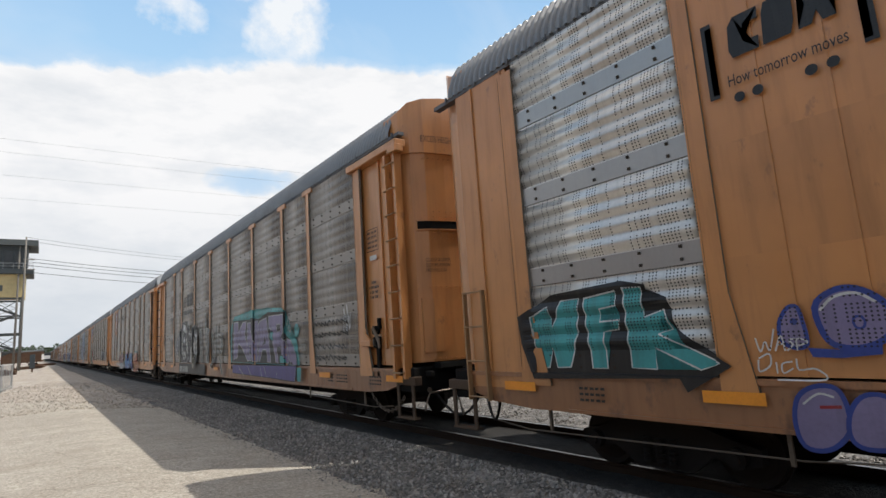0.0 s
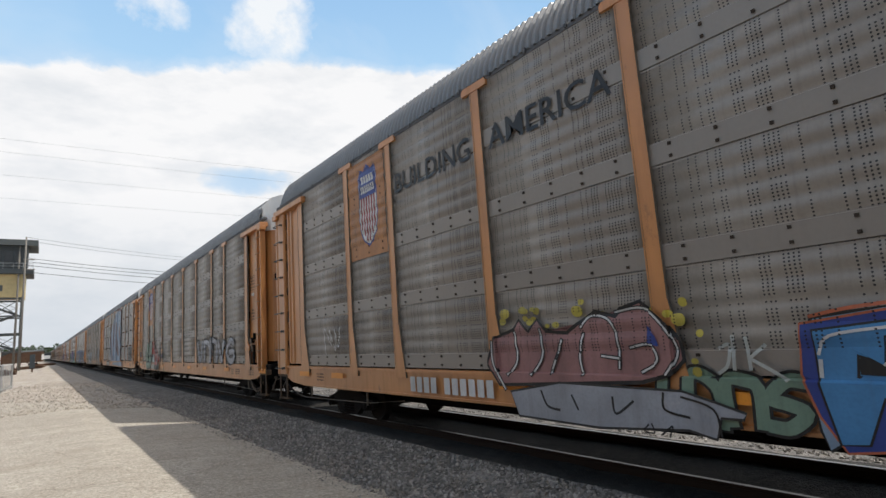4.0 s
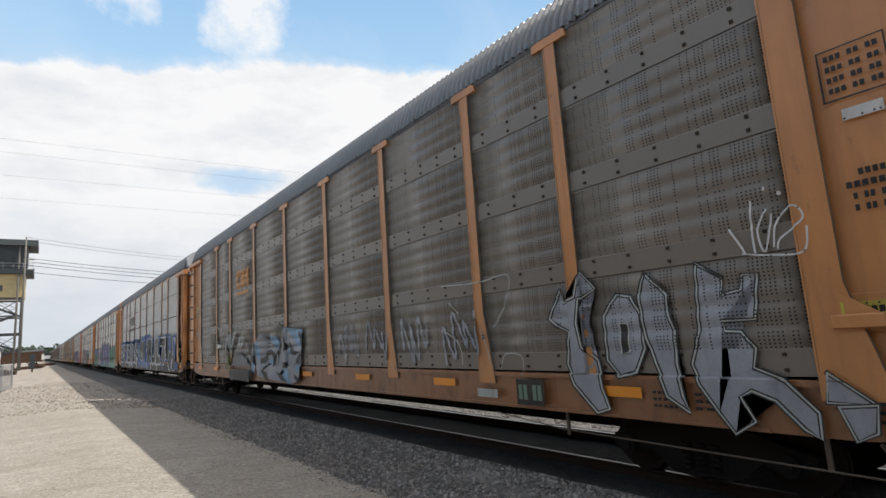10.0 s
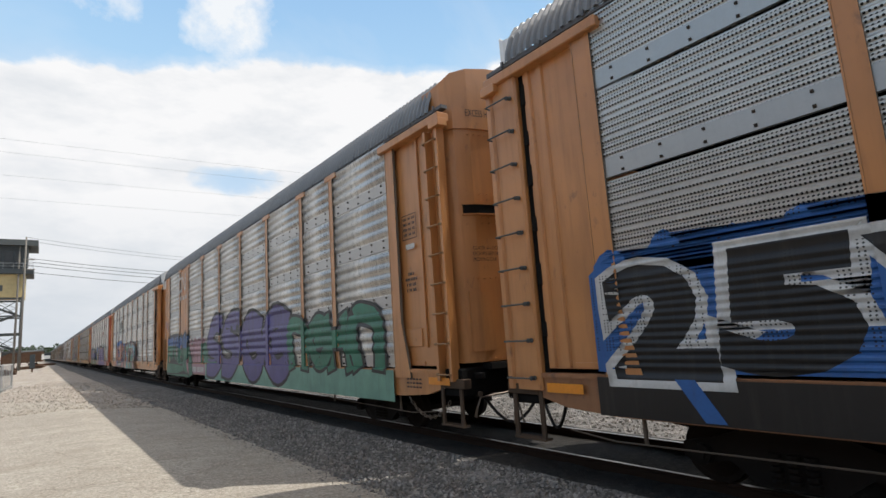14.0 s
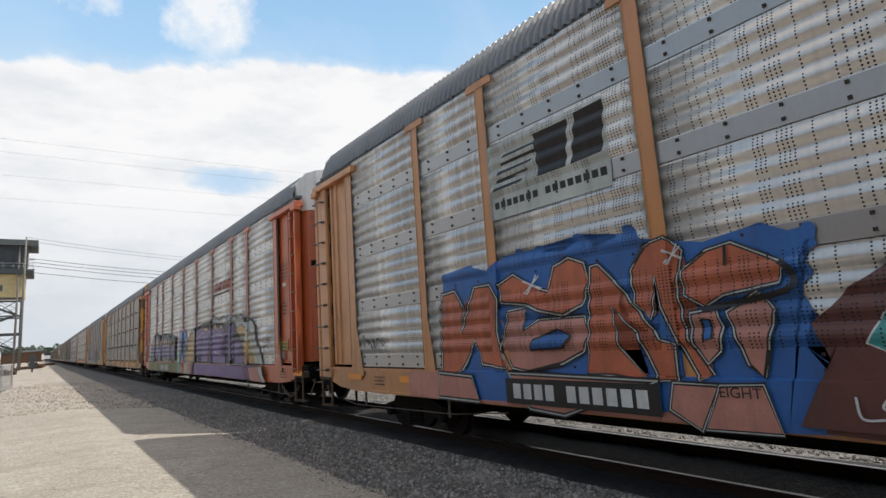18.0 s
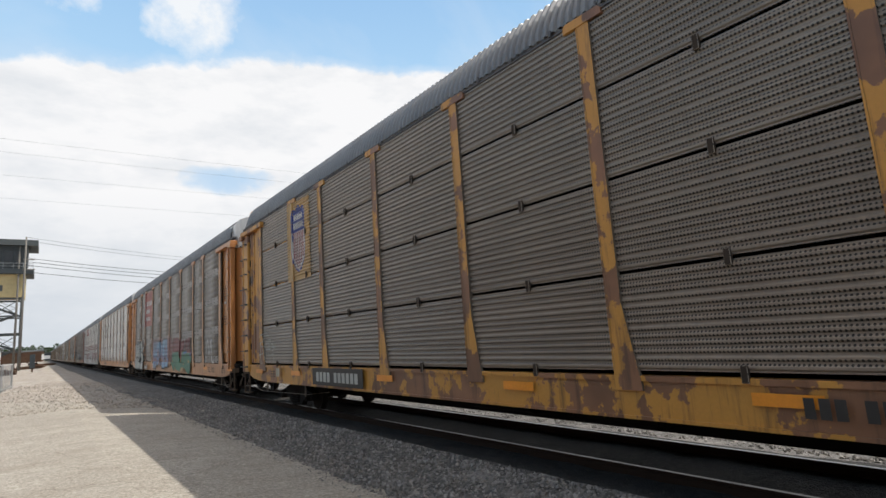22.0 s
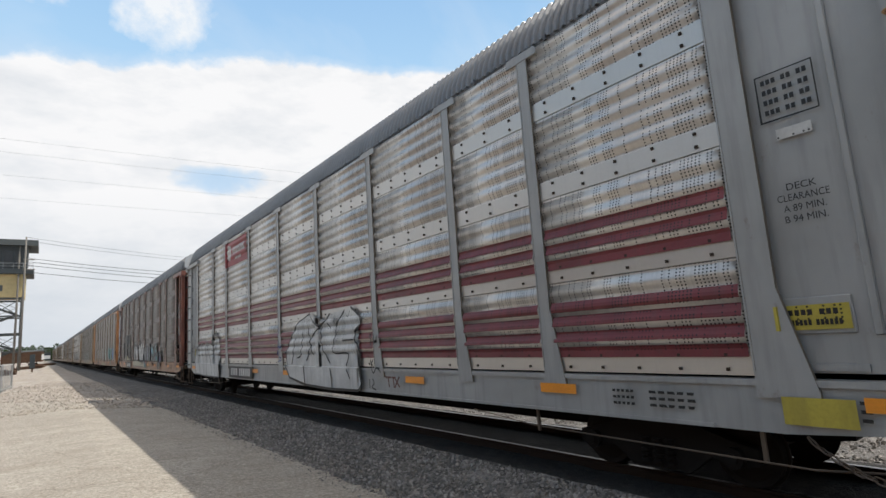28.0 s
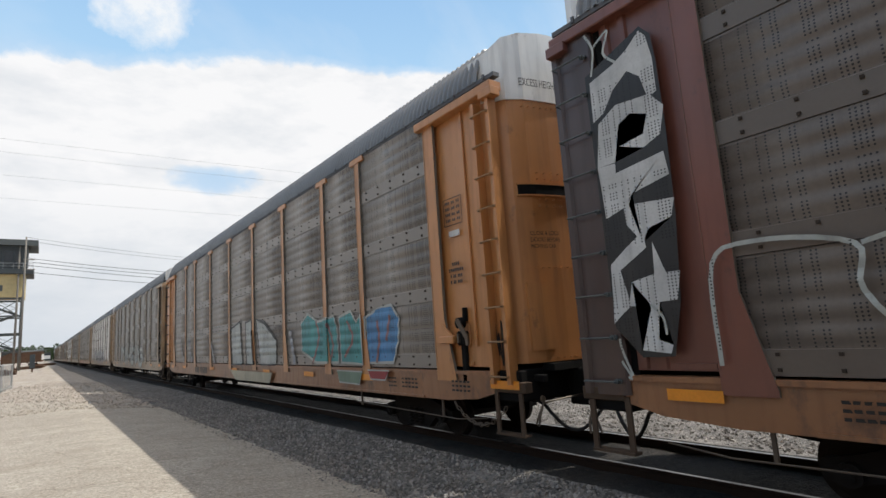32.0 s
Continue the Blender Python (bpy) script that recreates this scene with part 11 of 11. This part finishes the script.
m.form([(3.95, 2.64), (3.44, 2.62), (3.43, 2.23), (3.33, 1.71), (3.29, 1.46), (3.67, 1.37), (3.74, 1.72), (3.90, 2.22)], "white")
m.form([(3.90, 2.60), (3.50, 2.59), (3.49, 2.19), (3.42, 1.67), (3.43, 1.37), (3.70, 1.33), (3.76, 1.77), (3.88, 2.22)], "black")
m.form([(4.37, 1.37), (4.46, 1.69), (4.17, 1.81), (3.85, 1.74), (3.65, 1.50), (3.62, 1.27), (3.73, 0.85), (4.27, 0.88), (4.37, 1.09)], "black", "white", 0.045)
m.form([(3.35, 1.37), (3.31, 1.66), (3.08, 1.67), (2.88, 1.52), (2.71, 1.22), (2.69, 0.85), (3.28, 0.86), (3.46, 1.20)], "black", "white", 0.045)
m.form([(3.67, 1.37), (3.33, 1.47), (3.37, 1.20), (3.58, 1.18)], "white")
m.form([(4.49, 1.16), (4.31, 1.15), (4.09, 0.90), (4.27, 0.90)], "white")
m.form([(3.56, 1.17), (3.42, 1.16), (3.21, 0.86), (3.38, 0.87)], "white")

m = MU[7]
m.line([(21.91, 5.28), (22.35, 5.24), (22.52, 5.13), (22.52, 4.72), (22.41, 4.61), (21.83, 4.64), (21.75, 4.75), (21.72, 5.21), (21.61, 5.27), (21.47, 5.16), (21.22, 4.75), (21.10, 4.63), (21.01, 4.67), (20.98, 5.05), (20.96, 5.34)], 0.12, "white", False, "emblem")

m = MU[10]
m.line([(25.27, 2.04), (25.13, 2.13), (24.94, 2.13), (25.03, 1.95), (25.21, 1.86), (25.09, 1.78), (24.90, 1.79)], 0.024, "pale")
m.line([(25.10, 2.13), (25.24, 1.52)], 0.024, "pale")
m.line([(24.92, 2.11), (24.86, 1.38)], 0.024, "pale")
m.line([(24.89, 2.08), (24.65, 2.10), (24.39, 2.07)], 0.024, "pale")
m.line([(24.70, 2.09), (24.73, 1.80), (24.49, 2.01), (24.61, 1.70)], 0.024, "pale")
m.line([(24.48, 1.98), (24.34, 1.95), (24.53, 1.70), (24.29, 1.81)], 0.024, "pale")
m.line([(24.32, 1.87), (24.10, 1.77), (24.20, 1.62)], 0.024, "pale")
m.line([(24.12, 1.95), (24.13, 1.56)], 0.024, "pale")
m.line([(24.27, 1.75), (23.88, 1.74)], 0.024, "pale")
m.line([(25.18, 1.75), (25.15, 1.38), (25.10, 1.28)], 0.024, "pale")
m.line([(25.06, 1.72), (24.96, 1.51), (24.83, 1.35)], 0.024, "pale")
m.line([(24.74, 1.70), (24.69, 1.64), (24.68, 1.32)], 0.024, "pale")
m.line([(24.65, 1.69), (24.38, 1.69)], 0.024, "pale")
m.line([(24.53, 1.63), (24.43, 1.32)], 0.024, "pale")
m.line([(24.37, 1.47), (24.23, 1.55), (24.10, 1.50), (24.07, 1.30)], 0.024, "pale")
m.line([(24.86, 2.26), (24.75, 2.31), (24.71, 2.23), (24.79, 2.17), (24.86, 2.26)], 0.024, "pale")
m.line([(25.30, 1.52), (24.95, 1.58)], 0.024, "pale")
m.form([(23.85, 1.15), (23.58, 1.16), (23.58, 0.93), (23.85, 0.92)], "cream")


# ---- the surroundings ----
def wire(name, pts, radius=0.018, sag=0.6, label="thin black overhead wire"):
    bm = bmesh.new()
    a, b = Vector(pts[0]), Vector(pts[1])
    tube(bm, [a.lerp(b, i / 12) - Vector((0, 0, sag * 4 * (i / 12) * (1 - i / 12))) for i in range(13)], radius, 4)
    ob = piece(name, mesh_of(name, bm, M["wire"]))
    return tagged(ob, label, "cable", "overhead wires")


for za, zb, yy in ((20.9, 20.6, 60.0), (18.9, 18.6, 60.4), (16.9, 16.5, 60.8), (22.6, 22.4, 61.5)):
    slope = (zb - za) / 27.0
    wire("overhead_wire", [(-40, yy + 1.5, za - 36 * slope), (70, yy - 6, za + 74 * slope)], 0.007, 0.5)
for i, (za, dz) in enumerate(((20.1, -0.4), (19.5, -0.4), (18.9, -0.7), (17.7, -0.6), (24.0, -0.3), (23.4, -0.3))):
    wire("overhead_wire", [(-2.6, 120 + 0.2 * i, za), (62, 140 + i, za + dz)], 0.055 if i < 4 else 0.03, 1.2)


def utility_pole(x, y, height, arms):
    p = thing("utility_pole", "weathered brown wooden utility pole", "utility pole", pose(x, y, ground_z(x)), "poles by the tower")
    bm = bmesh.new()
    tube(bm, [(0, 0, -0.3), (0.05, 0, height * 0.5), (0.1, 0, height)], [0.2, 0.17, 0.13], 10)
    part("pole", bm, M["pole"], p, smooth=True)
    for z in arms:
        bm = bmesh.new()
        box(bm, -0.2, 1.5, -0.08, 0.08, z, z + 0.16)
        part("crossarm", bm, M["pole"], p)
        for k in (0.5, 0.95, 1.4):
            bm = bmesh.new()
            disc(bm, (k, 0, z + 0.26), "z", 0.07, 0.2, 8)
            part("insulator", bm, M["white_wall"], p)
    return p


utility_pole(-2.95, 120.0, 23.6, (17.6, 19.4))
utility_pole(-3.9, 124.0, 22.9, ())


def yard_tower():
    t = thing("yard_tower", "dark and yellow two-storey control tower on steel legs", "tower", pose(-7.2, 128.0, ground_z(-7)))
    def slab(name, x0, x1, y0, y1, z0, z1, mat, label="", bev=0.04):
        bm = bmesh.new()
        box(bm, x0, x1, y0, y1, z0, z1, bev)
        return part(name, bm, mat, t, label)
    slab("roof", -6.5, 6.1, -4.6, 4.6, 22.6, 23.7, M["steel_grey"], "flat grey overhanging roof")
    up = slab("upper_storey", -5.5, 4.6, -3.6, 3.6, 18.3, 22.6, M["tower_dark"], "dark glazed upper storey")
    slab("gallery", -6.2, 5.6, -4.3, 4.3, 17.4, 18.3, M["tower_dark"], "dark gallery floor")
    slab("lower_storey", -5.0, 4.4, -3.4, 3.4, 13.2, 17.4, M["tower_yellow"], "faded yellow lower storey")
    for i in range(6):
        bm = bmesh.new()
        box(bm, -5.0 + i * 1.55, -3.75 + i * 1.55, -3.66, -3.58, 19.7, 21.6)
        part("window_pane", bm, M["glass"], up)
    bm = bmesh.new()
    box(bm, -3.6, -0.9, -3.46, -3.38, 15.6, 16.8)
    part("window", bm, M["glass"], t)
    bm = bmesh.new()
    for x, z0, z1 in ((-1.0, 13.6, 15.0), (0.6, 14.3, 15.4)):
        box(bm, x, x + 0.6, -3.46, -3.4, z0, z1)
    part("notice", bm, M["steel_grey"], t)
    for k in range(9):
        bm = bmesh.new()
        box(bm, -6.1 + k * 1.44, -6.04 + k * 1.44, -4.25, -4.19, 18.3, 19.4)
        part("rail_post", bm, M["galv"], t)
    for z in (18.8, 19.35):
        bm = bmesh.new()
        tube(bm, [(-6.1, -4.22, z), (5.5, -4.22, z)], 0.04, 6)
        part("handrail", bm, M["galv"], t)
    for x in (-4.8, -0.4, 4.0):
        for y in (-3.2, 3.2):
            slab("leg", x - 0.17, x + 0.17, y - 0.17, y + 0.17, 0.0, 13.2, M["steel_grey"], "", 0.02)
    for z in (3.4, 6.6, 9.8, 13.0):
        for y in (-3.2, 3.2):
            slab("beam", -4.8, 4.0, y - 0.12, y + 0.12, z - 0.18, z + 0.12, M["steel_grey"], "", 0.02)
    for i, (x0, x1) in enumerate(((-4.4, -0.4), (-0.4, 3.8), (-4.4, -0.4), (-0.4, 3.8))):
        for s in (0, 1):
            bm = bmesh.new()
            z0 = 0.2 + 3.2 * i
            a, b = (x0, z0), (x1, z0 + 3.0)
            if s:
                a, b = (x1, z0), (x0, z0 + 3.0)
            tube(bm, [(a[0], -3.2, a[1]), (b[0], -3.2, b[1])], 0.07, 6)
            part("brace", bm, M["steel_grey"], t)
    for i in range(4):
        bm = bmesh.new()
        x0, x1 = (-3.6, 3.2) if i % 2 == 0 else (3.2, -3.6)
        z0 = 0.3 + 3.2 * i
        prism(bm, [(x0, z0), (x1, z0 + 3.1), (x1, z0 + 3.5), (x0, z0 + 0.4)], "y", -2.6, -1.6)
        st = part("stair_flight", bm, M["steel_grey"], t)
        bm = bmesh.new()
        tube(bm, [(x0, -2.6, z0 + 1.4), (x1, -2.6, z0 + 4.5)], 0.05, 6)
        part("stair_rail", bm, M["galv"], st)
    return t


yard_tower()


def fence_panel(a, b):
    f = thing("fence", "low galvanised steel tube fence", "fence", pose(0, 0, 0))
    a, b = Vector((*a, ground_z(a[0]))), Vector((*b, ground_z(b[0])))
    for z in (0.15, 1.55):
        bm = bmesh.new()
        tube(bm, [a + Vector((0, 0, z)), b + Vector((0, 0, z))], 0.03, 6)
        part("rail", bm, M["galv"], f)
    for i in range(15):
        p = a.lerp(b, i / 14)
        bm = bmesh.new()
        tube(bm, [p, p + Vector((0, 0, 1.62 if i % 7 == 0 else 1.5))], 0.04 if i % 7 == 0 else 0.018, 6)
        part("post" if i % 7 == 0 else "picket", bm, M["galv"], f)
    return f


fence_panel((-2.1, 36.0), (-1.45, 45.5))

shed = thing("shed", "small white shed with a flat grey roof", "shed", pose(-5.5, 70.0, ground_z(-5)))
bm = bmesh.new()
box(bm, -2.6, 2.2, -2, 2, 0, 2.9, 0.03)
part("walls", bm, M["white_wall"], shed)
bm = bmesh.new()
box(bm, -2.8, 2.4, -2.2, 2.2, 2.9, 3.1, 0.03)
part("roof", bm, M["steel_grey"], shed)

box_post = thing("signal_case", "dark rusty steel signal case on a post", "signal case", pose(-0.95, 100.0, ground_z(-1)))
bm = bmesh.new()
box(bm, -0.32, 0.32, -0.3, 0.3, 0.5, 2.5, 0.03)
part("case", bm, M["tower_dark"], box_post)
bm = bmesh.new()
box(bm, -0.12, 0.12, -0.12, 0.12, -0.1, 0.5)
part("post", bm, M["rust"], box_post)


def scrap_heap(x, y, size, seed):
    """A low pile of rusty track parts."""
    rng2 = random.Random(seed)
    h = thing("scrap_pile", "low pile of rusty steel track scrap", "scrap", pose(x, y, ground_z(x)), "scrap by the track")
    for i in range(9):
        bm = bmesh.new()
        box(bm, -size * 0.5, size * 0.5, -0.1, 0.1, 0, 0.18, 0.01)
        part("steel_piece", bm, M["rust"], h, "", pose(rng2.uniform(-0.6, 0.6), rng2.uniform(-1, 1), 0.02 + 0.17 * (i // 3), rng2.uniform(-6, 6), 0, rng2.uniform(-40, 40)))


for i, (x, y, sz) in enumerate(((-4.3, 88, 3.2), (-1.4, 130, 4.0), (-6.0, 105, 4.5), (0.6, 170, 5.0))):
    scrap_heap(x, y, sz, i)


def parked_car(x, y, label, turn=0.0, paint="tower_dark"):
    """A dark freight car standing far off on another track."""
    c = thing("parked_railcar", label, "railcar", pose(x, y, 0.3, 0, 0, turn))
    bm = bmesh.new()
    box(bm, -1.5, 1.5, 0, 13, 1.0, 4.1, 0.08)
    part("body", bm, M[paint], c)
    bm = bmesh.new()
    prism(bm, [(-1.55, 4.1), (1.55, 4.1), (1.1, 4.6), (-1.1, 4.6)], "y", -0.1, 13.1)
    part("roof", bm, M["steel_grey"], c)
    for yy in (2.2, 10.8):
        bm = bmesh.new()
        for w in (-0.8, 0.8):
            disc(bm, (-0.75, yy + w, 0.42), "x", 0.42, 0.14, 16)
        box(bm, -0.95, -0.85, yy - 1.1, yy + 1.1, 0.3, 0.6)
        part("truck", bm, M["soot"], c)
    bm = bmesh.new()
    box(bm, -1.3, 1.3, -0.06, 0.0, 1.6, 3.2)
    part("end_panel", bm, M["white_wall"], c)
    return c


parked_car(2.4, 318.0, "dark freight car standing on a far siding")
parked_car(-4.5, 340.0, "dark freight car standing behind the tower")
parked_car(-9.5, 336.0, "dark rusty freight car standing by the far yard")
parked_car(-0.8, 352.0, "dark freight car standing at the end of the yard")
parked_car(-14.5, 330.0, "dark freight car standing beyond the shed")
for i in range(6):
    parked_car(0.5 - 14.2 * i, 205.0 + 3.0 * i, "dark rust-brown freight car in a row across the far yard", 78.0, "umber" if i % 2 else "rust")


def tree(x, y, height, spread, seed):
    rng2 = random.Random(seed)
    t = thing("tree", "distant broad green leafy tree", "tree", pose(x, y, ground_z(x)), "far tree line")
    bm = bmesh.new()
    tube(bm, [(0, 0, 0), (0.2, 0, height * 0.35), (0, 0.1, height * 0.7)], [0.45, 0.32, 0.1], 8)
    for k in range(5):
        a = k * 1.3
        tube(bm, [(0, 0, height * 0.35), (math.cos(a) * spread * 0.5, math.sin(a) * spread * 0.5, height * 0.65)], [0.18, 0.06], 5)
    part("trunk", bm, M["trunk"], t)
    verts, faces = [], []
    for i in range(420):
        u = rng2.uniform(-1, 1)
        a = rng2.uniform(0, 6.283)
        r = spread * math.sqrt(max(0, 1 - u * u)) * rng2.uniform(0.6, 1.08)
        c = Vector((r * math.cos(a), r * math.sin(a), height * 0.52 + u * height * 0.48 * rng2.uniform(0.8, 1.1)))
        n0 = Vector((rng2.uniform(-1, 1), rng2.uniform(-1, 1), rng2.uniform(-1, 1))).normalized()
        e = n0.orthogonal().normalized() * rng2.uniform(0.35, 0.75)
        g = n0.cross(e).normalized() * rng2.uniform(0.35, 0.75)
        k = len(verts)
        verts += [c + e, c + g, c - e, c - g, c + n0 * 0.25]
        faces += [(k, k + 1, k + 4), (k + 1, k + 2, k + 4), (k + 2, k + 3, k + 4), (k + 3, k, k + 4)]
    me = bpy.data.meshes.new("crown")
    me.from_pydata([tuple(v) for v in verts], [], faces)
    me.materials.append(M["leaf"])
    piece("crown", me, t)


rng = random.Random(9)
for i in range(26):
    tree(-62 + i * 3.3 + rng.uniform(-1, 1), 600 + rng.uniform(-40, 40), rng.uniform(9, 14.5), rng.uniform(3.6, 5.6), i)

# An unseen dark wall, added behind the camera to hold back low sky light.
bm = bmesh.new()
box(bm, -14.6, -14.0, -60, 30, -0.2, 9.0)
structure("wall_west", bm, M["rust"], "plain dark unseen wall added behind the pavement to block low sky light", "wall")


# ---- the sky ----
def dome(name, radius, az0, az1, el0, el1, material, label):
    """A far piece of sky as a shell round the camera."""
    bm = bmesh.new()
    rows = []
    for j in range(13):
        e = radians(el0 + (el1 - el0) * j / 12)
        rows.append([bm.verts.new((radius * math.cos(e) * math.sin(a), radius * math.cos(e) * math.cos(a), radius * math.sin(e))) for a in [radians(az0 + (az1 - az0) * i / 64) for i in range(65)]])
    for r0, r1 in zip(rows, rows[1:]):
        for i in range(64):
            bm.faces.new((r0[i], r0[i + 1], r1[i + 1], r1[i]))
    return structure(name, bm, material, label, "sky", smooth=True)


def sky_shell(name, high):
    k = Nodes(name)
    m = k.m
    k.n.remove(k.b)
    unit = k.n.new("ShaderNodeVectorMath")
    unit.operation = "NORMALIZE"
    k.l.new(k.tc.outputs["Object"], unit.inputs[0])
    v = unit.outputs[0]
    x, y, z = k.split(v)

    def at(scale):
        q = k.n.new("ShaderNodeMapping")
        q.inputs["Scale"].default_value = scale
        k.l.new(v, q.inputs["Vector"])
        return q.outputs[0]

    e = k.n.new("ShaderNodeEmission")
    out = k.n["Material Output"].inputs["Surface"]
    if not high:
        blue = k.ramp(z, (0.0, (0.52, 0.66, 0.80)), (0.25, (0.44, 0.66, 0.90)), (0.46, (0.42, 0.66, 0.92)), (0.75, (0.20, 0.42, 0.78)))
        soft = k.noise(at((5.5, 5.5, 8.0)), 1.0, 6.0, 0.5)
        puff = k.noise(at((19.0, 19.0, 26.0)), 1.0, 5.0, 0.55)
        rim = k.math("MINIMUM", k.math("MULTIPLY_ADD", x, 0.13, 0.427), 0.455)
        edge = k.math("SUBTRACT", z, rim)
        edge = k.math("ADD", edge, k.math("ADD", k.math("MULTIPLY", k.math("SUBTRACT", soft, 0.5), 0.075), k.math("MULTIPLY", k.math("SUBTRACT", puff, 0.5), 0.03)))
        bank = k.ramp(k.math("MULTIPLY_ADD", edge, 10.0, 0.5), (0.0, 1.0), (0.47, 1.0), (0.56, 0.25), (0.7, 0.0))
        u = k.math("DIVIDE", k.math("SUBTRACT", k.math("DIVIDE", x, k.math("MAXIMUM", y, 0.05)), 0.31), 0.085)
        w = k.math("DIVIDE", k.math("SUBTRACT", z, 0.282), 0.022)
        far = k.math("ADD", k.math("MULTIPLY", u, u), k.math("MULTIPLY", w, w))
        far = k.math("ADD", far, k.math("MULTIPLY", k.math("SUBTRACT", puff, 0.5), 2.6))
        gap = k.ramp(k.math("MULTIPLY", far, 0.4), (0.0, 0.75), (0.2, 0.6), (0.5, 0.0))
        bank = k.math("SUBTRACT", bank, gap, 0.0, True)
        veil = k.ramp(k.noise(at((1.6, 5.0, 2.0)), 1.4, 5.0), (0.45, 0.0), (0.8, 0.35))
        cover = k.math("MAXIMUM", bank, veil)
        shade = k.noise(at((4.5, 4.5, 12.0)), 1.2, 6.0, 0.6)
        white = k.ramp(shade, (0.3, (0.76, 0.79, 0.83)), (0.55, (0.95, 0.95, 0.96)))
        white = k.mix(k.ramp(z, (0.0, 0.85), (0.1, 0.45), (0.26, 0.0)), white, (0.60, 0.66, 0.73))
        k.l.new(k.mix(cover, blue, white), e.inputs["Color"])
        k.l.new(e.outputs[0], out)
    else:
        wisp = k.noise(at((9.0, 9.0, 9.0)), 1.0, 9.0, 0.6)
        ratio = k.math("DIVIDE", x, k.math("MAXIMUM", y, 0.05))
        a = None
        for cu, cv, ru, rv in ((0.15, 0.525, 0.075, 0.045), (0.395, 0.53, 0.085, 0.055), (0.26, 0.57, 0.1, 0.03)):
            du, dv = k.math("DIVIDE", k.math("SUBTRACT", ratio, cu), ru), k.math("DIVIDE", k.math("SUBTRACT", z, cv), rv)
            q = k.math("SUBTRACT", 1.0, k.math("ADD", k.math("MULTIPLY", du, du), k.math("MULTIPLY", dv, dv)))
            a = q if a is None else k.math("MAXIMUM", a, q)
        a = k.math("MULTIPLY_ADD", k.math("SUBTRACT", wisp, 0.5), 6.0, a)
        a = k.ramp(k.math("MULTIPLY_ADD", a, 0.25, 0.3), (0.3, 0.0), (0.62, 0.9))
        e.inputs["Color"].default_value = (0.95, 0.96, 0.97, 1)
        tr, mx = k.n.new("ShaderNodeBsdfTransparent"), k.n.new("ShaderNodeMixShader")
        k.l.new(a, mx.inputs[0])
        k.l.new(tr.outputs[0], mx.inputs[1])
        k.l.new(e.outputs[0], mx.inputs[2])
        k.l.new(mx.outputs[0], out)
    return m


sky_bank = dome("backdrop_sky", 3000, -180, 180, -1.0, 50, sky_shell("sky_with_cloud_bank", False), "pale blue sky with a bright bank of white cumulus cloud")
sky_wisps = dome("backdrop_clouds", 2800, -30, 95, 20, 60, sky_shell("drifting_cloud_tufts", True), "thin white cloud tufts drifting in the blue sky")


# ---- what moves ----
def travel(t):
    """How far the train has come at t seconds, counted from its place at 16 s."""
    s = (t - 16.0) / 16.0
    return 12.1728 * (t -  16.0) + 3.3057 * s * s + 0.0263 * s ** 3


def motions():
    for car, y in CARS:
        walk(car, [(t, pose(TRACK, y - travel(t), RAIL)) for t in range(0, 33)])
    r = 0.356
    for dy, sets in AXLES.items():
        n = 32 * FPS
        walk(sets[0], [(i / FPS, pose(1.0, dy, 0.356, math.degrees((travel(i / FPS) / r) % (2 * math.pi)))) for i in range(n + 1)])
        act = sets[0].animation_data
        for ob in sets[1:]:
            ob.rotation_mode = "QUATERNION"
            ob.animation_data_create().action = act.action
            ob.animation_data.action_slot = act.action_slot
    walk(sky_bank, [(0.0, pose(0, 0, 0)), (32.0, pose(0, 0, 0, 0, 0, 3.5))])
    walk(sky_wisps, [(0.0, pose(0, 0, 0)), (32.0, pose(0, 0, 0, 0, 0, 14.0))])


motions()
